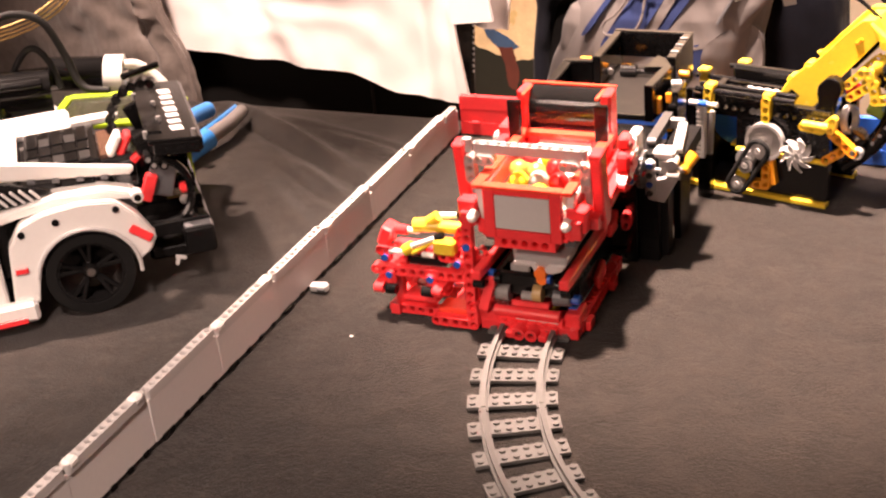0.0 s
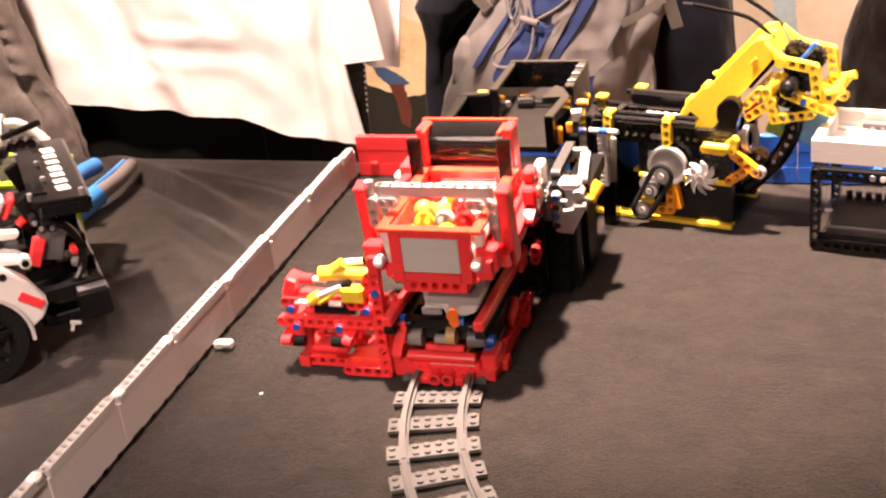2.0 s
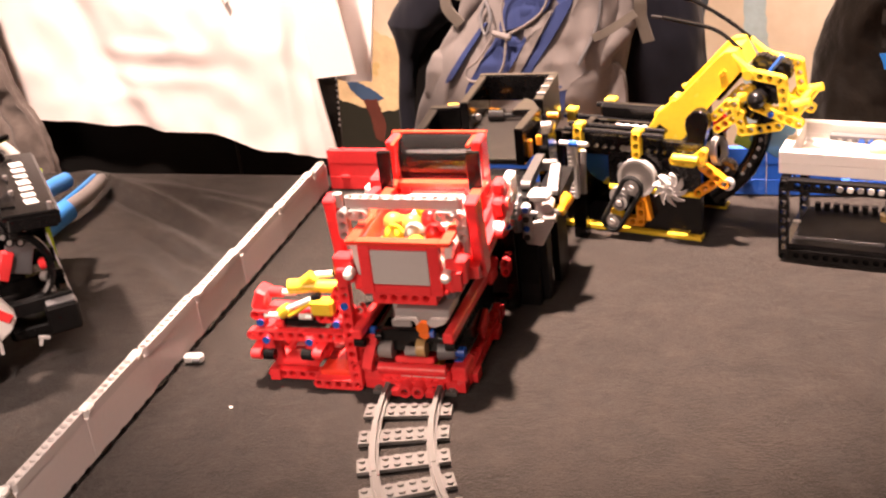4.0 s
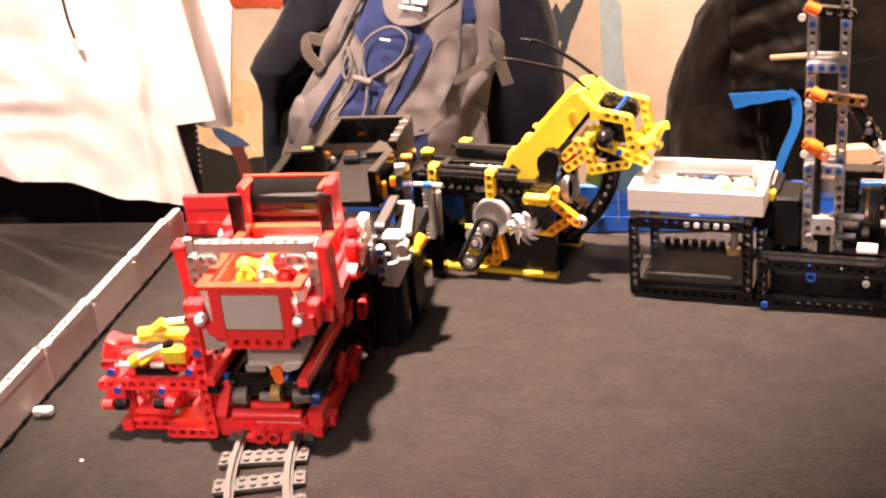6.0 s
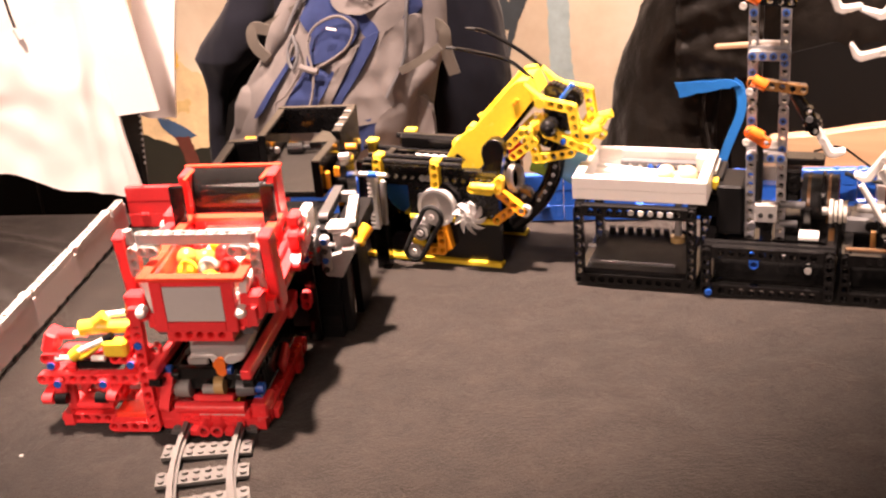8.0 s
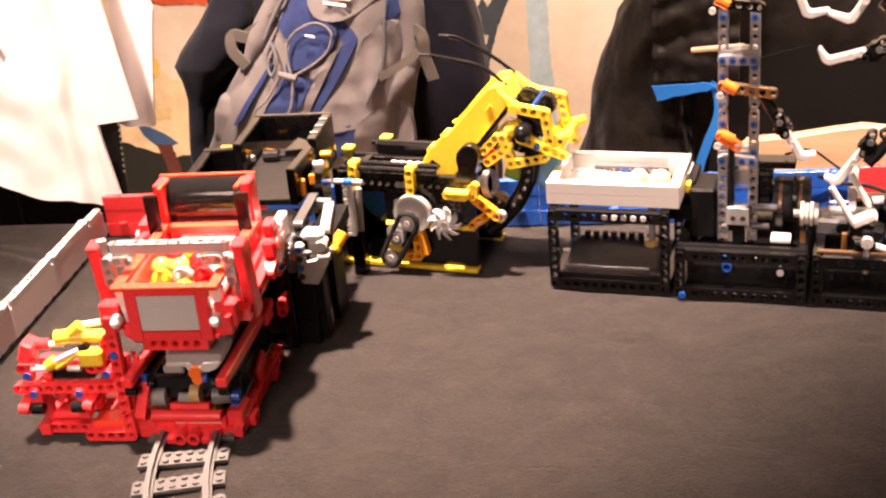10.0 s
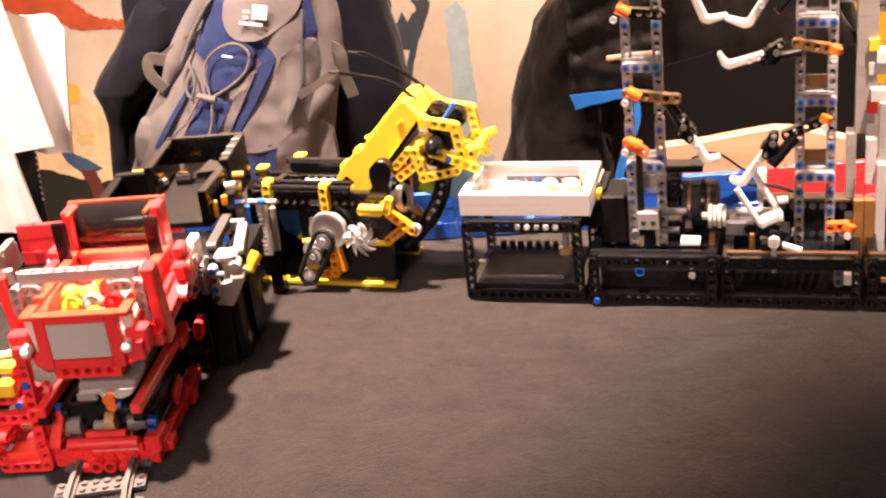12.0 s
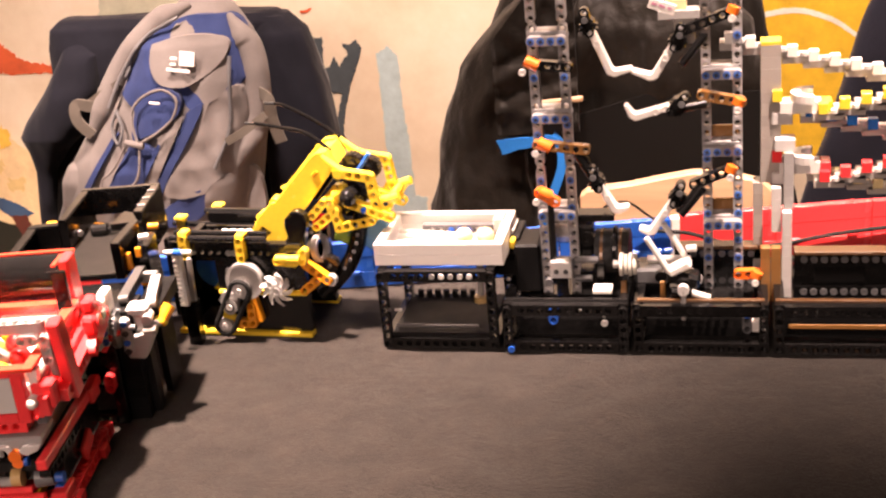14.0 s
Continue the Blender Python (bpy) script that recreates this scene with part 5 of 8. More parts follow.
# drive: disc, belt, crank and fan gear
rod(dg, "drive_disc", (0.0090, -0.001, 0.0560), (0.0090, -0.006, 0.0560), 0.0175, GUNMETAL, 32)
ring(dg, "disc_rim", (0.0090, -0.0062, 0.0560), Y, 0.0175, 0.0150, 0.0020, LGREY, 32)
rod(dg, "pulley", (0.0065, -0.006, 0.0500), (0.0065, -0.013, 0.0500), 0.0074, CASEGREY, 20)
rod(dg, "pulley", (-0.0070, -0.004, 0.0385), (-0.0070, -0.010, 0.0385), 0.0088, LGREY, 24)
rod(dg, "pulley", (-0.0125, -0.008, 0.0155), (-0.0125, -0.0145, 0.0155), 0.0068, CASEGREY, 20)
belt = [(0.0065 + 0.0090 * math.cos(w), -0.013, 0.0500 + 0.0090 * math.sin(w)) for w in [math.radians(a) for a in range(-30, 151, 15)]]
belt += [(-0.0125 + 0.0080 * math.cos(w), -0.014, 0.0155 + 0.0080 * math.sin(w)) for w in [math.radians(a) for a in range(150, 331, 15)]]
cord(dg, "belt", belt + belt[:1], 0.0023, RUBBER, 8, "black rubber drive belt")
rod(dg, "spiral_hub", (-0.0050, -0.009, 0.0345), (-0.0050, -0.0150, 0.0345), 0.0072, LGREY, 24)
ring(dg, "spiral_groove", (-0.0050, -0.0152, 0.0345), Y, 0.0046, 0.0034, 0.0008, HOLE, 20)
for a, z in ((0.0065, 0.0500), (-0.0050, 0.0345), (-0.0125, 0.0155)):
    ring(dg, "pulley_hub", (a, -0.0155, z), Y, 0.0030, 0.0014, 0.0014, PALE, 14)
beam2(dg, (0.0125, -0.006, 0.0165), (0.0125, -0.006, 0.0330), Y, DYELLOW)
blk(dg, "yellow_bracket", (0.0165, -0.003, 0.0280), (0.0060, 0.008, 0.024), DYELLOW, (0, -10, 0), 0.001)
beam2(dg, (-0.0035, -0.006, 0.0155), (0.0125, -0.006, 0.0155), Y, DYELLOW)
blk(dg, "yellow_cap", (-0.0085, -0.010, 0.0235), (0.013, 0.006, 0.006), YELLOW, (0, 10, 0), 0.002)
FANGREY = plastic("fan_grey_plastic", (0.46, 0.45, 0.44), 0.34, 0.06)
fan = part("fan_gear", tube_bm(0.0058, 0.0022, 0.005, 20), FANGREY, dg, place((0.0405, -0.008, 0.0500), X, (0, -1, 0)), "pale grey propeller gear")


def blade_bm():
    """A swept, tapering propeller blade."""
    bm = bmesh.new()
    lo, hi = [], []
    for k in range(7):
        t = k / 6
        r, w = 0.0045 + 0.0112 * t, 0.62 * t ** 1.4
        h = (0.0021 + 0.0010 * math.sin(t * 2.6)) * (1 - 0.75 * t ** 4) / r
        hi.append((r * math.cos(w + h), r * math.sin(w + h), 0.0018))
        lo.append((r * math.cos(w - h), r * math.sin(w - h), -0.0006))
    f = bm.faces.new([bm.verts.new(p) for p in lo + hi[::-1]])
    r = bmesh.ops.extrude_face_region(bm, geom=[f])
    bmesh.ops.translate(bm, verts=[w for w in r["geom"] if isinstance(w, bmesh.types.BMVert)], vec=(0, 0, 0.0014))
    return bm


for k in range(9):
    part("blade", cached(("blade",), blade_bm), FANGREY, fan, pose(0, 0, 0, 0, 0, 40 * k + 12))
pin(dg, (0.0405, -0.0115, 0.0500), Y, GUNMETAL)
# linkage at the right end
beam2(dg, (0.0435, -0.004, 0.0765), (0.0595, -0.004, 0.0755), Y, YELLOW)
beam2(dg, (0.0670, -0.004, 0.0755), (0.0690, -0.004, 0.0860), Y, YELLOW)
beam2(dg, (0.0595, -0.004, 0.0755), (0.0675, -0.004, 0.0835), Y, YELLOW)
rod(dg, "link_axle", (0.044, -0.009, 0.0800), (0.066, -0.009, 0.0800), 0.0036, YELLOW)
beam2(dg, (0.0660, 0.004, 0.0700), (0.0860, 0.002, 0.0560), Y, DYELLOW)
beam2(dg, (0.0640, 0.002, 0.0470), (0.0740, 0.002, 0.0545), Y, DYELLOW)
ring(dg, "joint_ring", (0.0885, 0.002, 0.0560), Y, 0.0050, 0.0030, 0.006, LGREY)
ring(dg, "drum", (0.0745, 0.020, 0.0780), (1.0, -0.12, 0.15), 0.0125, 0.0098, 0.006, LGREY, 24)
gear(dg, (0.083, 0.018, 0.0640), Y, 16, 0.0085, 0.008, BLACK)
# chain of dark links curving up to the head
cord(dg, "chain_guide", bend((0.1150, 0.026, 0.112), (0.1110, 0.026, 0.0960), (0.1070, 0.026, 0.0800), (0.0970, 0.025, 0.0604), (0.0840, 0.024, 0.0456), (0.0700, 0.024, 0.0320)), 0.0075, BLACK, 10, "curved black chain guide")
for k in range(8):
    t = k / 7
    rod(dg, "chain_pin", (0.1120 - 0.032 * t * t, 0.0175, 0.100 - 0.056 * t), (0.1120 - 0.032 * t * t, 0.0190, 0.100 - 0.056 * t), 0.0016, DGREY)
blk(dg, "light_blue_wedge", (0.118, 0.030, 0.094), (0.030, 0.004, 0.034), glass_mat("light_blue_clear", (0.10, 0.26, 0.42), 0.1, 0.8), (0, 30, 0), 0.002)
blk(dg, "green_insert", (0.098, 0.030, 0.085), (0.024, 0.004, 0.014), plastic("olive_plastic", (0.10, 0.16, 0.02)), (0, 20, 0), 0.002)
body_parts = set(dg.children)
# the arm: a box beam rising to the right, with rounded foot and stepped back
arm_pts = [(0.0084, 0.0888), (0.0150, 0.1000), (0.0204, 0.1089), (0.0325, 0.1208), (0.0345, 0.1228), (0.0385, 0.1232), (0.0758, 0.1637), (0.0820, 0.1685), (0.0917, 0.1697), (0.0985, 0.1558), (0.0645, 0.1150), (0.0560, 0.1120), (0.0500, 0.1060), (0.0470, 0.0987), (0.0478, 0.0933), (0.0448, 0.0880), (0.0384, 0.0835), (0.0302, 0.0834), (0.0237, 0.0870), (0.0303, 0.0940), (0.0227, 0.0998), (0.0133, 0.0889)]
part("arm_side", poly_bm(arm_pts, 0.008, 0.0006), YELLOW, dg, pose(0, 0.024, 0, 90, 0, 0))
part("arm_side", poly_bm([(x - 0.003, z + 0.002) for x, z in arm_pts[4:13]], 0.008, 0.0006), YELLOW, dg, pose(0, 0.056, 0, 90, 0, 0))
for name, pts in (("arm_top", [(0.0385, 0.1232), (0.0758, 0.1637), (0.0820, 0.1685), (0.0860, 0.1660), (0.0790, 0.1610), (0.0415, 0.1205)]), ("arm_cap", [(0.0820, 0.1688), (0.0917, 0.1700), (0.0992, 0.1562), (0.0960, 0.1545), (0.0895, 0.1660), (0.0830, 0.1650)])):
    part(name, poly_bm(pts, 0.026, 0.0004), YELLOW, dg, pose(0, 0.050, 0, 90, 0, 0))
blk(dg, "arm_notch", (0.0800, 0.0155, 0.1500), (0.0070, 0.002, 0.0030), DYELLOW, (0, -47, 0), 0.0005)
for aa, zz in ((0.0215, 0.1075), (0.0360, 0.1215)):
    rod(dg, "arm_lug", (aa, 0.018, zz), (aa, 0.030, zz), 0.0040, YELLOW)
rod(dg, "arm_core", (0.066, 0.036, 0.124), (0.088, 0.036, 0.150), 0.0080, BLACK, 14)
saddle = [(0.0430, 0.0850), (0.0660, 0.0850), (0.0680, 0.0960), (0.0712, 0.1094), (0.0690, 0.1160), (0.0640, 0.1190), (0.0575, 0.1180), (0.0510, 0.1110), (0.0500, 0.1040), (0.0520, 0.0950), (0.0490, 0.0890)]
part("saddle", poly_bm(saddle, 0.010, 0.001), BLACK, dg, pose(0, 0.014, 0, 90, 0, 0))
# hood: a pair of bent links from the arm's end down to the jaw
for b, dx, dz in ((0.012, 0.0, 0.0), (0.050, 0.004, 0.003)):
    hood = [(0.0900 + dx, 0.1690 + dz), (0.0960 + dx, 0.1640 + dz), (0.1060 + dx, 0.1565 + dz), (0.1060 + dx, 0.1490 + dz), (0.0985 + dx, 0.1540 + dz)]
    part("hood_plate", poly_bm(hood, 0.0070, 0.0006), YELLOW, dg, pose(0, b + 0.0035, 0, 90, 0, 0))
    beam2(dg, (0.1055 + dx, b, 0.1525 + dz), (0.1297 + dx, b, 0.1488 + dz), Y, YELLOW, "hood_link")
    rod(dg, "hood_joint", (0.1040 + dx, b - 0.0050, 0.1525 + dz), (0.1040 + dx, b + 0.0050, 0.1525 + dz), 0.0046, YELLOW, 14)
    beam2(dg, (0.1312 + dx, b, 0.1470 + dz), (0.1340 + dx, b, 0.1260 + dz), Y, YELLOW, "hood_link")
    for a0, a1 in (((0.0745, 0.1130), (0.0860, 0.1250)), ((0.0775, 0.1030), (0.0965, 0.1170)), ((0.0920, 0.1250), (0.0990, 0.1030)), ((0.0985, 0.1020), (0.1285, 0.1090)), ((0.1100, 0.1250), (0.1440, 0.1130))):
        beam2(dg, (a0[0], b, a0[1]), (a1[0], b, a1[1]), Y, YELLOW, "jaw_beam")
    jaw = [(0.1260, 0.1210), (0.1320, 0.1300), (0.1490, 0.1320), (0.1525, 0.1280), (0.1430, 0.1130), (0.1340, 0.1110)]
    part("jaw_plate", poly_bm(jaw, 0.0060, 0.0012), YELLOW, dg, pose(0, b + 0.0050, 0, 90, 0, 0))
    for aa, zz in ((0.1350, 0.1250), (0.1430, 0.1245)):
        # dark disc for the shade in the jaw's bore
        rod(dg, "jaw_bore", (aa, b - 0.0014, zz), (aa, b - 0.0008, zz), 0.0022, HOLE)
    rod(dg, "jaw_tip", (0.1420, b + 0.002, 0.1270), (0.1545, b + 0.002, 0.1310), 0.0038, YELLOW)
rod(dg, "jaw_axle", (0.1440, 0.012, 0.1260), (0.1440, 0.050, 0.1260), 0.0034, YELLOW)
rod(dg, "jaw_pin", (0.1230, 0.0070, 0.1195), (0.1230, 0.0082, 0.1195), 0.0026, BLUE, 10)
rod(dg, "eye_sleeve", (0.0960, 0.014, 0.1300), (0.1080, 0.014, 0.1380), 0.0046, YELLOW, 14)
rod(dg, "eye", (0.1129, 0.003, 0.1335), (0.1129, 0.012, 0.1335), 0.0076, BLACK, 20)
part("eye_dome", ball_me(0.0080), BLACK, dg, pose(0.1129, 0.002, 0.1335))
for aa, bb, zz, rr in ((0.1120, 0.028, 0.1560, 0.0100), (0.1240, 0.034, 0.1500, 0.0105), (0.1120, 0.024, 0.1420, 0.0090), (0.1220, 0.026, 0.1330, 0.0095), (0.1080, 0.034, 0.1160, 0.0085)):
    gear(dg, (aa, bb, zz), Y, 16, rr, 0.010, BLACK)
    rod(dg, "gear_boss", (aa, bb - 0.008, zz), (aa, bb + 0.008, zz), 0.0040, BLACK)
rod(dg, "throat", (0.100, 0.026, 0.112), (0.118, 0.026, 0.140), 0.0085, BLACK, 16)
rod(dg, "blue_peg", (0.1170, 0.022, 0.1500), (0.1290, 0.022, 0.1660), 0.0022, BLUE)
for b0, tx, tz in ((0.035, 0.004, 0.1815), (0.065, 0.012, 0.1905)):
    cord(dg, "hose", bend((0.090, b0, 0.164), (0.066, b0 + 0.010, 0.176), (0.036, b0 + 0.018, tz - 0.002), (tx + 0.010, b0 + 0.022, tz)), 0.0018, BLACK, 8, "thin black hose")
    rod(dg, "hose_tip", (tx + 0.012, b0 + 0.022, tz), (tx, b0 + 0.022, tz + 0.0006), 0.0014, RUBBER)
# the arm with its head sits behind the front rail
for o in dg.children:
    if o not in body_parts and o.name.split(".")[0] not in ("saddle", "hose", "hose_tip"):
        o.matrix_basis = pose(-0.0030, 0.0090, -0.0040) @ o.matrix_basis
ball_red = ball((-0.150, 1.0495, 0.1005), RBALL, "red glossy ball riding the digger rails")

# ---- white tray on a black frame ----
def open_frame(name, x0, x1, y0, y1, high, label, base_h=0.0):
    f = thing(name, pose((x0 + x1) / 2, (y0 + y1) / 2, 0), label, "frame", "black frame modules")
    w, d = x1 - x0, y1 - y0
    n = int(round(w / P))
    nd = max(4, int(round(d / P)) - 1)
    rows = [0.0008, high - 0.0104]
    for s in (-1, 1):
        for z in rows:
            bbrick(f, n - 2, (0, s * (d / 2 - 0.0045), z), BLACK, 0, False)
        for z in rows:
            bbrick(f, nd, (s * (w / 2 - 0.0045), 0, z), BLACK, 90, False)
        for q in (-1, 1):
            hn = int(high / P)
            beam(f, hn, (q * (w / 2 - 0.0042), s * (d / 2 - 0.0035), 0.0040 + (high - hn * P) / 2), Z, Y, BLACK, "corner_post")
    return f


b1 = open_frame("tray_frame", -0.0915, 0.0105, 1.0010, 1.0900, 0.0740, "open black frame of bored bricks carrying the tray")
for k in range(9):
    rod(b1, "floor_knob", (-0.034 + k * P, 0.034, 0.0120), (-0.034 + k * P, 0.034, 0.0200), 0.0027, MATTBLACK)
blk(b1, "floor_plate", (0, 0.000, 0.0120), (0.086, 0.078, 0.003), MATTBLACK)
blk(b1, "floor_edge", (0, -0.0385, 0.0065), (0.086, 0.003, 0.0110), MATTBLACK)
rod(b1, "axle", (-0.040, -0.034, 0.0180), (0.032, -0.034, 0.0180), 0.0013, DGREY)
rod(b1, "amber_end", (0.030, -0.004, 0.027), (0.030, -0.004, 0.032), 0.0062, TAN, 14)
rod(b1, "hanger", (0.030, -0.002, 0.032), (0.030, 0.002, 0.062), 0.0030, GUNMETAL)
blk(b1, "white_rest", (-0.0385, -0.030, 0.0310), (0.006, 0.003, 0.0016), WHITE)
for k, mat in ((4, GUNMETAL), (5, WHITE), (6, GUNMETAL), (7, PALE), (8, PALE)):
    rod(b1, "bore_pin", (-0.018 + (k - 2) * P, -0.0452, 0.0688), (-0.018 + (k - 2) * P, -0.0430, 0.0688), 0.0024, mat)

TRAYWHITE = plastic("worn_white_plastic", (0.60, 0.575, 0.545), 0.3, 0.05)
tr = thing("white_tray", pose(-0.0378, 1.0485, 0), "open white brick-built tray with a bored sloping floor", "tray")
W2, D2, TZ = 0.0553, 0.0380, 0.0750
for s in (-1, 1):
    for j in range(2):
        blk(tr, "long_wall", (0, s * (D2 - 0.004), TZ + 0.0048 + j * 0.0096), (2 * W2, 0.0080, 0.0096), TRAYWHITE, (0, 0, 0), 0.0003)
        blk(tr, "short_wall", (s * (W2 - 0.004), 0, TZ + 0.0048 + j * 0.0096), (0.0080, 2 * D2 - 0.0162, 0.0096), TRAYWHITE, (0, 0, 0), 0.0003)
blk(tr, "floor", (0, 0, TZ + 0.002), (2 * W2 - 0.016, 2 * D2 - 0.016, 0.003), PALE)
# ramp greyer than the walls, painting in the shade inside the tray
part("ramp", box_me(0.086, 0.034, 0.003), PALE, tr, pose(0.000, -0.012, TZ + 0.0080, 0, 4, 0))
part("ramp_side", poly_bm([(-0.043, 0.0), (0.043, 0.0), (0.043, 0.0065), (-0.043, 0.0125)], 0.003), PALE, tr, pose(0, 0.006, TZ + 0.0030, 90, 0, 0))
bbrick(tr, 9, (0.010, 0.0240, TZ + 0.0030), DGREY, 0, False)
for k in (3, 4, 5):
    pin(tr, (-0.024 + k * P, 0.0198, TZ + 0.0078), Y, BLUE)
rod(tr, "bore_pin", (0.026, 0.0196, TZ + 0.0078), (0.026, 0.0206, TZ + 0.0078), 0.0030, TRAYWHITE)
blk(tr, "corner_block", (0.0440, 0.020, TZ + 0.0150), (0.008, 0.020, 0.014), TRAYWHITE)
blk(tr, "end_lip", (W2 + 0.0012, 0.020, TZ + 0.0040), (0.0024, 0.030, 0.018), TRAYWHITE, (0, 0, 0), 0.0004)
blk(tr, "edge_clip", (-W2 + 0.0010, -0.012, TZ - 0.0120), (0.0036, 0.008, 0.0240), TRAYWHITE, (0, 0, 0), 0.0008)
blk(tr, "clip_foot", (-W2 - 0.0005, -0.012, TZ - 0.0220), (0.0070, 0.010, 0.0090), TRAYWHITE, (0, 0, 0), 0.001)
blk(tr, "yellow_clip", (W2 + 0.003, -0.004, TZ + 0.006), (0.005, 0.010, 0.008), YELLOW, (0, 0, 0), 0.001)
PEACH = plastic("peach_ball", (0.80, 0.58, 0.32), 0.25, 0.04)
for bx in (-0.0185, 0.0000):
    ball((bx, 1.0320, TZ + 0.0175), PEACH, "peach coloured ball resting in the white tray")

# ---- the long black base modules ----
mods = []
for x0, x1 in ((0.0150, 0.1200), (0.1235, 0.2320), (0.2355, 0.3400), (0.3435, 0.4480), (0.4515, 0.5560)):
    mods.append(open_frame("base_module", x0, x1, 0.9970, 1.1000, 0.0450, "low black frame module of bored bricks"))
m2, m3, m4 = mods[0], mods[1], mods[2]
pin(m2, (-0.0460, -0.0536, 0.0045), Y, BLUE)
rod(m2, "axle", (-0.030, -0.020, 0.030), (-0.014, -0.020, 0.030), 0.0018, PALE)
beam2(m2, (-0.012, -0.030, 0.022), (-0.012, -0.030, 0.030), Y, BLUE)
for z in (0.020, 0.029):
    pin(m2, (0.031, -0.034, z), Y, PALE)
pin(m2, (0.012, -0.034, 0.030), Y, GUNMETAL)
blk(m2, "inner_block", (0.004, 0.010, 0.022), (0.080, 0.040, 0.026), BLACK)
blk(m3, "inner_block", (0.0, 0.010, 0.020), (0.086, 0.040, 0.022), BLACK)
for k in range(7):
    gear(m3, (-0.016 + k * 0.0066, -0.030, 0.0350), X, 10, 0.0050, 0.003, MIDBLUE, "blue_tooth")
beam2(m3, (0.037, -0.032, 0.018), (0.037, -0.032, 0.030), Y, DGREY)
pin(m3, (0.037, -0.0365, 0.0295), Y, BLUE)
blk(m3, "white_plug", (0.046, -0.032, 0.0185), (0.010, 0.008, 0.009), WHITE)
blk(m4, "tan_strip", (0.0, -0.020, 0.0135), (0.080, 0.010, 0.004), BROWN)
for mm in mods[1:]:
    for k in range(11):
        pin(mm, ((k - 5) * P, -0.0505, 0.0395), Y, BLACK)
for mm, mat in ((m2, BLACK), (m3, DBROWN), (m4, DBROWN), (mods[3], DBROWN), (mods[4], DBROWN)):
    blk(mm, "deck_strip", (0, -0.0405, 0.0440), (0.102, 0.0045, 0.0040), mat)
    blk(mm, "deck", (0, 0.020, 0.0275), (0.092, 0.076, 0.0030), BLACK)
    blk(mm, "deck_beam", (0, -0.018, 0.0180), (0.092, 0.012, 0.0290), BLACK)
# rear wall of bored bricks along the ramps
for x, y, n in ((0.1905, 1.074, 9), (0.3045, 1.052, 13), (0.4105, 1.052, 13), (0.5165, 1.052, 13)):
    rw = thing("rear_module", pose(x, y, 0.0290), "black bored-brick wall behind the base modules", "frame", "black frame modules")
    lift = 0.004 if n == 9 else 0.0
    for z in (0.0, 0.0290 - lift):
        bbrick(rw, n, (0, 0, z), BLACK, 0, False)
        for k in range(n - 1):
            pin(rw, ((k - n / 2 + 1) * P, -0.0042, z + 0.0048), Y, DGREY)
    blk(rw, "panel", (0, 0.002, 0.0190), (n * P, 0.004, 0.0190), BLACK)
    blk(rw, "top_plate", (0, 0, 0.0402 - lift), (n * P, 0.014, 0.0030), DBROWN)
    blk(rw, "grey_plate", (-0.016, -0.002, 0.019), (0.040, 0.003, 0.012), BLACK)

WARMGREY = plastic("warm_grey_plastic", (0.30, 0.275, 0.25), 0.34, 0.08)
PRINT = plastic("faded_print", (0.45, 0.20, 0.30), 0.6, 0.1)
# ---- chain lifts: two ladders with swinging hooks ----
LADDER = plastic("ladder_grey_plastic", (0.30, 0.292, 0.295), 0.36, 0.12)


def axle_cross_bm():
    """The cross-shaped socket in an axle pin's end, its shade drawn as a dark cross."""
    bm = box_bm(0.0038, 0.0004, 0.0011, 0)
    bmesh.ops.create_cube(bm, size=1, matrix=Matrix.Diagonal((0.0011, 0.0004, 0.0038, 1)))
    return bm


def axle_pin(par, x, y, z):
    p = rod(par, "axle_pin", (x, y - 0.0002, z), (x, y + 0.0060, z), 0.0031, PINBLUE, 12)
    part("pin_socket", cached(("axle_cross",), axle_cross_bm), HOLE, p, p.matrix_basis.inverted() @ pose(x, y - 0.0003, z, 0, 20, 0))


PINBLUE = plastic("pin_blue_plastic", (0.045, 0.14, 0.50), 0.35)


def ladder(x, y, rungs, blues, label):
    ld = thing("lift_ladder", pose(x, y, 0.0295), label, "lift tower", "lift towers")
    for dx in (0.0, 0.0245):
        for z0, n in ((0.0, 15), (0.120, 15), (0.240, 12)):
            beam(ld, n, (dx, 0, 0.004 + z0), Z, Y, LADDER, "rail")
    for z in rungs:
        beam(ld, 4, (0.0003, -0.0078, z), X, Y, LADDER, "rung")
        beam(ld, 4, (0.0003, 0.0078, z), X, Y, LADDER, "rung")
        for k in range(4):
            axle_pin(ld, 0.0003 + k * P, -0.0119, z)
        blk(ld, "rung_cap", (0.012, 0.004, z + 0.0052), (0.028, 0.016, 0.0026), LADDER)
    for dx, z in blues:
        axle_pin(ld, dx, -0.0041, z)
    return ld


lad_a = ladder(0.0486, 1.0462, (0.079, 0.1635, 0.2275, 0.2915), [(0, 0.148), (0, 0.108), (0, 0.196), (0.0245, 0.140), (0.0245, 0.156), (0.0245, 0.108), (0.0245, 0.084), (0.0245, 0.196)], "grey chain-lift ladder with blue pins, standing on the base")
lad_b = ladder(0.1835, 1.0642, (0.0620, 0.1262, 0.1902, 0.2542), [(0, 0.118), (0, 0.070), (0, 0.046), (0, 0.030), (0.0245, 0.070), (0.0245, 0.046), (0.0245, 0.030), (0.0245, 0.086), (0.0245, 0.22)], "grey chain-lift ladder with orange links and blue pins")


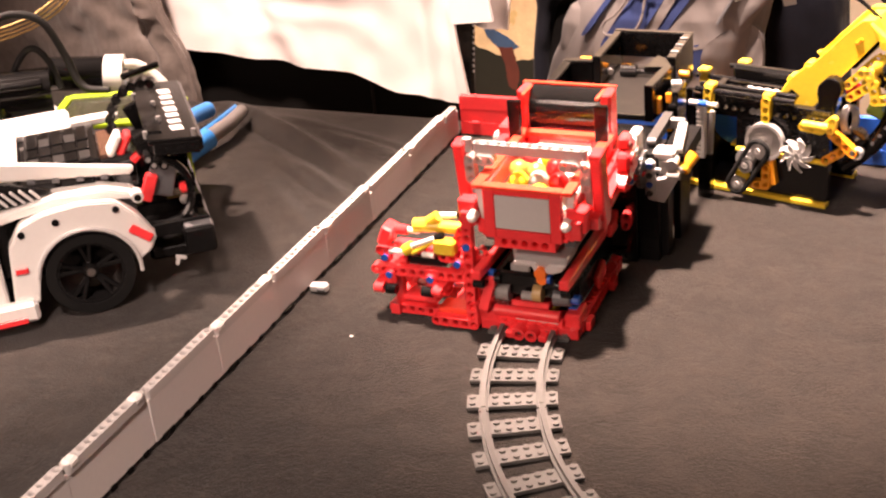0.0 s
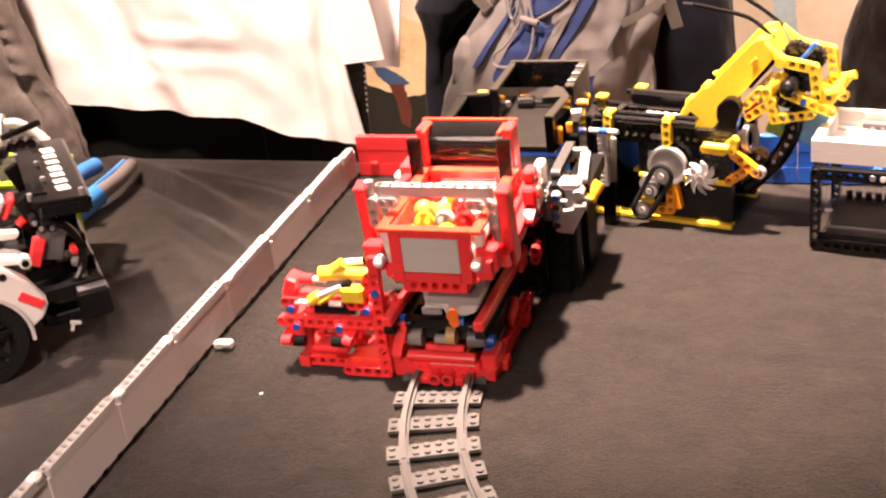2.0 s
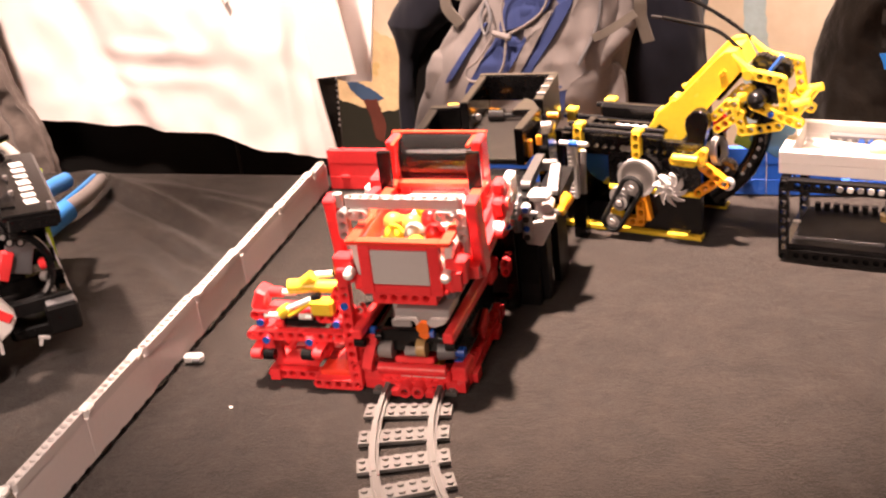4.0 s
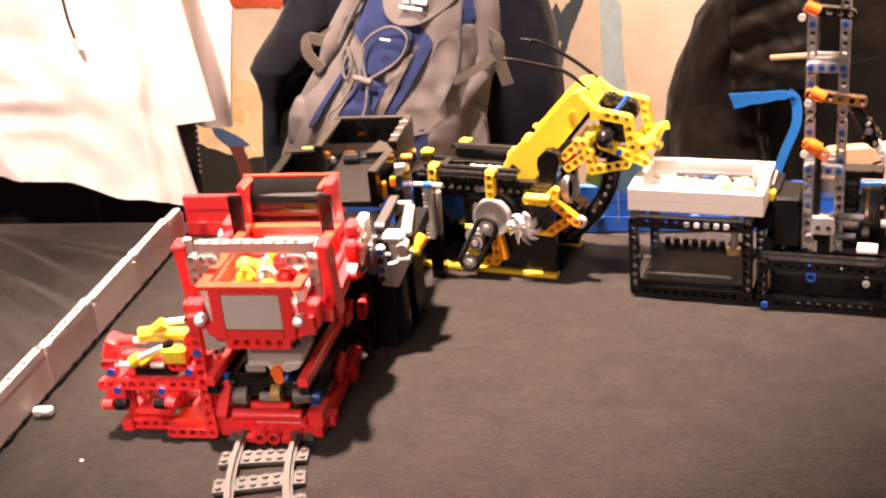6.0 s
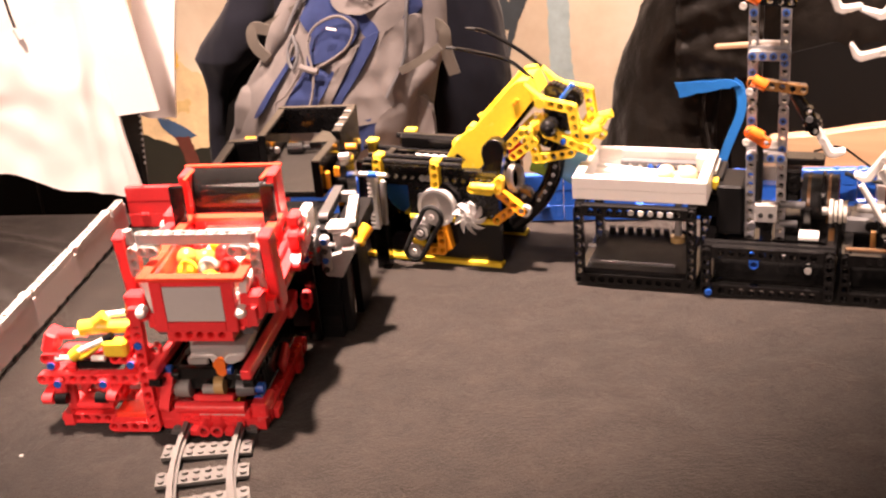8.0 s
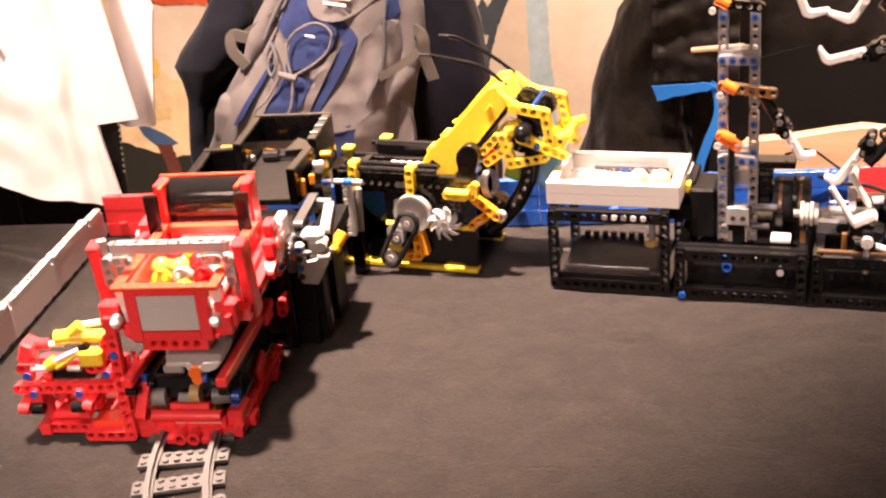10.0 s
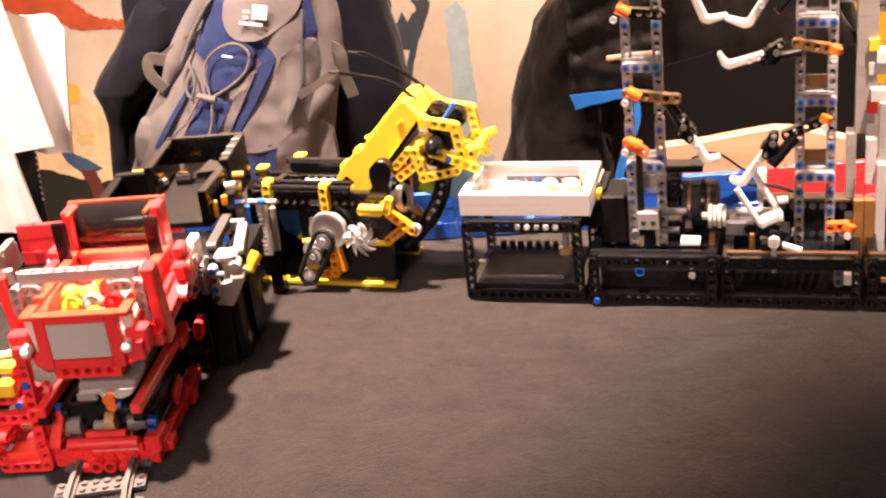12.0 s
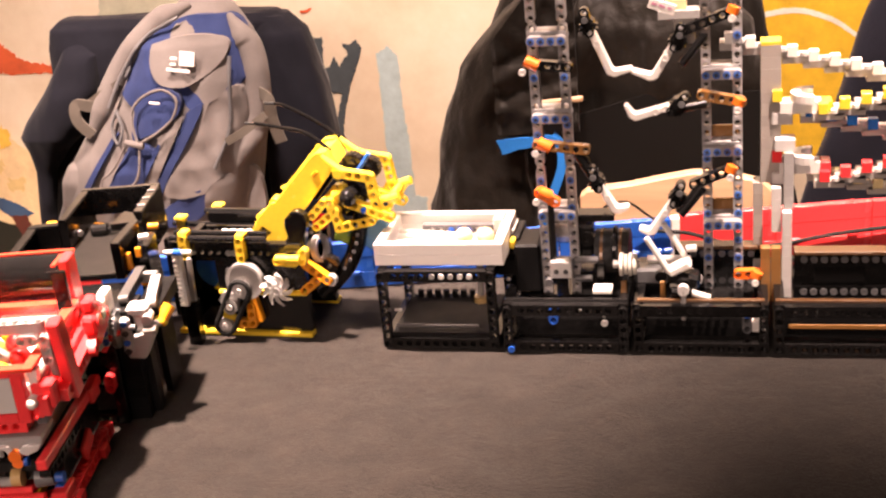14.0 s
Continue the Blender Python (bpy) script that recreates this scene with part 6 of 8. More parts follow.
def link_arm(par, a, b, mat, orange_end):
    beam2(par, a, b, Y, mat, "link")
    d = Vector(b) - Vector(a)
    e = Vector(a) if orange_end == 0 else Vector(b)
    rod(par, "orange_joint", e + Vector((0.0, -0.006, 0.004)), e + Vector((0.010 if orange_end == 0 else -0.002, -0.006, -0.001)), 0.0048, ORANGE)
    pin(par, e + Vector((-0.002, -0.0115, -0.004)), Y, WHITE)


def claw_bm(d1, d2, w):
    """A bent flat bar: a tapering shank, a rounded elbow and a short upturned claw."""
    u, v = d1.normalized(), d2.normalized()
    nu, nv = Vector((-u.z, 0, u.x)), Vector((-v.z, 0, v.x))
    if nu.dot(v) < 0:
        nu, nv = -nu, -nv
    e, t = d1, d1 + d2
    pts = [nu * w * 0.40, e + nu * w * 0.42 - u * w * 0.5, e + nv * w * 0.38 + v * w * 0.5, t + nv * w * 0.22, t - nv * w * 0.26, e - nv * w * 0.5 + v * w * 0.25, e - nu * w * 0.5 - u * w * 0.1, e - nu * w * 0.5 - u * w * 0.6, -nu * w * 0.40]
    bm = poly_bm([(p.x, p.z) for p in pts], 0.0090, 0.0010)
    bmesh.ops.rotate(bm, verts=bm.verts, cent=(0, 0, 0), matrix=Matrix.Rotation(radians(90), 3, "X"))
    bmesh.ops.translate(bm, verts=bm.verts, vec=(0, 0.0045, 0))
    return bm


def hook(name, a, elbow, tip, side, label):
    """White claw on a black pivot."""
    h = thing(name, pose(*a), label, "hook", "lift hooks")
    a, e, t = Vector(a), Vector(elbow), Vector(tip)
    part("claw", claw_bm(e - a, t - e, 0.0066), WHITE, h)
    u = (e - a).normalized()
    for k in (0.003, 0.011):
        pin(h, u * k + Vector((0, -0.0050, 0)), Y, WHITE)
    blk(h, "pivot", -u * 0.006, (0.009, 0.014, 0.010), BLACK, (0, 35, 0), 0.002)
    rod(h, "pivot_axle", -u * 0.010 + Vector((0, -0.008, 0)), -u * 0.010 + Vector((0, 0.012, 0)), 0.0026, DGREY)
    beam2(h, -u * 0.012 + Vector((0, -0.003, 0.004)), -u * 0.002 + Vector((0, -0.003, -0.003)), Y, BLACK, "pivot_link")
    gear(h, -u * 0.006 + Vector((0, 0.004, -0.004)), Y, 12, 0.0075, 0.006, BLACK)
    return h


la, lb = lad_a, lad_b
link_arm(la, (-0.004, -0.012, 0.2105), (0.030, -0.012, 0.2065), BLACK, 0)
link_arm(la, (0.002, -0.012, 0.1425), (0.038, -0.012, 0.1380), BROWN, 0)
link_arm(la, (0.000, -0.012, 0.1005), (0.012, -0.012, 0.0930), ORANGE, 0)
link_arm(la, (-0.002, -0.012, 0.2745), (0.030, -0.012, 0.2720), BLACK, 0)
part("push_rod", cyl_me(0.0030, 0.072, 10), BLACK, la, place((0.008, -0.013, 0.055), X, (0.012, 0, 0.07)))
rod(la, "rod_foot", (0.003, -0.016, 0.020), (0.003, -0.010, 0.020), 0.0034, DGREY)
rod(la, "swing_rod", (0.030, -0.010, 0.139), (0.046, -0.012, 0.112), 0.0050, BLACK)
link_arm(lb, (-0.018, -0.020, 0.2290), (0.0225, -0.020, 0.2440), BLACK, 1)
link_arm(lb, (-0.002, -0.016, 0.1760), (0.0265, -0.016, 0.1700), BROWN, 1)
link_arm(lb, (-0.012, -0.020, 0.1020), (0.0205, -0.020, 0.1155), BLACK, 1)
link_arm(lb, (0.0250, -0.020, 0.0225), (0.0400, -0.020, 0.0230), ORANGE, 1)
rod(lb, "swing_rod", (-0.004, -0.020, 0.100), (-0.022, -0.030, 0.080), 0.0048, BLACK)
rod(lb, "swing_rod", (0.0, -0.020, 0.170), (-0.028, -0.030, 0.168), 0.0034, BLACK)
rod(lb, "swing_rod", (0.0, -0.020, 0.225), (-0.018, -0.030, 0.205), 0.0034, BLACK)
blk(lb, "clear_tab", (0.012, 0.010, 0.1375), (0.026, 0.003, 0.010), BROWN)
blk(lb, "clear_tab", (0.012, 0.010, 0.0735), (0.026, 0.003, 0.010), BROWN)
HOOKLABEL = "white plastic claw hook swinging from the lift ladder"
hook("lift_hook", (0.0985, 1.022, 0.268), (0.1130, 1.022, 0.2335), (0.1290, 1.022, 0.2370), 1, HOOKLABEL)
hook("lift_hook", (0.1600, 1.030, 0.252), (0.1445, 1.030, 0.2270), (0.1270, 1.030, 0.2330), -1, HOOKLABEL)
hook("lift_hook", (0.1560, 1.030, 0.203), (0.1280, 1.030, 0.1950), (0.1220, 1.030, 0.2060), -1, HOOKLABEL)
hook("lift_hook", (0.1000, 1.020, 0.1415), (0.1120, 1.020, 0.1200), (0.1225, 1.020, 0.1235), 1, HOOKLABEL)
hook("lift_hook", (0.1574, 1.020, 0.1274), (0.1395, 1.020, 0.1005), (0.1300, 1.020, 0.1045), -1, HOOKLABEL)
fk = thing("lift_fork", pose(0.165, 1.016, 0.0630), "white twin-pronged ball fork on a black pivot over the deck", "fork", "lift hooks")
blk(fk, "pivot", (0.0, 0.004, -0.003), (0.026, 0.018, 0.013), BLACK, (0, 16, 0), 0.003)
blk(fk, "pivot_stem", (0.0, 0.006, -0.021), (0.010, 0.012, 0.030), BLACK, (0, 0, 0), 0.002)
for da, db in (((-0.0285, -0.006, 0.0350), (-0.0115, -0.006, 0.0060)), ((-0.0150, 0.006, 0.0420), (0.0020, 0.006, 0.0130))):
    rod(fk, "prong", da, db, 0.0025, WHITE, 12)
    rod(fk, "prong_tip", Vector(da) + Vector((-0.0008, 0, 0.0014)), da, 0.0024, WHITE, 12)
blk(fk, "prong_joint", (-0.0035, 0.000, 0.0085), (0.020, 0.014, 0.0070), WHITE, (0, -28, 0), 0.0016)
rod(fk, "side_cap", (0.002, 0.004, 0.022), (0.010, 0.004, 0.023), 0.0030, WHITE)
rod(fk, "crank_eye", (-0.0005, -0.014, -0.0075), (-0.0005, -0.008, -0.0075), 0.0046, PALE)
rod(fk, "crank_post", (-0.0005, -0.012, -0.0080), (-0.0005, -0.011, -0.0340), 0.0022, GUNMETAL)

lab = thing("chute_end", pose(0.1640, 1.052, 0.2680), "grey plate chute end with a small printed white label", "ball chute")
brick(lab, 4, 2, (0.0, 0.0, 0.0), LGREY, 0.0064, 0, False)
brick(lab, 2, 2, (0.004, 0.002, -0.020), WARMGREY, 0.0200, 0, False)
brick(lab, 2, 1, (-0.002, 0.0, 0.0064), CREAM, 0.0096, 0, False)
tag = part("label_plate", box_me(0.0210, 0.0030, 0.0082, 0.0003), WHITE, lab, pose(-0.0120, -0.016, 0.0125, 0, 20, 0))
for k, w in enumerate((0.004, 0.005, 0.0035)):
    part("print_bar", box_me(w, 0.0004, 0.0022, 0), PRINT, tag, pose(-0.006 + 0.006 * k, -0.0016, 0.0004))

# ---- motor and gears on the deck ----
CREAMWHITE = plastic("cream_white_plastic", (0.66, 0.63, 0.56), 0.35, 0.05)
mo = thing("deck_motor", pose(0.085, 1.055, 0.0468), "black motor with grey axle parts on the deck", "motor")
rod(mo, "motor_can", (0.004, 0.010, 0.014), (0.033, 0.010, 0.014), 0.0225, MATTBLACK, 28)
for xx, rr in ((0.010, 0.0232), (0.026, 0.0236)):
    ring(mo, "brown_band", (xx, 0.010, 0.014), X, rr, 0.0215, 0.0026, DBROWN, 28)
for k in range(4):
    ring(mo, "spool_rib", (0.0290 + 0.0036 * k, -0.030, 0.0225), X, 0.0098 - 0.0012 * (k % 2), 0.0030, 0.0026, CREAMWHITE, 24)
rod(mo, "spool_axle", (0.022, -0.030, 0.0225), (0.044, -0.030, 0.0225), 0.0032, GUNMETAL)
blk(mo, "spool_post", (0.0355, -0.026, 0.0070), (0.006, 0.008, 0.0240), BLACK)
blk(mo, "lift_block", (-0.0220, -0.025, 0.0165), (0.0176, 0.0078, 0.0150), LGREY, (0, 0, 0), 0.0006)
for k in (-1, 1):
    # dark discs paint the block's two bores as shaded
    rod(mo, "block_bore", (-0.0220 + 0.004 * k, -0.0291, 0.0150), (-0.0220 + 0.004 * k, -0.0287, 0.0150), 0.0022, HOLE)
blk(mo, "lift_stem", (-0.0220, -0.021, 0.0000), (0.0100, 0.0060, 0.0200), BLACK)
part("lift_guide", box_me(0.0170, 0.0020, 0.0360, 0.0004), CLEAR, mo, pose(-0.0220, -0.004, 0.0500), "scratched clear guide plate")
blk(mo, "guide_plate", (-0.0220, 0.000, 0.0600), (0.0180, 0.0030, 0.0080), PALE, (0, 0, 0), 0.0006)
blk(mo, "guide_plate", (-0.0220, 0.002, 0.0400), (0.0180, 0.0030, 0.0120), GUNMETAL, (0, 0, 0), 0.0006)
for zz, x1 in ((0.0195, 0.008), (0.0025, 0.002)):
    rod(mo, "dark_peg", (-0.012, -0.014, zz), (x1, -0.014, zz), 0.0030, DGREY)
blk(mo, "dark_post", (0.010, -0.016, 0.006), (0.007, 0.008, 0.026), BLACK, (0, 0, 0), 0.001)
gear(mo, (-0.002, 0.000, 0.0330), Y, 12, 0.0070, 0.006, BLACK)
for xx in (0.030, 0.062, 0.080, 0.087):
    blk(mo, "brown_stub", (xx, -0.030, -0.0050), (0.0045, 0.004, 0.0240), BROWN)
rod(mo, "can_ring", (0.020, 0.004, 0.022), (0.023, 0.004, 0.022), 0.0194, BLACK, 28)
blk(mo, "bracket", (-0.006, 0.010, 0.030), (0.018, 0.020, 0.028), BLACK, (0, 0, 0), 0.002)
blk(mo, "top_plate", (0.004, 0.012, 0.050), (0.034, 0.018, 0.006), BLACK, (0, 0, 0), 0.001)
rod(mo, "axle", (0.048, 0, 0.014), (0.084, 0, 0.014), 0.0032, PALE)
blk(mo, "grey_case", (0.052, -0.004, 0.003), (0.028, 0.018, 0.014), DGREY, (0, 0, 0), 0.002)
blk(mo, "pale_case", (0.0785, -0.033, 0.0112), (0.0200, 0.018, 0.0125), CREAMWHITE, (0, 0, 0), 0.002)
blk(mo, "case_base", (0.0785, -0.031, -0.0050), (0.0180, 0.014, 0.0200), BLACK)
rod(mo, "bush", (0.060, -0.020, 0.006), (0.060, -0.014, 0.006), 0.0050, BLACK)
rod(mo, "pale_bush", (0.090, -0.028, 0.007), (0.090, -0.022, 0.007), 0.0044, PALE)
rod(mo, "black_arm", (0.070, -0.044, 0.0045), (0.086, -0.044, 0.0036), 0.0040, BLACK)
rod(mo, "white_shaft", (0.0855, -0.044, 0.0036), (0.1005, -0.044, -0.0015), 0.0028, WHITE)
blk(mo, "white_tile", (0.0128, -0.034, 0.0020), (0.0155, 0.014, 0.0032), WHITE)
blk(mo, "dark_base", (0.036, 0.004, -0.006), (0.090, 0.030, 0.026), BLACK)
blk(mo, "tile_base", (0.0128, -0.034, -0.0095), (0.0155, 0.014, 0.0190), BLACK)
blk(mo, "dark_side", (-0.052, 0.002, 0.013), (0.022, 0.040, 0.044), MATTBLACK, (0, 0, 0), 0.002)
for a in ((-0.074, 0.012, 0.030), (-0.066, 0.012, 0.010)):
    blk(mo, "dark_side", a, (0.030, 0.040, 0.016), MATTBLACK, (0, 0, 0), 0.001)
cord(mo, "cable", bend((0.012, 0.014, 0.056), (0.032, 0.0, 0.066), (0.050, -0.014, 0.060), (0.062, -0.016, 0.052)), 0.0010, RUBBER)

# ---- grey towers and ramps of bricks ----
def arc_bm(r1, r0, h, a0, a1, seg=14):
    bm = bmesh.new()
    rows = []
    for k in range(seg + 1):
        w = radians(a0 + (a1 - a0) * k / seg)
        rows.append([bm.verts.new((r * math.cos(w), r * math.sin(w), z)) for r, z in ((r1, -h / 2), (r1, h / 2), (r0, h / 2), (r0, -h / 2))])
    for a, b in zip(rows, rows[1:]):
        for i in range(4):
            bm.faces.new((a[i], a[(i + 1) % 4], b[(i + 1) % 4], b[i]))
    bm.faces.new(rows[0])
    bm.faces.new(rows[-1])
    return bm


tg = thing("ramp_tower", pose(0.2340, 1.078, 0.0455), "grey brick tower holding the ball ramps", "ramp tower", "ramp towers")
for k in range(-2, 20):
    if k < 8:
        brick(tg, 1, 2, (-0.0100, 0.0, 0.0096 * k), WARMGREY, 0.0096, 0, False)
    else:
        brick(tg, 2, 2, (0.0, 0.0, 0.0096 * k), WARMGREY, 0.0096, 0, False)
brick(tg, 2, 2, (0.0, 0.0, 0.192), YELLOW, 0.0032, 0, False, "plate")
tg2 = thing("ramp_tower", pose(0.2385, 1.055, 0.0468), "pale grey stepped brick tower beside the ramps", "ramp tower", "ramp towers")
for k in range(-2, 6):
    brick(tg2, 1, 1, (0.0082, -0.004, 0.0096 * k), PALE, 0.0096, 0, False)
for k in range(4, 8):
    brick(tg2, 1, 1, (0.0, 0.0042, 0.0096 * k - 0.001), PALE, 0.0096, 0, False)
for k in range(6, 11):
    brick(tg2, 1, 1, (0.0095, 0.0045, 0.0096 * k), LGREY, 0.0096, 0, False)
brick(tg2, 2, 2, (0.0065, 0.013, 0.1056), PALE, 0.0096, 0, False)
br = thing("brown_support", pose(0.2338, 1.044, 0.0475), "pair of brown brick uprights under the ramps", "support")
for k in range(-2, 3):
    for dx in (-0.0042, 0.0042):
        brick(br, 1, 1, (dx, 0, 0.0096 * k), BROWN, 0.0096, 0, False)


STEPGREY = plastic("step_grey_plastic", (0.38, 0.355, 0.33), 0.34, 0.08)


def ramp(x0, z0, x1, z1, y, mat, label, mate=WHITE, start=0):
    """A stepped grey strip with coloured cubes and round studs standing along it."""
    r = thing("ball_ramp", pose(x0, y, z0), label, "ball ramp", "ball ramps")
    n = int((x1 - x0) / 0.0162)
    for k in range(n):
        dx, dz = k * 0.0162, (z1 - z0) * k / n
        brick(r, 3, 2, (dx + 0.008, 0.004, dz - 0.0100), STEPGREY, 0.0064, 0, False, "step")
        brick(r, 1, 1, (dx + 0.004, -0.004, dz - 0.0036), mat, 0.0088, 0, False, "cube")
        rod(r, "round_stud", (dx + 0.0125, -0.004, dz - 0.0036), (dx + 0.0125, -0.004, dz - 0.0006), 0.0030, mate)
    return r


ramp(0.198, 0.2430, 0.46, 0.176, 1.080, WHITE, "white-studded stepped ball ramp sloping down", PALE)
ramp(0.270, 0.1870, 0.46, 0.228, 1.066, YELLOW, "yellow-studded stepped ball ramp climbing", WHITE)
ramp(0.262, 0.1760, 0.46, 0.128, 1.094, MIDBLUE, "blue-studded stepped ball ramp sloping down", PALE)
ramp(0.272, 0.1300, 0.46, 0.170, 1.066, RED, "red-studded stepped ball ramp climbing", WHITE)
ramp(0.268, 0.1240, 0.46, 0.078, 1.098, CREAM, "pale yellow-studded stepped ball ramp sloping down", PALE)
for x, z, mat in ((0.2510, 0.1880, WHITE), (0.2510, 0.1370, WHITE)):
    cu = thing("ramp_turn", pose(x, 1.074, z), "white curved turning piece joining the ramps", "ramp turn", "ramp turns")
    brick(cu, 4, 2, (0.006, 0, -0.006), mat, 0.0096, 0, False)
    part("curve", cached(("curve",), lambda: arc_bm(0.0160, 0.0078, 0.0064, 80, 280)), WHITE, cu, pose(0.014, 0.0, 0.0068))
    brick(cu, 1, 1, (-0.012, -0.003, 0.0036), YELLOW if z > 0.15 else RED, 0.0096, 0, False)
    brick(cu, 1, 2, (0.026, -0.002, -0.0055), YELLOW if z > 0.15 else RED, 0.0096, 0, False)
    brick(cu, 2, 2, (-0.008, 0.002, -0.0155), PALE, 0.0096, 0, False)
cord(thing("power_cable", pose(0, 0, 0), "thin black cable drooping along the red barrier", "cable"), "cord", bend((0.120, 1.165, 0.046), (0.137, 1.172, 0.0375), (0.163, 1.1765, 0.033), (0.189, 1.181, 0.0228), (0.220, 1.1864, 0.015), (0.2504, 1.1919, 0.0153), (0.291, 1.199, 0.0209), (0.336, 1.207, 0.024), (0.46, 1.230, 0.030)), 0.0019, RUBBER)

# ---- the white racing car model ----
CAR = pose(-0.646, 0.611, 0, 0, 0, 50)
ca = thing("model_race_car", CAR, "white brick-built racing car with black wheels and open rear", "model car")


TYRE = plastic("glossy_rubber", (0.0050, 0.0050, 0.0050), 0.38, 0.25, 0.0, 0.35)


def wheel(x, y, s):
    t = part("tyre", finish(tube_bm(0.0360, 0.0278, 0.030, 40), "tyre", True), TYRE, ca, place((x, y, 0.0362), X, Y))
    rm = part("rim", finish(tube_bm(0.0279, 0.0252, 0.027, 40), "rim", True), BLACK, ca, place((x, y, 0.0362), X, Y))
    for k in range(5):
        w = math.radians(72 * k + 20)
        for o in (-0.16, 0.16):
            a = Vector((0.005 * math.cos(w), s * -0.006, 0.005 * math.sin(w)))
            b = Vector((0.0262 * math.cos(w + o), s * -0.011, 0.0262 * math.sin(w + o)))
            d = b - a
            part("spoke", box_me(round(d.length, 4), 0.0036, 0.0034, 0.0006), BLACK, rm, rm.matrix_basis.inverted() @ pose(x, y, 0.0362) @ place((a + b) / 2, d, Y))
    part("hub_cap", cyl_me(0.0036, 0.004, 14), STEEL, rm, rm.matrix_basis.inverted() @ pose(x, y - s * 0.010, 0.0362, 90, 0, 0))
    part("hub", cyl_me(0.0065, 0.010, 16), BLACK, rm, rm.matrix_basis.inverted() @ pose(x, y - s * 0.004, 0.0362, 90, 0, 0))


SMOKEBROWN = glass_mat("smoked_brown_plastic", (0.10, 0.055, 0.038), 0.10, 0.92)
wheel(0.006, 0.012, 1)
wheel(0.006, 0.175, -1)
wheel(-0.235, 0.012, 1)
wheel(-0.235, 0.175, -1)


def shell_bm(outline, y0, y1, lean=0.0):
    bm = bmesh.new()
    a = [bm.verts.new((x, y0 + lean * z, z)) for x, z in outline]
    b = [bm.verts.new((x, y1 + lean * z, z)) for x, z in outline]
    n = len(outline)
    for i in range(n):
        bm.faces.new((a[i], a[(i + 1) % n], b[(i + 1) % n], b[i]))
    bm.faces.new(a)
    bm.faces.new(b[::-1])
    bmesh.ops.bevel(bm, geom=bm.edges[:], offset=0.0015, segments=2, affect="EDGES")
    return bm


arch = [(0.006 + 0.041 * math.cos(math.radians(a)), 0.037 + 0.041 * math.sin(math.radians(a))) for a in range(-8, 176, 12)]
fend = [(0.058, 0.047)] + [(x, z) for x, z in arch[1:-1]] + [(-0.038, 0.020), (-0.058, 0.020), (-0.052, 0.072), (-0.040, 0.090), (-0.020, 0.097), (0.010, 0.0995), (0.036, 0.096), (0.052, 0.080), (0.064, 0.058)]
part("rear_fender", finish(shell_bm(fend, -0.004, 0.010), "rear_fender", True), WHITE, ca, None, "white arched rear fender")
part("fender_edge", finish(sweep_bm([(x, -0.0055, z) for x, z in arch], 0.0018, 6), "fender_edge", True), PALE, ca)
blk(ca, "red_flash", (0.052, -0.0048, 0.064), (0.020, 0.002, 0.0075), RED, (0, 40, 0), 0.001)
blk(ca, "red_flash", (-0.046, -0.0048, 0.052), (0.010, 0.002, 0.0050), RED, (0, 0, 0), 0.001)
part("upper_fender", finish(shell_bm([(-0.055, 0.098), (-0.010, 0.106), (0.030, 0.104), (0.053, 0.096), (0.056, 0.090), (0.030, 0.097), (-0.010, 0.099), (-0.055, 0.090)], 0.004, 0.026), "upper_fender", True), WHITE, ca)
rod(ca, "beam_end", (0.055, 0.000, 0.0935), (0.055, 0.010, 0.0935), 0.0050, WHITE)
pin(ca, (0.055, -0.0005, 0.0935), Y, BLACK)
for x, z in ((-0.012, 0.088), (-0.040, 0.083), (0.036, 0.089)):
    pin(ca, (x, -0.0045, z), Y, BLACK)
# side sill and door
part("door_panel", finish(shell_bm([(-0.062, 0.020), (-0.250, 0.020), (-0.250, 0.085), (-0.062, 0.095)], -0.002, 0.012), "door_panel", True), WHITE, ca)
blk(ca, "sill", (-0.110, -0.006, 0.017), (0.140, 0.012, 0.018), WHITE, (0, 0, 0), 0.003)
blk(ca, "red_stripe", (-0.080, -0.013, 0.012), (0.060, 0.002, 0.005), RED)
part("side_window", finish(shell_bm([(-0.009, 0.1085), (-0.030, 0.102), (-0.200, 0.096), (-0.190, 0.124), (-0.044, 0.1215)], 0.010, 0.018), "side_window", True), SMOKE, ca)
for k in range(5):
    blk(ca, "window_slat", (-0.0225 - 0.0068 * k, 0.0088, 0.1095), (0.0022, 0.002, 0.0155 if k else 0.011), PALE, (0, -38, 0), 0.0003)
# engine deck
TILEGREY = plastic("dark_grey_tile", (0.013, 0.012, 0.0115), 0.45, 0.12, 0.0, 0.3)
part("deck_side", finish(shell_bm([(-0.075, 0.124), (0.055, 0.1062), (0.0575, 0.1125), (-0.015, 0.1285), (-0.045, 0.1350), (-0.075, 0.1370)], 0.020, 0.0275), "deck_side", True), WHITE, ca)
for k in range(4):
    blk(ca, "deck_notch", (-0.024 + 0.019 * k, 0.0235, 0.1160 - 0.0026 * k), (0.006, 0.008, 0.004), DGREY, (0, 8, 0), 0.0005)
blk(ca, "deck_side", (0.010, 0.050, 0.1085), (0.100, 0.008, 0.006), BLACK, (0, -4, 0), 0.001)
blk(ca, "engine_cover", (0.002, 0.088, 0.1135), (0.060, 0.086, 0.006), BLACK, (0, 0, 0), 0.001)
for i in range(5):
    for j in range(4):
        blk(ca, "cover_tile", (-0.021 + 0.0105 * i, 0.056 + 0.0200 * j, 0.1170 + 0.0008 * ((i * 3 + j) % 3)), (0.0092, 0.0180, 0.0024), TILEGREY if (i * 2 + j) % 4 == 0 else BLACK, (0, 0, 0), 0.0005)
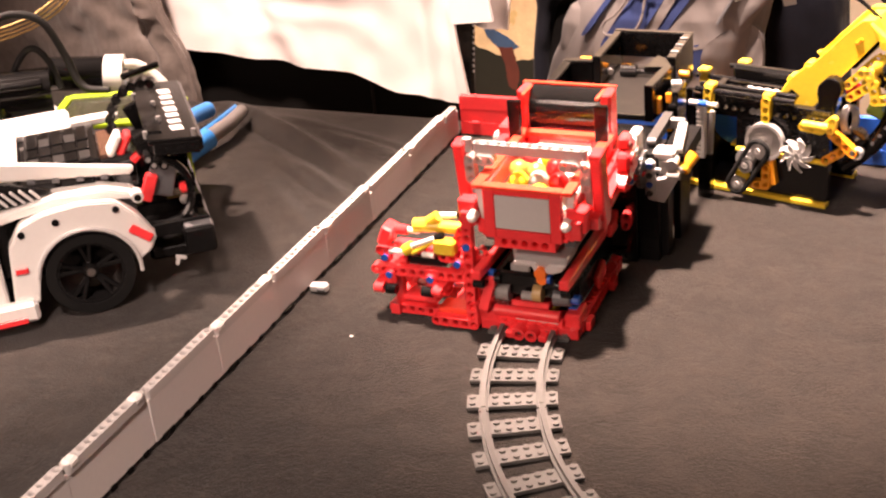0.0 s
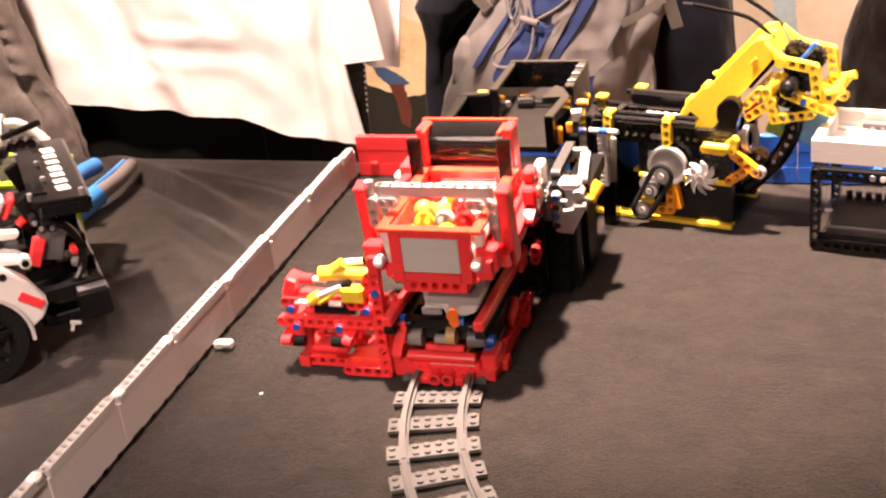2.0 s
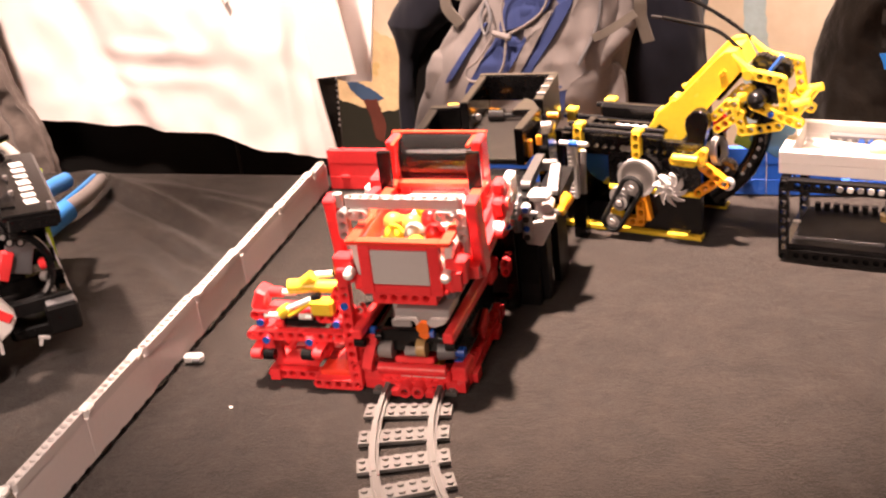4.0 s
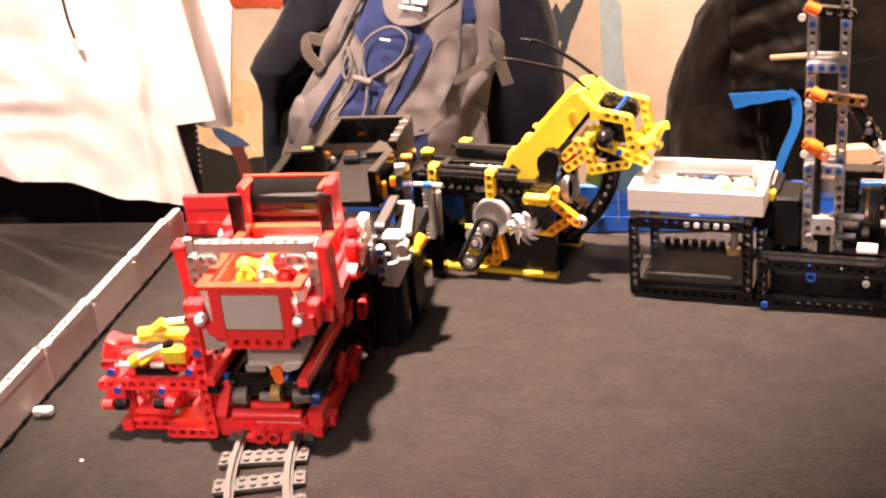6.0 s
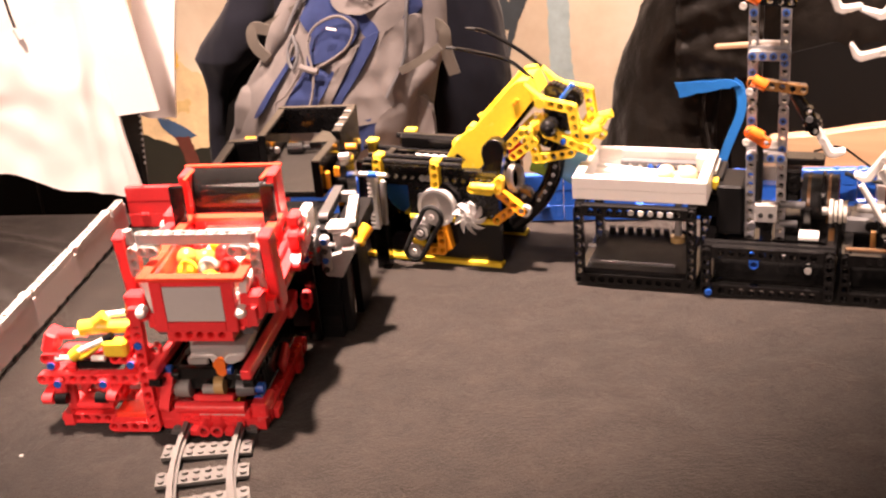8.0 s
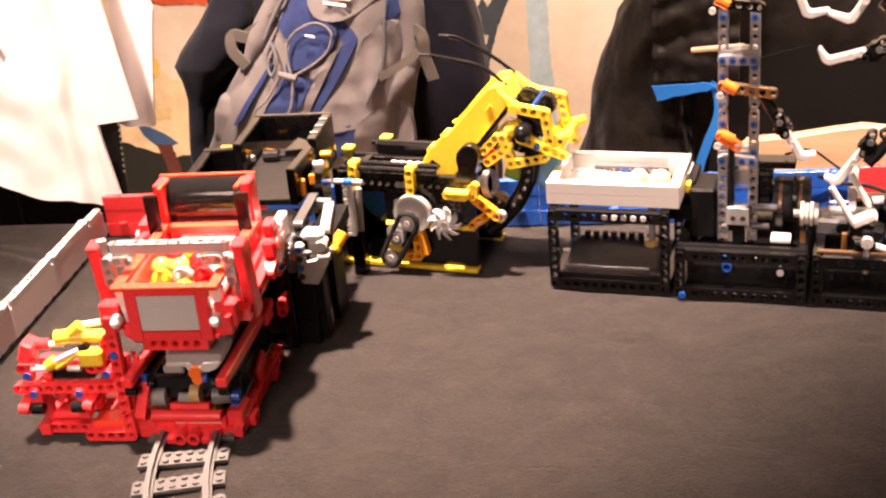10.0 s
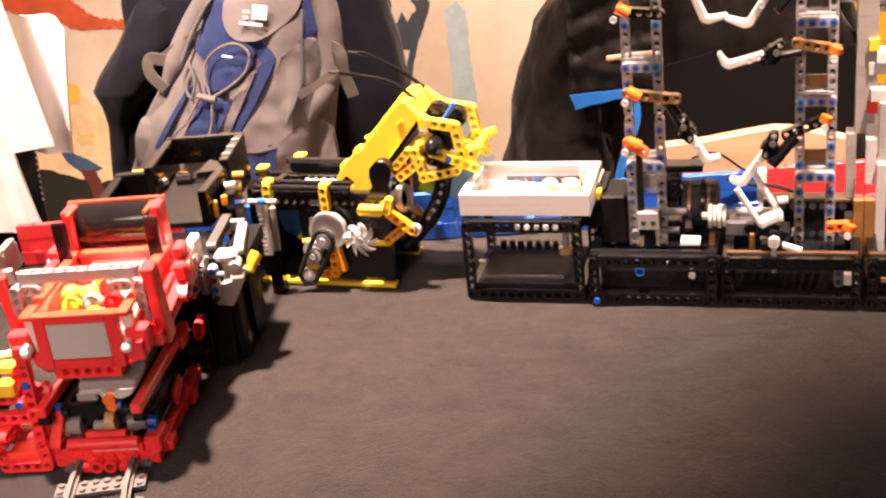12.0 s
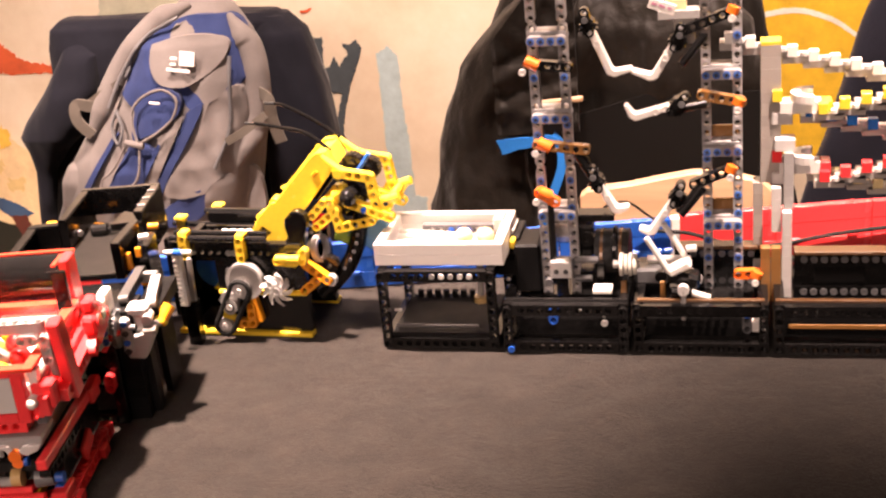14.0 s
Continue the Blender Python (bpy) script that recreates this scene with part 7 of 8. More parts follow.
blk(ca, "brown_window", (0.0400, 0.078, 0.1150), (0.0140, 0.060, 0.0040), SMOKEBROWN, (0, 0, 0), 0.0006)
blk(ca, "deck_side", (0.034, 0.140, 0.1165), (0.042, 0.012, 0.008), WHITE, (0, 0, 0), 0.002)
blk(ca, "roof_panel", (-0.082, 0.088, 0.1150), (0.096, 0.106, 0.012), WHITE, (0, 0, 0), 0.004)
blk(ca, "roof", (-0.205, 0.090, 0.150), (0.120, 0.120, 0.010), WHITE, (0, 8, 0), 0.004)
blk(ca, "rear_quarter", (-0.042, 0.158, 0.1130), (0.110, 0.046, 0.010), WHITE, (0, 0, 0), 0.004)
blk(ca, "body_core", (-0.090, 0.092, 0.070), (0.240, 0.140, 0.080), BLACK, (0, 0, 0), 0.006)
blk(ca, "white_arc", (0.046, 0.052, 0.124), (0.006, 0.020, 0.020), WHITE, (0, 34, 0), 0.002)
blk(ca, "red_arc", (0.054, 0.054, 0.122), (0.006, 0.016, 0.020), RED, (0, 34, 0), 0.002)
rod(ca, "red_pin", (0.058, 0.046, 0.108), (0.064, 0.046, 0.112), 0.0036, RED)
blk(ca, "red_bar", (0.066, 0.030, 0.088), (0.010, 0.008, 0.024), RED, (0, 24, 0), 0.001)
# rear: black frame, hoop and lamps
for yy in (0.014, 0.060, 0.110, 0.160):
    blk(ca, "rear_rib", (0.082, yy, 0.056), (0.056, 0.008, 0.012), BLACK, (0, 0, 0), 0.001)
blk(ca, "rear_bumper", (0.106, 0.090, 0.046), (0.010, 0.150, 0.018), BLACK, (0, 0, 0), 0.002)
blk(ca, "bumper_corner", (0.0985, 0.008, 0.0445), (0.026, 0.018, 0.024), BLACK, (0, 0, 0), 0.002)
blk(ca, "bumper_tile", (0.0985, 0.006, 0.0575), (0.022, 0.010, 0.002), DGREY, (0, 0, 0), 0.0005)
blk(ca, "exhaust_clip", (0.0800, 0.006, 0.0300), (0.009, 0.003, 0.003), PALE, (0, 20, 0), 0.0006)
blk(ca, "exhaust_clip", (0.0770, 0.006, 0.0270), (0.003, 0.003, 0.007), PALE, (0, 20, 0), 0.0006)
blk(ca, "under_tray", (0.078, 0.070, 0.030), (0.044, 0.100, 0.012), BLACK, (0, 0, 0), 0.003)
blk(ca, "grey_shield", (0.0775, 0.034, 0.0900), (0.022, 0.004, 0.026), DGREY, (0, 18, 0), 0.001)
for k, (xx, zz) in enumerate(((0.070, 0.112), (0.078, 0.116), (0.086, 0.113), (0.074, 0.106), (0.082, 0.104))):
    rod(ca, "engine_rib", (xx, 0.030, zz), (xx, 0.066, zz + 0.002), 0.0036, BLACK)
    rod(ca, "rib_cap", (xx, 0.029, zz), (xx, 0.031, zz), 0.0022, GUNMETAL)
blk(ca, "engine_block", (0.070, 0.085, 0.085), (0.020, 0.060, 0.050), BLACK, (0, 0, 0), 0.003)
cord(ca, "rear_hoop", bend((0.060, 0.017, 0.061), (0.070, 0.016, 0.059), (0.088, 0.016, 0.062), (0.0975, 0.018, 0.074), (0.0995, 0.020, 0.088), (0.095, 0.022, 0.102), (0.086, 0.024, 0.111), (0.076, 0.028, 0.112)), 0.0034, BLACK)
rod(ca, "tail_lamp", (0.094, 0.040, 0.078), (0.100, 0.036, 0.080), 0.0050, RED)
rod(ca, "tail_lamp", (0.092, 0.034, 0.070), (0.096, 0.030, 0.070), 0.0040, GUNMETAL)
# the wing: thin black plate with white markings on two stays
part("wing", box_me(0.043, 0.152, 0.0045, 0.0010), BLACK, ca, pose(0.0935, 0.090, 0.1300, 0, 6, 0))
part("wing_lip", box_me(0.006, 0.152, 0.0110, 0.0010), BLACK, ca, pose(0.1130, 0.090, 0.1235, 0, 6, 0))
part("wing_end", box_me(0.038, 0.004, 0.0110, 0.001), BLACK, ca, pose(0.0945, 0.0155, 0.1235, 0, 6, 0))
part("wing_plate", box_me(0.014, 0.110, 0.0016, 0.0004), BLACK, ca, pose(0.0785, 0.086, 0.1345, 0, 6, 0))
for k in range(7):
    part("marking_bar", box_me(0.0105, 0.0095 if k % 3 else 0.0125, 0.0004, 0), WHITE, ca, pose(0.0985, 0.040 + 0.0160 * k, 0.1318, 0, 6, 8))
for xx, yy in ((0.072, 0.030), (0.072, 0.130), (0.110, 0.016), (0.086, 0.100), (0.086, 0.060)):
    rod(ca, "wing_stud", (xx, yy, 0.1310), (xx, yy, 0.1370), 0.0022, GUNMETAL)
for yy in (0.050, 0.130):
    blk(ca, "wing_stay", (0.076, yy, 0.118), (0.026, 0.006, 0.026), BLACK, (0, -20, 0), 0.001)
for k in range(9):
    w = math.radians(200 - 17 * k)
    rod(ca, "chain_link", (0.074 + 0.028 * math.cos(w), 0.094 + 0.012 * math.cos(w), 0.118 + 0.030 * math.sin(w) + 0.008), (0.076 + 0.028 * math.cos(w), 0.102 + 0.012 * math.cos(w), 0.118 + 0.030 * math.sin(w) + 0.008), 0.0042, BLACK)
rod(ca, "wing_rod", (0.066, 0.166, 0.1420), (0.100, 0.182, 0.1430), 0.0030, BLACK)

# ---- pliers with blue and grey handles ----
pl = thing("pliers", pose(-0.786, 0.911, 0.0075, 0, 0, 102.5), "pliers with blue and grey soft-grip handles on the cloth", "pliers")
PGREY = plastic("grey_grip", (0.16, 0.145, 0.14), 0.5)
PBLU = plastic("blue_grip", (0.03, 0.20, 0.56), 0.45)
cord(pl, "handle", bend((-0.030, 0.006, 0.004), (0.000, 0.000, 0.008), (0.040, -0.006, 0.010), (0.088, 0.004, 0.006)), 0.0085, PGREY, 12, "grey grip with blue collar", [0.0098 - 0.0026 * (k / 24) for k in range(25)])
cord(pl, "collar", bend((-0.044, 0.008, 0.003), (-0.020, 0.004, 0.006), (0.004, -0.002, 0.009)), 0.0118, PBLU, 12)
cord(pl, "handle_edge", bend((0.000, 0.009, 0.012), (0.040, 0.002, 0.016), (0.086, 0.010, 0.011)), 0.0030, PBLU, 8)
cord(pl, "handle", bend((-0.030, 0.020, 0.004), (0.010, 0.038, 0.010), (0.046, 0.045, 0.011), (0.082, 0.042, 0.008)), 0.0092, PBLU, 12, "blue grip")
blk(pl, "jaw", (-0.072, 0.012, 0.000), (0.070, 0.016, 0.012), STEEL, (0, 0, 0), 0.003)
rod(pl, "rivet", (-0.044, 0.012, -0.006), (-0.044, 0.012, 0.010), 0.009, STEEL)

# ---- clear case with lime frame ----
kc = thing("parts_case", CAR @ pose(0.053, 0.2055, 0, 0, 0, -18), "clear parts case with a lime green frame", "case")
CW, CD, CH = 0.105, 0.078, 0.100
for s in (-1, 1):
    blk(kc, "frame_rail", (0, s * CD / 2, CH), (CW, 0.0075, 0.006), GREEN, (0, 0, 0), 0.0015)
    blk(kc, "frame_rail", (s * CW / 2, 0, CH), (0.0075, CD, 0.006), GREEN, (0, 0, 0), 0.0015)
    part("pane", box_me(CW, 0.002, CH - 0.004, 0.0003), CLEAR, kc, pose(0, s * (CD / 2 - 0.002), CH / 2))
    part("pane", box_me(0.002, CD - 0.006, CH - 0.004, 0.0003), CLEAR, kc, pose(s * (CW / 2 - 0.002), 0, CH / 2))
    blk(kc, "frame_post", (s * (CW / 2), CD / 2, CH / 2), (0.006, 0.006, CH), GREEN, (0, 0, 0), 0.001)
part("lid", box_me(CW - 0.010, CD - 0.010, 0.0016, 0.0003), CASEGLASS, kc, pose(0, 0, CH))
for k in range(9):
    blk(kc, "loose_piece", (-0.040 + 0.010 * k, 0.014 * math.sin(k * 2.1), 0.082 + 0.004 * (k % 3)), (0.012, 0.007, 0.006), (DGREY, BLACK, GUNMETAL)[k % 3], (20 * k, 15, 37 * k))
blk(kc, "fill", (0, 0, 0.040), (CW - 0.012, CD - 0.012, 0.076), DGREY, (0, 0, 0), 0.004)
blk(kc, "side_clip", (CW / 2 + 0.012, 0.0, CH - 0.008), (0.006, 0.010, 0.030), GREEN, (0, 20, 0), 0.0015)

# ---- power strip with plugs ----
ps = thing("power_strip", CAR @ pose(-0.020, 0.300, 0), "white power strip with black plugs and cables", "power strip")
blk(ps, "body", (-0.069, -0.020, 0.042), (0.190, 0.080, 0.084), WHITE, (0, 0, 0), 0.012)
rod(ps, "plug", (-0.050, -0.030, 0.112), (0.020, -0.030, 0.108), 0.0230, BLACK, 24)
rod(ps, "plug_band", (-0.038, -0.044, 0.122), (0.012, -0.044, 0.120), 0.0080, BLACK, 18)
rod(ps, "plug_foot", (-0.034, -0.050, 0.074), (-0.034, -0.044, 0.104), 0.0120, BLACK, 16)
rod(ps, "plug", (0.020, 0.010, 0.112), (0.078, 0.006, 0.104), 0.0170, BLACK, 24)
rod(ps, "plug_ring", (0.074, 0.004, 0.100), (0.092, 0.000, 0.098), 0.0235, WHITE, 26)
cord(ps, "cable", bend((-0.040, -0.030, 0.118), (-0.036, -0.022, 0.160), (-0.010, -0.018, 0.184), (0.024, -0.022, 0.176), (0.040, -0.030, 0.140), (0.050, -0.040, 0.110), (0.074, -0.050, 0.104)), 0.0038, RUBBER, 10, "black mains cable")
cord(ps, "cable", bend((-0.030, -0.030, 0.100), (-0.004, -0.022, 0.140), (0.012, -0.022, 0.150), (0.024, -0.026, 0.135), (0.030, -0.036, 0.110)), 0.0034, RUBBER, 10, "black mains cable")
cord(ps, "cable", bend((0.086, -0.004, 0.112), (0.104, -0.006, 0.112), (0.120, -0.012, 0.100), (0.128, -0.018, 0.090)), 0.0050, WHITE, 10, "white mains cable")
for k in range(4):
    cord(ps, "thin_wire", bend((-0.100, 0.0, 0.140 + 0.006 * k), (-0.040, 0.02, 0.148 + 0.004 * k), (0.020, 0.02, 0.160 + 0.004 * k), (0.060, 0.02, 0.190 + 0.005 * k), (0.070, 0.04, 0.260)), 0.0012, TAN, 6, "thin amber wire")
cord(ps, "thin_wire", bend((-0.090, -0.060, 0.085), (-0.078, -0.060, 0.150), (-0.082, -0.050, 0.260)), 0.0024, plastic("pink_wire", (0.5, 0.12, 0.14)), 6, "thin pink wire")

# ---- small loose pieces on the cloth ----
pg = thing("loose_piece", TABLE @ pose(-0.192, 0.020, 0, 0, 0, 8), "small pale grey plastic piece by the barrier", "plastic piece")
blk(pg, "bar", (0, 0, 0.0042), (0.016, 0.0076, 0.0076), PALE, (0, 0, 0), 0.0018)
# dark rod drawn where the bore's shade shows
rod(pg, "bore", (0.0, -0.0039, 0.0040), (0.006, -0.0039, 0.0040), 0.0018, DGREY)
solo("crumb", box_me(0.0027, 0.0020, 0.0010, 0.0004), WHITE, pose(-0.4203, 0.6698, 0.0008, 0, 0, 24), "tiny white crumb on the cloth", "crumb")

# ---- garments and bags behind the table ----
def lofted(rows, folds=0.010, freq=7.0, seed=0.0, seg=44, power=2.6):
    """A soft closed body from rows of (z, centre x, half width, centre y, half depth), with folds."""
    bm = bmesh.new()
    dense = []
    for a, b in zip(rows, rows[1:]):
        for k in range(6):
            t = k / 6
            dense.append([p + (q - p) * t for p, q in zip(a, b)])
    dense.append(list(rows[-1]))
    rings = []
    for z, cx, hw, cy, hd in dense:
        ring_v = []
        for k in range(seg):
            w = 2 * math.pi * k / seg
            c, s = math.cos(w), math.sin(w)
            x = math.copysign(abs(c) ** (2 / power), c) * hw
            y = math.copysign(abs(s) ** (2 / power), s) * hd
            f = folds * (noise.noise((cx + x * freq, seed + y * 3, z * freq * 0.45)) + 0.5 * noise.noise((x * freq * 2.7, seed + 7, z * freq * 1.3)))
            ring_v.append(bm.verts.new((cx + x * (1 + f / max(hw, 0.05)), cy + y + (f if s < 0 else -f), z)))
        rings.append(ring_v)
    for a, b in zip(rings, rings[1:]):
        for k in range(seg):
            bm.faces.new((a[k], a[(k + 1) % seg], b[(k + 1) % seg], b[k]))
    bm.faces.new(rings[0][::-1])
    bm.faces.new(rings[-1])
    return bm


def soft(name, rows, mat, par=None, label="", category="", **kw):
    me = finish(lofted(rows, **kw), name, True)
    if par is None:
        return solo(name, me, mat, Matrix(), label, category)
    return part(name, me, mat, par, None, label)


# chairs under the garments
def chair(x, y, label):
    c = thing("chair", pose(x, y, -0.74), label, "chair", "chairs behind the table")
    for sx in (-1, 1):
        rod(c, "leg", (sx * 0.12, -0.10, 0), (sx * 0.12, -0.10, 0.44), 0.011, STEEL)
        rod(c, "leg", (sx * 0.13, 0.17, 0), (sx * 0.12, 0.20, 0.72), 0.011, STEEL)
    blk(c, "seat", (0, 0, 0.45), (0.30, 0.30, 0.03), BENCHWOOD, (0, 0, 0), 0.008)
    blk(c, "backrest", (0, 0.20, 0.66), (0.28, 0.02, 0.12), BENCHWOOD, (0, 0, 0), 0.006)
    return c


chair(-0.66, 1.80, "wooden chair hung with a navy coat")
chair(0.06, 1.92, "wooden chair hung with a black jacket")

# navy coat on the chair back
nc = thing("navy_coat", pose(0, 0, 0), "navy wool coat hung over a chair back", "coat")
soft("coat_body", [(-0.125, -0.71, 0.222, 2.02, 0.045), (-0.10, -0.71, 0.232, 2.02, 0.058), (-0.05, -0.71, 0.222, 2.02, 0.06), (0.035, -0.713, 0.212, 2.02, 0.055), (0.066, -0.713, 0.206, 2.02, 0.045), (0.078, -0.713, 0.190, 2.02, 0.03)], NAVY, nc, seed=3.0, folds=0.020, power=5.0)
soft("sleeve", [(-0.62, -0.9840, 0.016, 1.97, 0.03), (-0.255, -0.9700, 0.016, 1.97, 0.03), (-0.165, -0.9510, 0.018, 1.965, 0.035), (-0.13, -0.9380, 0.034, 1.965, 0.045), (-0.103, -0.9280, 0.054, 1.97, 0.058), (-0.082, -0.9140, 0.056, 1.975, 0.06), (-0.032, -0.8800, 0.05, 1.985, 0.06), (0.026, -0.8600, 0.04, 2.005, 0.05), (0.058, -0.8710, 0.022, 2.02, 0.03)], NAVY, nc, seed=5.0, folds=0.010)
soft("sleeve", [(-0.62, -0.485, 0.066, 1.99, 0.06), (-0.22, -0.492, 0.066, 1.98, 0.06), (-0.117, -0.495, 0.062, 1.98, 0.06), (-0.04, -0.500, 0.053, 2.00, 0.055), (0.045, -0.515, 0.042, 2.01, 0.045), (0.072, -0.530, 0.026, 2.02, 0.03)], NAVY, nc, seed=6.0, folds=0.018)
# two black bodies stand in for the coat's own shadow
soft("coat_shade", [(-0.62, -0.72, 0.246, 2.03, 0.05), (-0.30, -0.72, 0.240, 2.03, 0.05), (-0.11, -0.72, 0.225, 2.03, 0.05), (-0.06, -0.72, 0.200, 2.03, 0.045)], SHADEBLACK, nc, "black body painting the shade under the coat", seed=7.0, folds=0.016)
soft("sleeve_shade", [(-0.62, -0.940, 0.050, 1.995, 0.045), (-0.26, -0.930, 0.050, 1.995, 0.045), (-0.13, -0.920, 0.046, 1.995, 0.045), (-0.09, -0.915, 0.036, 2.0, 0.03)], SHADEBLACK, nc, "black body painting the shade beside the lower sleeve", seed=8.0, folds=0.010)

# grey and blue backpack leaning on it
bp = thing("backpack", pose(0, 0, 0), "grey and blue hiking backpack leaning on a chair", "backpack")
BAG = [(-0.60, -0.715, 0.185, 1.86, 0.09), (-0.36, -0.718, 0.182, 1.85, 0.10), (-0.25, -0.714, 0.174, 1.85, 0.10), (-0.20, -0.705, 0.166, 1.85, 0.10), (-0.10, -0.668, 0.152, 1.85, 0.095), (-0.03, -0.636, 0.136, 1.86, 0.09), (0.025, -0.616, 0.116, 1.865, 0.085), (0.077, -0.603, 0.093, 1.87, 0.07), (0.115, -0.591, 0.054, 1.88, 0.05), (0.138, -0.588, 0.020, 1.89, 0.03)]
soft("body", BAG, GREYBAG, bp, seed=9.0, folds=0.012)


def bag_front(x, z):
    """The y of the pack's front face."""
    for a, b in zip(BAG, BAG[1:]):
        if a[0] <= z <= b[0]:
            t = (z - a[0]) / (b[0] - a[0])
            cx, hw, cy, hd = (p + (q - p) * t for p, q in zip(a[1:], b[1:]))
            e = min(abs(x - cx) / hw, 0.985)
            return cy - hd * (1 - e ** 2.6) ** (1 / 2.6)
    return 1.9


def inside(pts, x, z):
    hit = False
    for (x0, z0), (x1, z1) in zip(pts, pts[1:] + pts[:1]):
        if (z0 > z) != (z1 > z) and x < (x1 - x0) * (z - z0) / (z1 - z0) + x0:
            hit = not hit
    return hit


def bag_patch(name, pts, mat, lift=0.006, cell=0.0032, puff=0.006, seed=0.0, label=""):
    """A sewn-on panel that follows the pack's front, cut to an outline in x, z."""
    bm = bmesh.new()
    xs, zs = [p[0] for p in pts], [p[1] for p in pts]
    verts = {}

    def vert(i, j):
        if (i, j) not in verts:
            x, z = min(xs) + i * cell, min(zs) + j * cell
            f = puff * noise.noise((x * 16, seed, z * 11)) + 0.4 * puff * noise.noise((x * 40, seed, z * 30))
            verts[i, j] = bm.verts.new((x, bag_front(x, z) - lift - max(-0.5 * lift, f), z))
        return verts[i, j]

    for i in range(int((max(xs) - min(xs)) / cell)):
        for j in range(int((max(zs) - min(zs)) / cell)):
            if inside(pts, min(xs) + (i + 0.5) * cell, min(zs) + (j + 0.5) * cell):
                bm.faces.new((vert(i, j), vert(i + 1, j), vert(i + 1, j + 1), vert(i, j + 1)))
    for w in {q for e in bm.edges if e.is_boundary for q in e.verts}:
        best = None
        for (x0, z0), (x1, z1) in zip(pts, pts[1:] + pts[:1]):
            ex, ez = x1 - x0, z1 - z0
            t = max(0, min(1, ((w.co.x - x0) * ex + (w.co.z - z0) * ez) / max(ex * ex + ez * ez, 1e-9)))
            d = (w.co.x - x0 - t * ex) ** 2 + (w.co.z - z0 - t * ez) ** 2
            if best is None or d < best[0]:
                best = (d, x0 + t * ex, z0 + t * ez)
        w.co.x, w.co.z = best[1], best[2]
    r = bmesh.ops.extrude_face_region(bm, geom=bm.faces[:])
    bmesh.ops.translate(bm, verts=[w for w in r["geom"] if isinstance(w, bmesh.types.BMVert)], vec=(0, 0.012, 0))
    return part(name, finish(bm, name, True), mat, bp, None, label)


def on_bag(pts, r, mat, name, lift=0.010, label=""):
    line = bend(*[(x, 0, z) for x, z in pts], steps=10)
    n = len(line) - 1
    radii = [r * min(1.0, 0.25 + 4.0 * min(i, n - i) / n) for i in range(n + 1)] if r > 0.01 else None
    return cord(bp, name, [(q.x, bag_front(q.x, q.z) - lift, q.z) for q in line], r, mat, 16 if radii else 8, label, radii)


def soften(pts):
    """A rounded outline through the given corners."""
    line = bend(*[(x, 0, z) for x, z in pts + pts[:1]], steps=5)
    return [(q.x, q.z) for q in line[:-1]]


bag_patch("blue_hood", soften([(-0.696, 0.012), (-0.680, 0.046), (-0.657, 0.082), (-0.620, 0.108), (-0.574, 0.118), (-0.527, 0.108), (-0.508, 0.082), (-0.504, 0.048), (-0.513, 0.016), (-0.549, 0.002), (-0.585, -0.012), (-0.605, 0.010), (-0.640, 0.006), (-0.668, -0.016), (-0.684, -0.004)]), BLUEBAG, 0.004, 0.0032, 0.010, 2.0, "blue upper panel")
bag_patch("grey_lid", soften([(-0.640, 0.083), (-0.596, 0.092), (-0.556, 0.092), (-0.526, 0.079), (-0.534, 0.054), (-0.569, 0.030), (-0.598, 0.023), (-0.629, 0.030), (-0.641, 0.055)]), GREYBAG, 0.010, 0.0032, 0.008, 3.0, "grey lid panel")
bag_patch("pocket_panel", soften([(-0.667, -0.001), (-0.650, 0.017), (-0.617, 0.024), (-0.596, 0.009), (-0.601, -0.013), (-0.624, -0.034), (-0.658, -0.047), (-0.679, -0.051), (-0.677, -0.027)]), BLUEBAG, 0.013, 0.0032, 0.012, 4.0, "blue front pocket")
bag_patch("pocket_tail", soften([(-0.680, -0.053), (-0.658, -0.060), (-0.648, -0.068), (-0.633, -0.052), (-0.643, -0.075), (-0.673, -0.124), (-0.700, -0.150), (-0.740, -0.150), (-0.711, -0.100)]), BLUEBAG, 0.010, 0.0032, 0.012, 4.5, "blue lower pocket")
bag_patch("stripe", soften([(-0.719, -0.051), (-0.707, -0.045), (-0.746, -0.100), (-0.769, -0.132), (-0.783, -0.138), (-0.751, -0.093)]), BLUEBAG, 0.006, 0.0026, 0.005, 6.0, "blue stripe")
bag_patch("stripe", soften([(-0.590, -0.014), (-0.566, -0.006), (-0.590, -0.052), (-0.625, -0.103), (-0.653, -0.146), (-0.664, -0.136), (-0.627, -0.078), (-0.607, -0.047)]), BLUEBAG, 0.006, 0.0026, 0.005, 5.0, "blue stripe")
soft("side_pouch", [(-0.42, -0.800, 0.040, 1.81, 0.03), (-0.200, -0.799, 0.040, 1.81, 0.034), (-0.169, -0.800, 0.043, 1.81, 0.036), (-0.130, -0.796, 0.039, 1.81, 0.036), (-0.107, -0.790, 0.033, 1.812, 0.030), (-0.095, -0.782, 0.018, 1.815, 0.018)], GREYBAG, bp, seed=31.0, folds=0.010, freq=12.0)
bag_patch("lower_panel", soften([(-0.650, -0.165), (-0.622, -0.148), (-0.580, -0.136), (-0.592, -0.180), (-0.650, -0.190)]), BLUEBAG, 0.006, 0.0032, 0.006, 5.5, "blue lower panel")
bag_patch("grey_panel", soften([(-0.640, -0.045), (-0.606, -0.025), (-0.596, -0.022), (-0.612, -0.052), (-0.634, -0.090), (-0.660, -0.130), (-0.672, -0.125), (-0.645, -0.078)]), GREYBAG, 0.010, 0.0032, 0.012, 7.0)
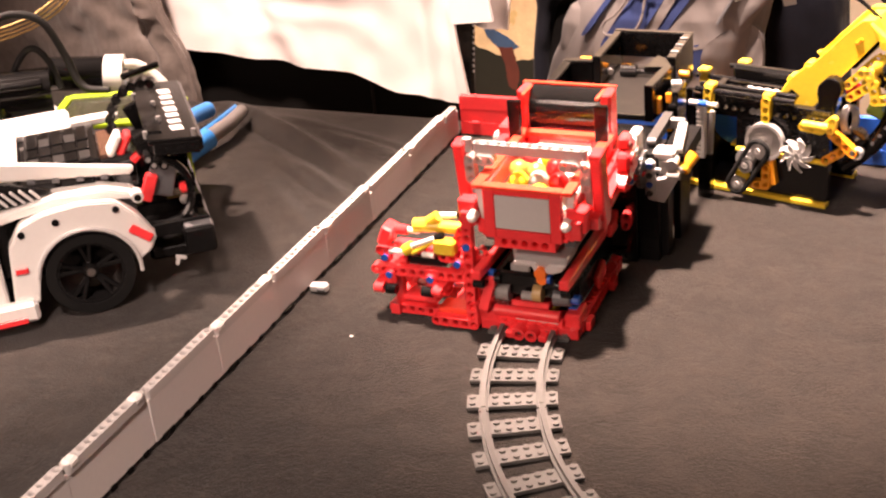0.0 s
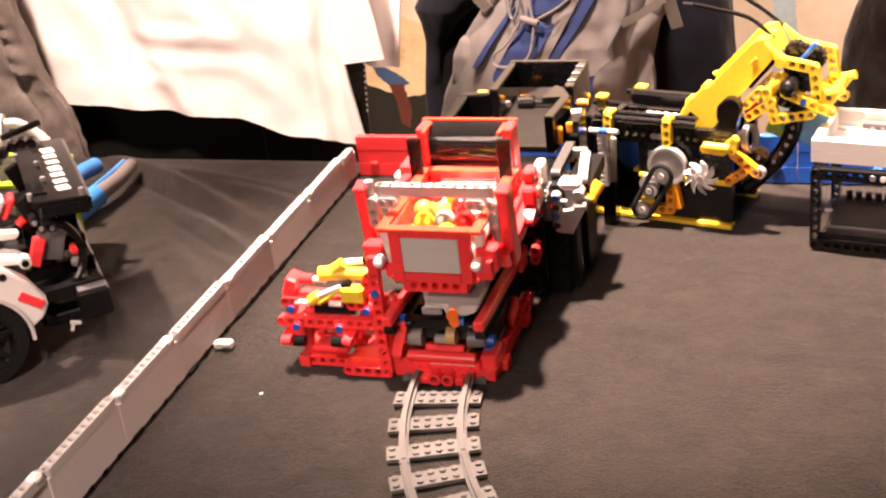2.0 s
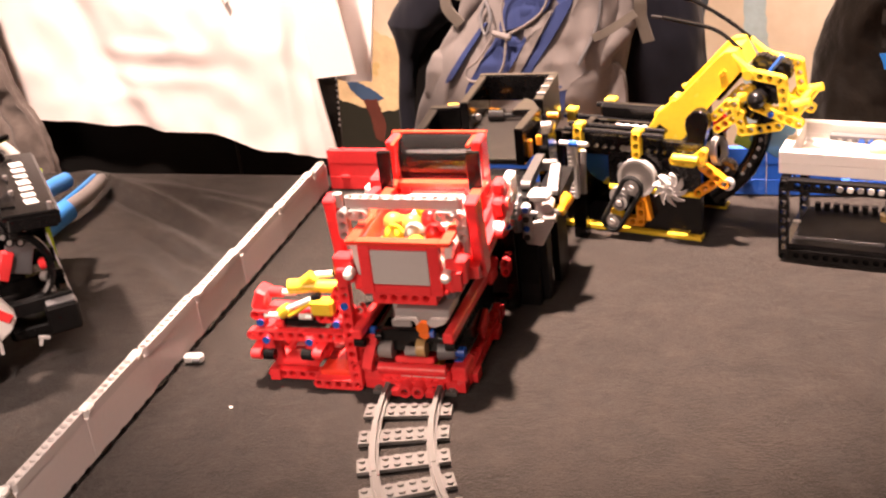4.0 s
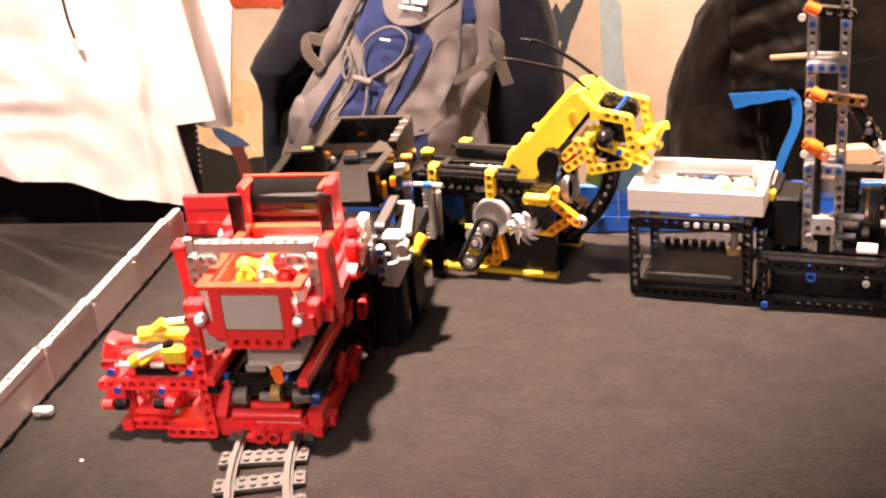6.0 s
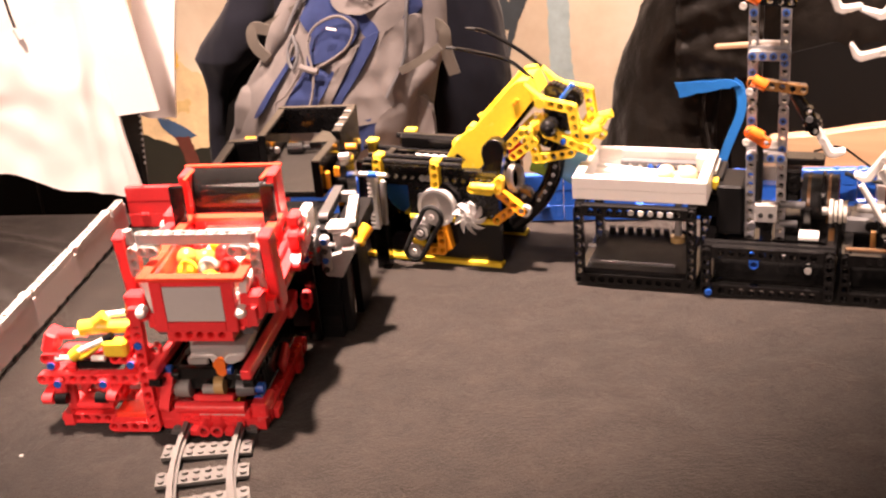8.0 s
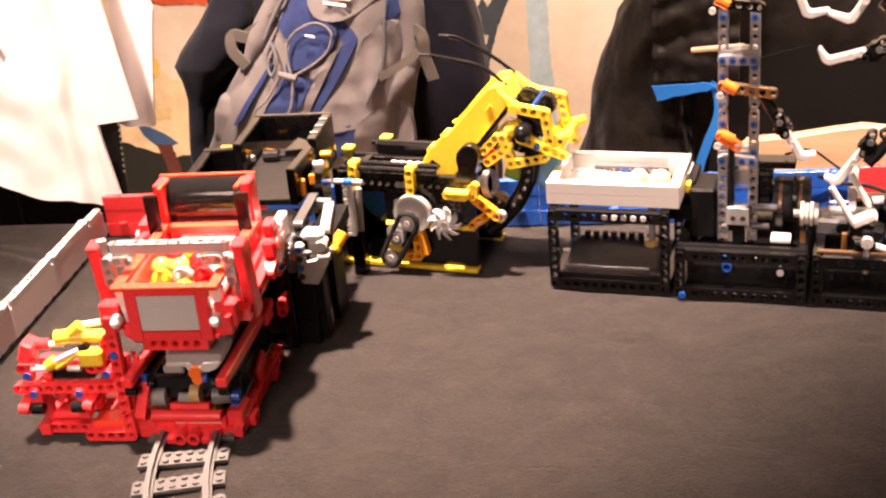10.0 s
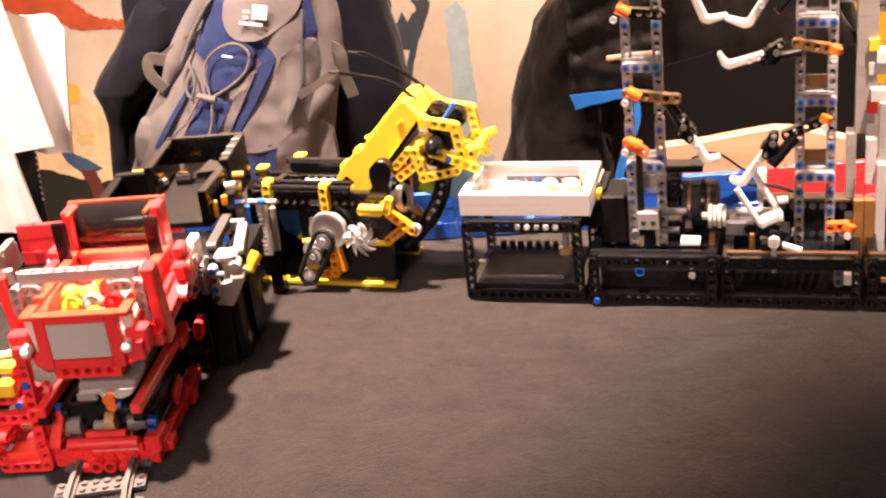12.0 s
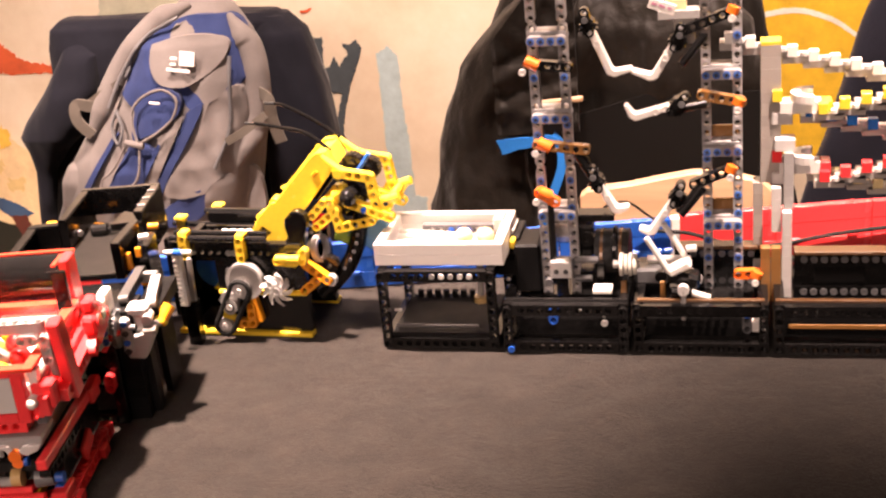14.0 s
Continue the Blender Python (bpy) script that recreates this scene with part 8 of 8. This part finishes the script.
bag_patch("grey_panel", soften([(-0.556, -0.004), (-0.512, 0.012), (-0.518, -0.100), (-0.556, -0.135), (-0.618, -0.145), (-0.640, -0.130), (-0.585, -0.060)]), GREYBAG, 0.009, 0.0032, 0.014, 8.0)
bag_patch("side_pocket", soften([(-0.580, -0.200), (-0.575, -0.140), (-0.545, -0.115), (-0.508, -0.125), (-0.510, -0.200)]), GREYBAG, 0.018, 0.0032, 0.014, 9.0)
for nm, x, z, w, h, mat, lf in (("patch", -0.5790, 0.0640, 0.023, 0.021, SHEET, 0.021), ("patch_bar", -0.5930, 0.0490, 0.036, 0.0045, SHEET, 0.021), ("patch_mark", -0.6000, 0.0660, 0.010, 0.0040, SHEET, 0.021), ("patch_mark", -0.6010, 0.0580, 0.008, 0.0040, SHEET, 0.021), ("label_bar", -0.6300, 0.0066, 0.016, 0.0032, SHEET, 0.0285)):
    part(nm, box_me(w, 0.003, h, 0.0005), mat, bp, pose(x, bag_front(x, z) - lf, z, -14, 8, 0))
on_bag([(-0.6625, -0.0597), (-0.6706, -0.0273), (-0.667, -0.001), (-0.645, 0.0174), (-0.6166, 0.0242), (-0.5969, 0.0096), (-0.6046, -0.0162), (-0.6283, -0.0357), (-0.661, -0.0526)], 0.0021, GREYBAG, "bungee_cord", 0.026, "grey elastic cord")
on_bag([(-0.6816, -0.0493), (-0.7086, -0.0893), (-0.7303, -0.1072), (-0.7282, -0.1239), (-0.6917, -0.1209), (-0.669, -0.1012), (-0.6623, -0.0588)], 0.0021, GREYBAG, "bungee_cord", 0.026, "grey elastic cord")
on_bag([(-0.684, -0.050), (-0.655, -0.056)], 0.0050, GREYBAG, "cord_toggle", 0.028)
on_bag([(-0.765, -0.060), (-0.730, 0.000), (-0.690, 0.060), (-0.640, 0.108), (-0.590, 0.130)], 0.019, GREYBAG, "shoulder_pad", 0.005)
on_bag([(-0.716, -0.005), (-0.690, 0.045), (-0.652, 0.092), (-0.600, 0.118)], 0.0028, DGREY, "pad_edge", 0.020)
on_bag([(-0.535, -0.110), (-0.505, -0.050), (-0.498, 0.010), (-0.505, 0.062), (-0.535, 0.110)], 0.020, GREYBAG, "shoulder_pad", 0.007)
on_bag([(-0.556, -0.100), (-0.530, -0.045), (-0.524, 0.010), (-0.522, 0.060)], 0.0028, DGREY, "pad_edge", 0.020)
for pts in ([(-0.706, -0.010), (-0.715, -0.035), (-0.705, -0.058), (-0.696, -0.035), (-0.706, -0.010)], [(-0.685, 0.085), (-0.697, 0.060), (-0.688, 0.038), (-0.678, 0.060), (-0.685, 0.085)]):
    on_bag(pts, 0.0026, DGREY, "buckle_loop", 0.012)


def strap(pts, wide, label, par=bp, mat=WEBBING, name="strap"):
    """A flat webbing strap along points."""
    line = bend(*pts, steps=8)
    bm = bmesh.new()
    rows = []
    for i, q in enumerate(line):
        d = (line[min(i + 1, len(line) - 1)] - line[max(i - 1, 0)]).normalized()
        n = d.cross(Y).normalized() * wide / 2
        rows.append([bm.verts.new(q + n + Y * o) if s > 0 else bm.verts.new(q - n + Y * o) for s, o in ((1, 0), (-1, 0), (-1, 0.004), (1, 0.004))])
    for a, b in zip(rows, rows[1:]):
        for k in range(4):
            bm.faces.new((a[k], a[(k + 1) % 4], b[(k + 1) % 4], b[k]))
    bm.faces.new(rows[0])
    bm.faces.new(rows[-1])
    return part(name, finish(bm, name, True), mat, par, None, label)


strap([(-0.715, 1.80, 0.015), (-0.745, 1.785, -0.006), (-0.773, 1.778, -0.002), (-0.776, 1.775, -0.025), (-0.755, 1.775, -0.050)], 0.018, "grey webbing strap")
strap([(-0.700, 1.785, 0.028), (-0.735, 1.785, 0.010), (-0.770, 1.79, -0.010)], 0.012, "grey webbing strap")
strap([(-0.500, 1.82, 0.000), (-0.474, 1.80, -0.008), (-0.472, 1.80, -0.040), (-0.462, 1.80, -0.076)], 0.018, "grey webbing strap")
strap([(-0.535, 1.765, -0.062), (-0.510, 1.77, -0.050), (-0.478, 1.79, -0.030)], 0.012, "grey webbing strap")

# black jacket with a blue lining
bj = thing("black_jacket", pose(0, 0, 0), "black nylon jacket with bright blue lining on a chair", "jacket")
soft("jacket_body", [(-0.62, 0.05, 0.30, 1.97, 0.06), (-0.22, 0.03, 0.250, 1.96, 0.07), (-0.08, 0.04, 0.225, 1.95, 0.075), (0.05, 0.05, 0.200, 1.96, 0.07), (0.16, 0.06, 0.165, 1.98, 0.06), (0.22, 0.07, 0.11, 1.99, 0.04)], JACKETCLOTH, bj, seed=21.0, folds=0.030, freq=9.0, power=3.2)
soft("sleeve", [(-0.62, -0.180, 0.095, 1.91, 0.06), (-0.22, -0.170, 0.092, 1.91, 0.06), (-0.07, -0.150, 0.075, 1.92, 0.06), (0.00, -0.125, 0.080, 1.93, 0.06), (0.08, -0.070, 0.080, 1.94, 0.06), (0.16, -0.01, 0.05, 1.96, 0.04)], JACKETCLOTH, bj, seed=22.0, folds=0.030, freq=10.0)
soft("hood", [(-0.10, 0.10, 0.15, 1.875, 0.03), (-0.02, 0.10, 0.15, 1.875, 0.045), (0.06, 0.09, 0.14, 1.885, 0.05), (0.12, 0.08, 0.09, 1.91, 0.03)], JACKETCLOTH, bj, seed=23.0, folds=0.034, freq=10.0)
for pts in ([(-0.09, 1.862, 0.06), (-0.07, 1.858, -0.02), (-0.10, 1.853, -0.12), (-0.09, 1.852, -0.20)], [(0.165, 1.862, 0.10), (0.150, 1.850, 0.02), (0.170, 1.855, -0.10)]):
    cord(bj, "seam", bend(*pts), 0.0022, BLACKCLOTH, 6)
part("lining_strip", poly_bm(blob([(-0.136, -0.0860), (-0.098, -0.0845), (-0.0634, -0.0795), (-0.0450, -0.0880), (-0.0600, -0.0925), (-0.095, -0.0995), (-0.131, -0.1095)], 0.0015, 3, 4), 0.003), BLUELINING, bj, pose(0, 1.820, 0, 90, 0, 0), "bright blue lining")
strap([(-0.0560, 1.821, -0.0840), (-0.0450, 1.821, -0.0960), (-0.0435, 1.820, -0.1300), (-0.0600, 1.820, -0.1770), (-0.0725, 1.821, -0.2200), (-0.0900, 1.825, -0.3000)], 0.0130, "bright blue lining edge", bj, BLUELINING, "lining_edge")

# white sheet over the chair at the corner
ws = thing("white_sheet", pose(0, 0, 0), "rumpled white cotton sheet hung over a chair", "sheet")


def sheet_bm(x0, x1, nx, nz, top, hem, yf):
    bm = bmesh.new()
    front, back = [], []
    for j in range(nz + 1):
        rf, rb = [], []
        for i in range(nx + 1):
            x = x0 + (x1 - x0) * i / nx
            t = j / nz
            z = hem(x) + (top(x) - hem(x)) * t
            y = yf(x, z)
            rf.append(bm.verts.new((x, y, z)))
            rb.append(bm.verts.new((x, y + 0.004, z)))
        front.append(rf)
        back.append(rb)
    for g in (front, back):
        for a, b in zip(g, g[1:]):
            for i in range(nx):
                bm.faces.new((a[i], a[i + 1], b[i + 1], b[i]))
    for i in range(nx):
        bm.faces.new((front[0][i], front[0][i + 1], back[0][i + 1], back[0][i]))
        bm.faces.new((front[-1][i], front[-1][i + 1], back[-1][i + 1], back[-1][i]))
    for a, b, c, d in zip(front, front[1:], back, back[1:]):
        bm.faces.new((a[0], b[0], d[0], c[0]))
        bm.faces.new((a[-1], b[-1], d[-1], c[-1]))
    return bm


def panel_fold(x, z):
    """The jacket's hanging front: upright pleats and two slack creases."""
    y = 1.828 + 0.005 * noise.noise((x * 26, z * 7, 4.4)) + 0.003 * noise.noise((x * 60 + z * 30, z * 40, 1.4))
    for zc, slope, amp in ((-0.022, 0.25, 0.007), (-0.048, -0.15, 0.005), (0.030, 0.4, 0.006)):
        d = (z - zc - slope * (x + 0.08)) / 0.010
        y += amp * d * math.exp(-0.5 * d * d)
    return y + 0.010 * math.exp(-((x + 0.138) / 0.006) ** 2)


part("front_panel", finish(sheet_bm(-0.138, -0.015, 40, 60, lambda x: min(0.17, 0.055 + 1.2 * (x + 0.138)), lambda x: -0.0850 + 0.05 * (x + 0.137), panel_fold), "front_panel", True), JACKETCLOTH, bj, None, "hanging front panel of the jacket")
# black sheet below the hem paints the unlit inside of the jacket
part("inner_shade", finish(sheet_bm(-0.058, 0.26, 30, 24, lambda x: -0.060 + 0.03 * min(1.0, max(0.0, (x + 0.02) / 0.10)), lambda x: -0.40, lambda x, z: 1.838 + 0.008 * noise.noise((x * 12, z * 5, 2.2))), "inner_shade", True), SHADEBLACK, bj, None, "black sheet painting the shaded inside of the jacket")


def hem_line(x):
    t, u = min(1, max(0, (x + 1.0) / 0.08)), min(1, max(0, (x + 0.885) / 0.045))
    return -0.117 - 0.022 * t * t * (3 - 2 * t) - 0.012 * u * u + 0.0025 * noise.noise((x * 18, 0, 4)) + 0.0010 * noise.noise((x * 90, 0, 7))


def sheet_fold(x, z):
    y = 1.44 + 0.020 * noise.noise((x * 5, z * 2.2, 1.5)) + 0.006 * noise.noise((x * 9 + z * 5, z * 9, 8.5)) + 0.003 * noise.noise((x * 30, z * 24, 2.5))
    # slack wrinkles running across, and one long pleat beside the free edge
    for xc, zc, wx, wz, amp in ((-1.08, -0.030, 0.10, 0.014, 0.005), (-1.09, 0.013, 0.085, 0.013, 0.005), (-1.05, 0.078, 0.07, 0.014, 0.003), (-1.16, -0.062, 0.05, 0.014, 0.004)):
        d = (z - zc - 0.03 * (x - xc)) / wz
        y += amp * d * math.exp(-d * d - ((x - xc) / wx) ** 2)
    d = (x + 0.822 - 0.07 * z) / 0.024
    return y + 0.016 * math.exp(-d ** 4) + 0.010 * math.exp(-((x + 1.19 + 0.5 * z) / 0.03) ** 2)


def drape_bm():
    """The main fall of cloth; its free edge slants under the flap."""
    bm = sheet_bm(-1.42, -0.783, 96, 64, lambda x: 0.42, hem_line, sheet_fold)
    for v in bm.verts:
        if v.co.x > -0.90:
            z = v.co.z
            t = min(1.0, max(0.0, (z + 0.02) / 0.08))
            edge = -0.8158 - 0.14 * z + 0.0208 * t * t * (3 - 2 * t)
            v.co.x = -0.90 + (v.co.x + 0.90) / 0.117 * (edge + 0.90)
    return bm


part("drape", finish(drape_bm(), "drape", True), SHEET, ws)
def sheared(bm, k):
    """The sheet with its upright threads leaning sideways by k."""
    for v in bm.verts:
        v.co.x += k * v.co.z
    return bm


part("flap", finish(sheared(sheet_bm(-0.814, -0.747, 14, 30, lambda x: 0.42, lambda x: -0.0125 + 0.16 * (x + 0.740), lambda x, z: 1.433 + 0.004 * noise.noise((x * 9, z * 4, 5.5))), -0.14), "flap", True), SHEET, ws)
part("tail", finish(sheared(sheet_bm(-0.815, -0.747, 20, 30, lambda x: 0.145 - 6.0 * max(0, x + 0.790) ** 2 - 40 * max(0, x + 0.765) ** 2, lambda x: -0.044, lambda x, z: 1.488 + 0.004 * math.sin((x + 0.1 * z) * 130) + 0.006 * noise.noise((x * 20, z * 5, 3.5))), 0.20), "tail", True), SHEET, ws)
part("dark_lining", finish(poly_bm([(-0.840, -0.010), (-0.798, -0.010), (-0.8005, -0.044), (-0.803, -0.077), (-0.806, -0.120), (-0.808, -0.150), (-0.840, -0.150)], 0.003), "dark_lining"), JACKETCLOTH, ws, pose(0, 1.474, 0, 90, 0, 0), "black lining with zip teeth")
for k in range(9):
    blk(ws, "zip_tooth", (-0.8000 - 0.0007 * k, 1.471, -0.036 - 0.0085 * k), (0.0026, 0.002, 0.0036), GUNMETAL, (0, 0, 0), 0.0004)
cord(ws, "draw_cord", bend((-0.946, sheet_fold(-0.946, 0.20) - 0.004, 0.20), (-0.943, sheet_fold(-0.943, 0.131) - 0.004, 0.131), (-0.937, sheet_fold(-0.937, 0.096) - 0.005, 0.096)), 0.0015, RUBBER, 6, "black draw cord")
rod(ws, "cord_stop", (-0.937, sheet_fold(-0.937, 0.094) - 0.006, 0.094), (-0.932, sheet_fold(-0.932, 0.080) - 0.006, 0.080), 0.0036, PALE)

# dark grey nylon coat over the left
gt = thing("grey_coat", pose(0, 0, 0), "dark grey quilted nylon coat heaped behind the car", "coat")


def coat_edge(z):
    """The coat's free edge, falling to the right in two bends."""
    x = -1.3175
    for z0, z1, dx in ((0.047, -0.060, 0.0305), (-0.060, -0.098, 0.0250), (-0.098, -0.150, 0.0115)):
        t = min(1.0, max(0.0, (z0 - z) / (z0 - z1)))
        x += dx * t
    return x - 0.16 * max(0.0, z - 0.047)


def coat_fold(x, z):
    y = 1.365 + 0.024 * noise.noise((x * 4, z * 3, 9)) + 0.010 * noise.noise((x * 9 + z * 6, z * 16, 3)) + 0.004 * abs(noise.noise((x * 14 - z * 10, z * 30, 6))) + 0.0012 * noise.noise((x * 45, z * 60, 2))
    # sharp drawn creases, and the gathered strip beside the edge
    for xc, zc, slope, wide, amp in ((-1.37, -0.055, -0.35, 0.075, 0.012), (-1.36, -0.075, 0.25, 0.075, 0.010), (-1.42, 0.010, 0.30, 0.06, 0.008), (-1.45, -0.020, 0.75, 0.05, 0.010), (-1.31, -0.105, 0.55, 0.05, 0.007), (-1.34, -0.135, 0.4, 0.06, 0.006), (-1.52, -0.010, -0.2, 0.09, 0.010)):
        d = (z - zc - slope * (x - xc)) / 0.014
        y += 0.55 * amp * d * math.exp(-0.5 * d * d - ((x - xc) / wide) ** 2)
    e = coat_edge(z) - x
    gather = math.exp(-((e - 0.026) / 0.015) ** 2) / (1 + math.exp((-0.050 - z) * 120))
    y += gather * (0.0035 * math.sin(z * 250 + 4 * noise.noise((x * 20, z * 20, 1))) - 0.010)
    return y + 0.006 * math.exp(-((e - 0.046) / 0.004) ** 2)


def coat_bm():
    bm = bmesh.new()
    rows = []
    for off in (0.0, 0.02):
        grid = []
        for j in range(150):
            z = -0.42 + 0.0055 * j
            xs = [coat_edge(z) - 0.8 * (1 - i / 100) ** 1.6 for i in range(101)]
            grid.append([bm.verts.new((x, coat_fold(x, z) + off, z)) for x in xs])
        rows.append(grid)
    for g in rows:
        for a, b in zip(g, g[1:]):
            for i in range(100):
                bm.faces.new((a[i], a[i + 1], b[i + 1], b[i]))
    for a, b, c, d in zip(rows[0], rows[0][1:], rows[1], rows[1][1:]):
        bm.faces.new((a[-1], b[-1], d[-1], c[-1]))
    return bm


part("coat_shell", finish(coat_bm(), "coat_shell", True), TARP, gt)
cord(gt, "hem_binding", [(coat_edge(z) - 0.001, coat_fold(coat_edge(z), z) + 0.006, z) for z in [-0.40 + 0.02 * i for i in range(40)]], 0.005, TARP, 8, "bound edge")

# a dark cloth hanging over the mural at the right
DIMBLUE = cloth("dim_blue_cloth", (0.020, 0.021, 0.033), 500.0, 9.0, 0.1, 0.3)
solo("dark_blue_cloth", finish(lofted([(-0.60, 0.62, 0.345, 2.33, 0.03), (-0.329, 0.645, 0.305, 2.33, 0.03), (-0.133, 0.67, 0.275, 2.33, 0.03), (-0.024, 0.69, 0.254, 2.33, 0.03), (0.30, 0.75, 0.190, 2.33, 0.03)], 0.012, 8.0, 31.0, 44, 6.0), "dark_blue_cloth", True), DIMBLUE, Matrix(), "dark blue cloth hanging beside the yellow painting", "cloth")

# pale wooden board behind the row, and a slat of the chair
bn = thing("wooden_board", pose(0.14, 1.62, 0), "pale wooden board leaning behind the table", "board")
part("board", poly_bm([(-0.133, -0.30), (0.113, -0.30), (0.112, -0.092), (0.100, -0.078), (0.056, -0.067), (0.015, -0.0635), (-0.023, -0.070), (-0.068, -0.079), (-0.1225, -0.0857), (-0.1320, -0.094)], 0.018, 0.002), BENCHWOOD, bn, pose(0, 0, 0, 90, 0, 0))
blk(bn, "foot", (0.05, 0.02, -0.52), (0.3, 0.05, 0.46), BENCHWOOD, (0, 0, 0), 0.004)
sl = thing("coat_hanger", pose(-0.043, 1.812, -0.0285, 0, -5, 0), "pale wooden hanger bar across the black jacket", "hanger")
blk(sl, "bar", (0, 0, 0), (0.075, 0.008, 0.0075), BENCHWOOD, (0, 0, 0), 0.002)

# black sheet added to fill the dark space under the white sheet
def gap_sheet_bm():
    return sheet_bm(-2.4, -0.812, 90, 30, lambda x: -0.02 if x < -0.86 else -0.09, lambda x: -0.735, lambda x, z: 1.475 + 0.014 * noise.noise((x * 9, z * 1.2, 3.3)))


sk = thing("dark_gap_sheet", pose(0, 0, 0), "black sheet added to fill the dark gap under the white sheet", "table skirt")
part("gap_sheet_cloth", finish(gap_sheet_bm(), "gap_sheet_cloth", True), SHADEBLACK, sk)
cord(sk, "gap_sheet_hem", [(xx, 1.470 + 0.014 * noise.noise((xx * 9, -0.72 * 1.2, 3.3)), -0.722) for xx in [-2.35 + 0.05 * i for i in range(33)]], 0.006, BLACKCLOTH, 6)
cord(sk, "gap_sheet_seam", [(-0.99, 1.472 + 0.014 * noise.noise((-0.99 * 9, z * 1.2, 3.3)), z) for z in [-0.70 + 0.04 * i for i in range(17)]], 0.0022, BLACKCLOTH, 6)
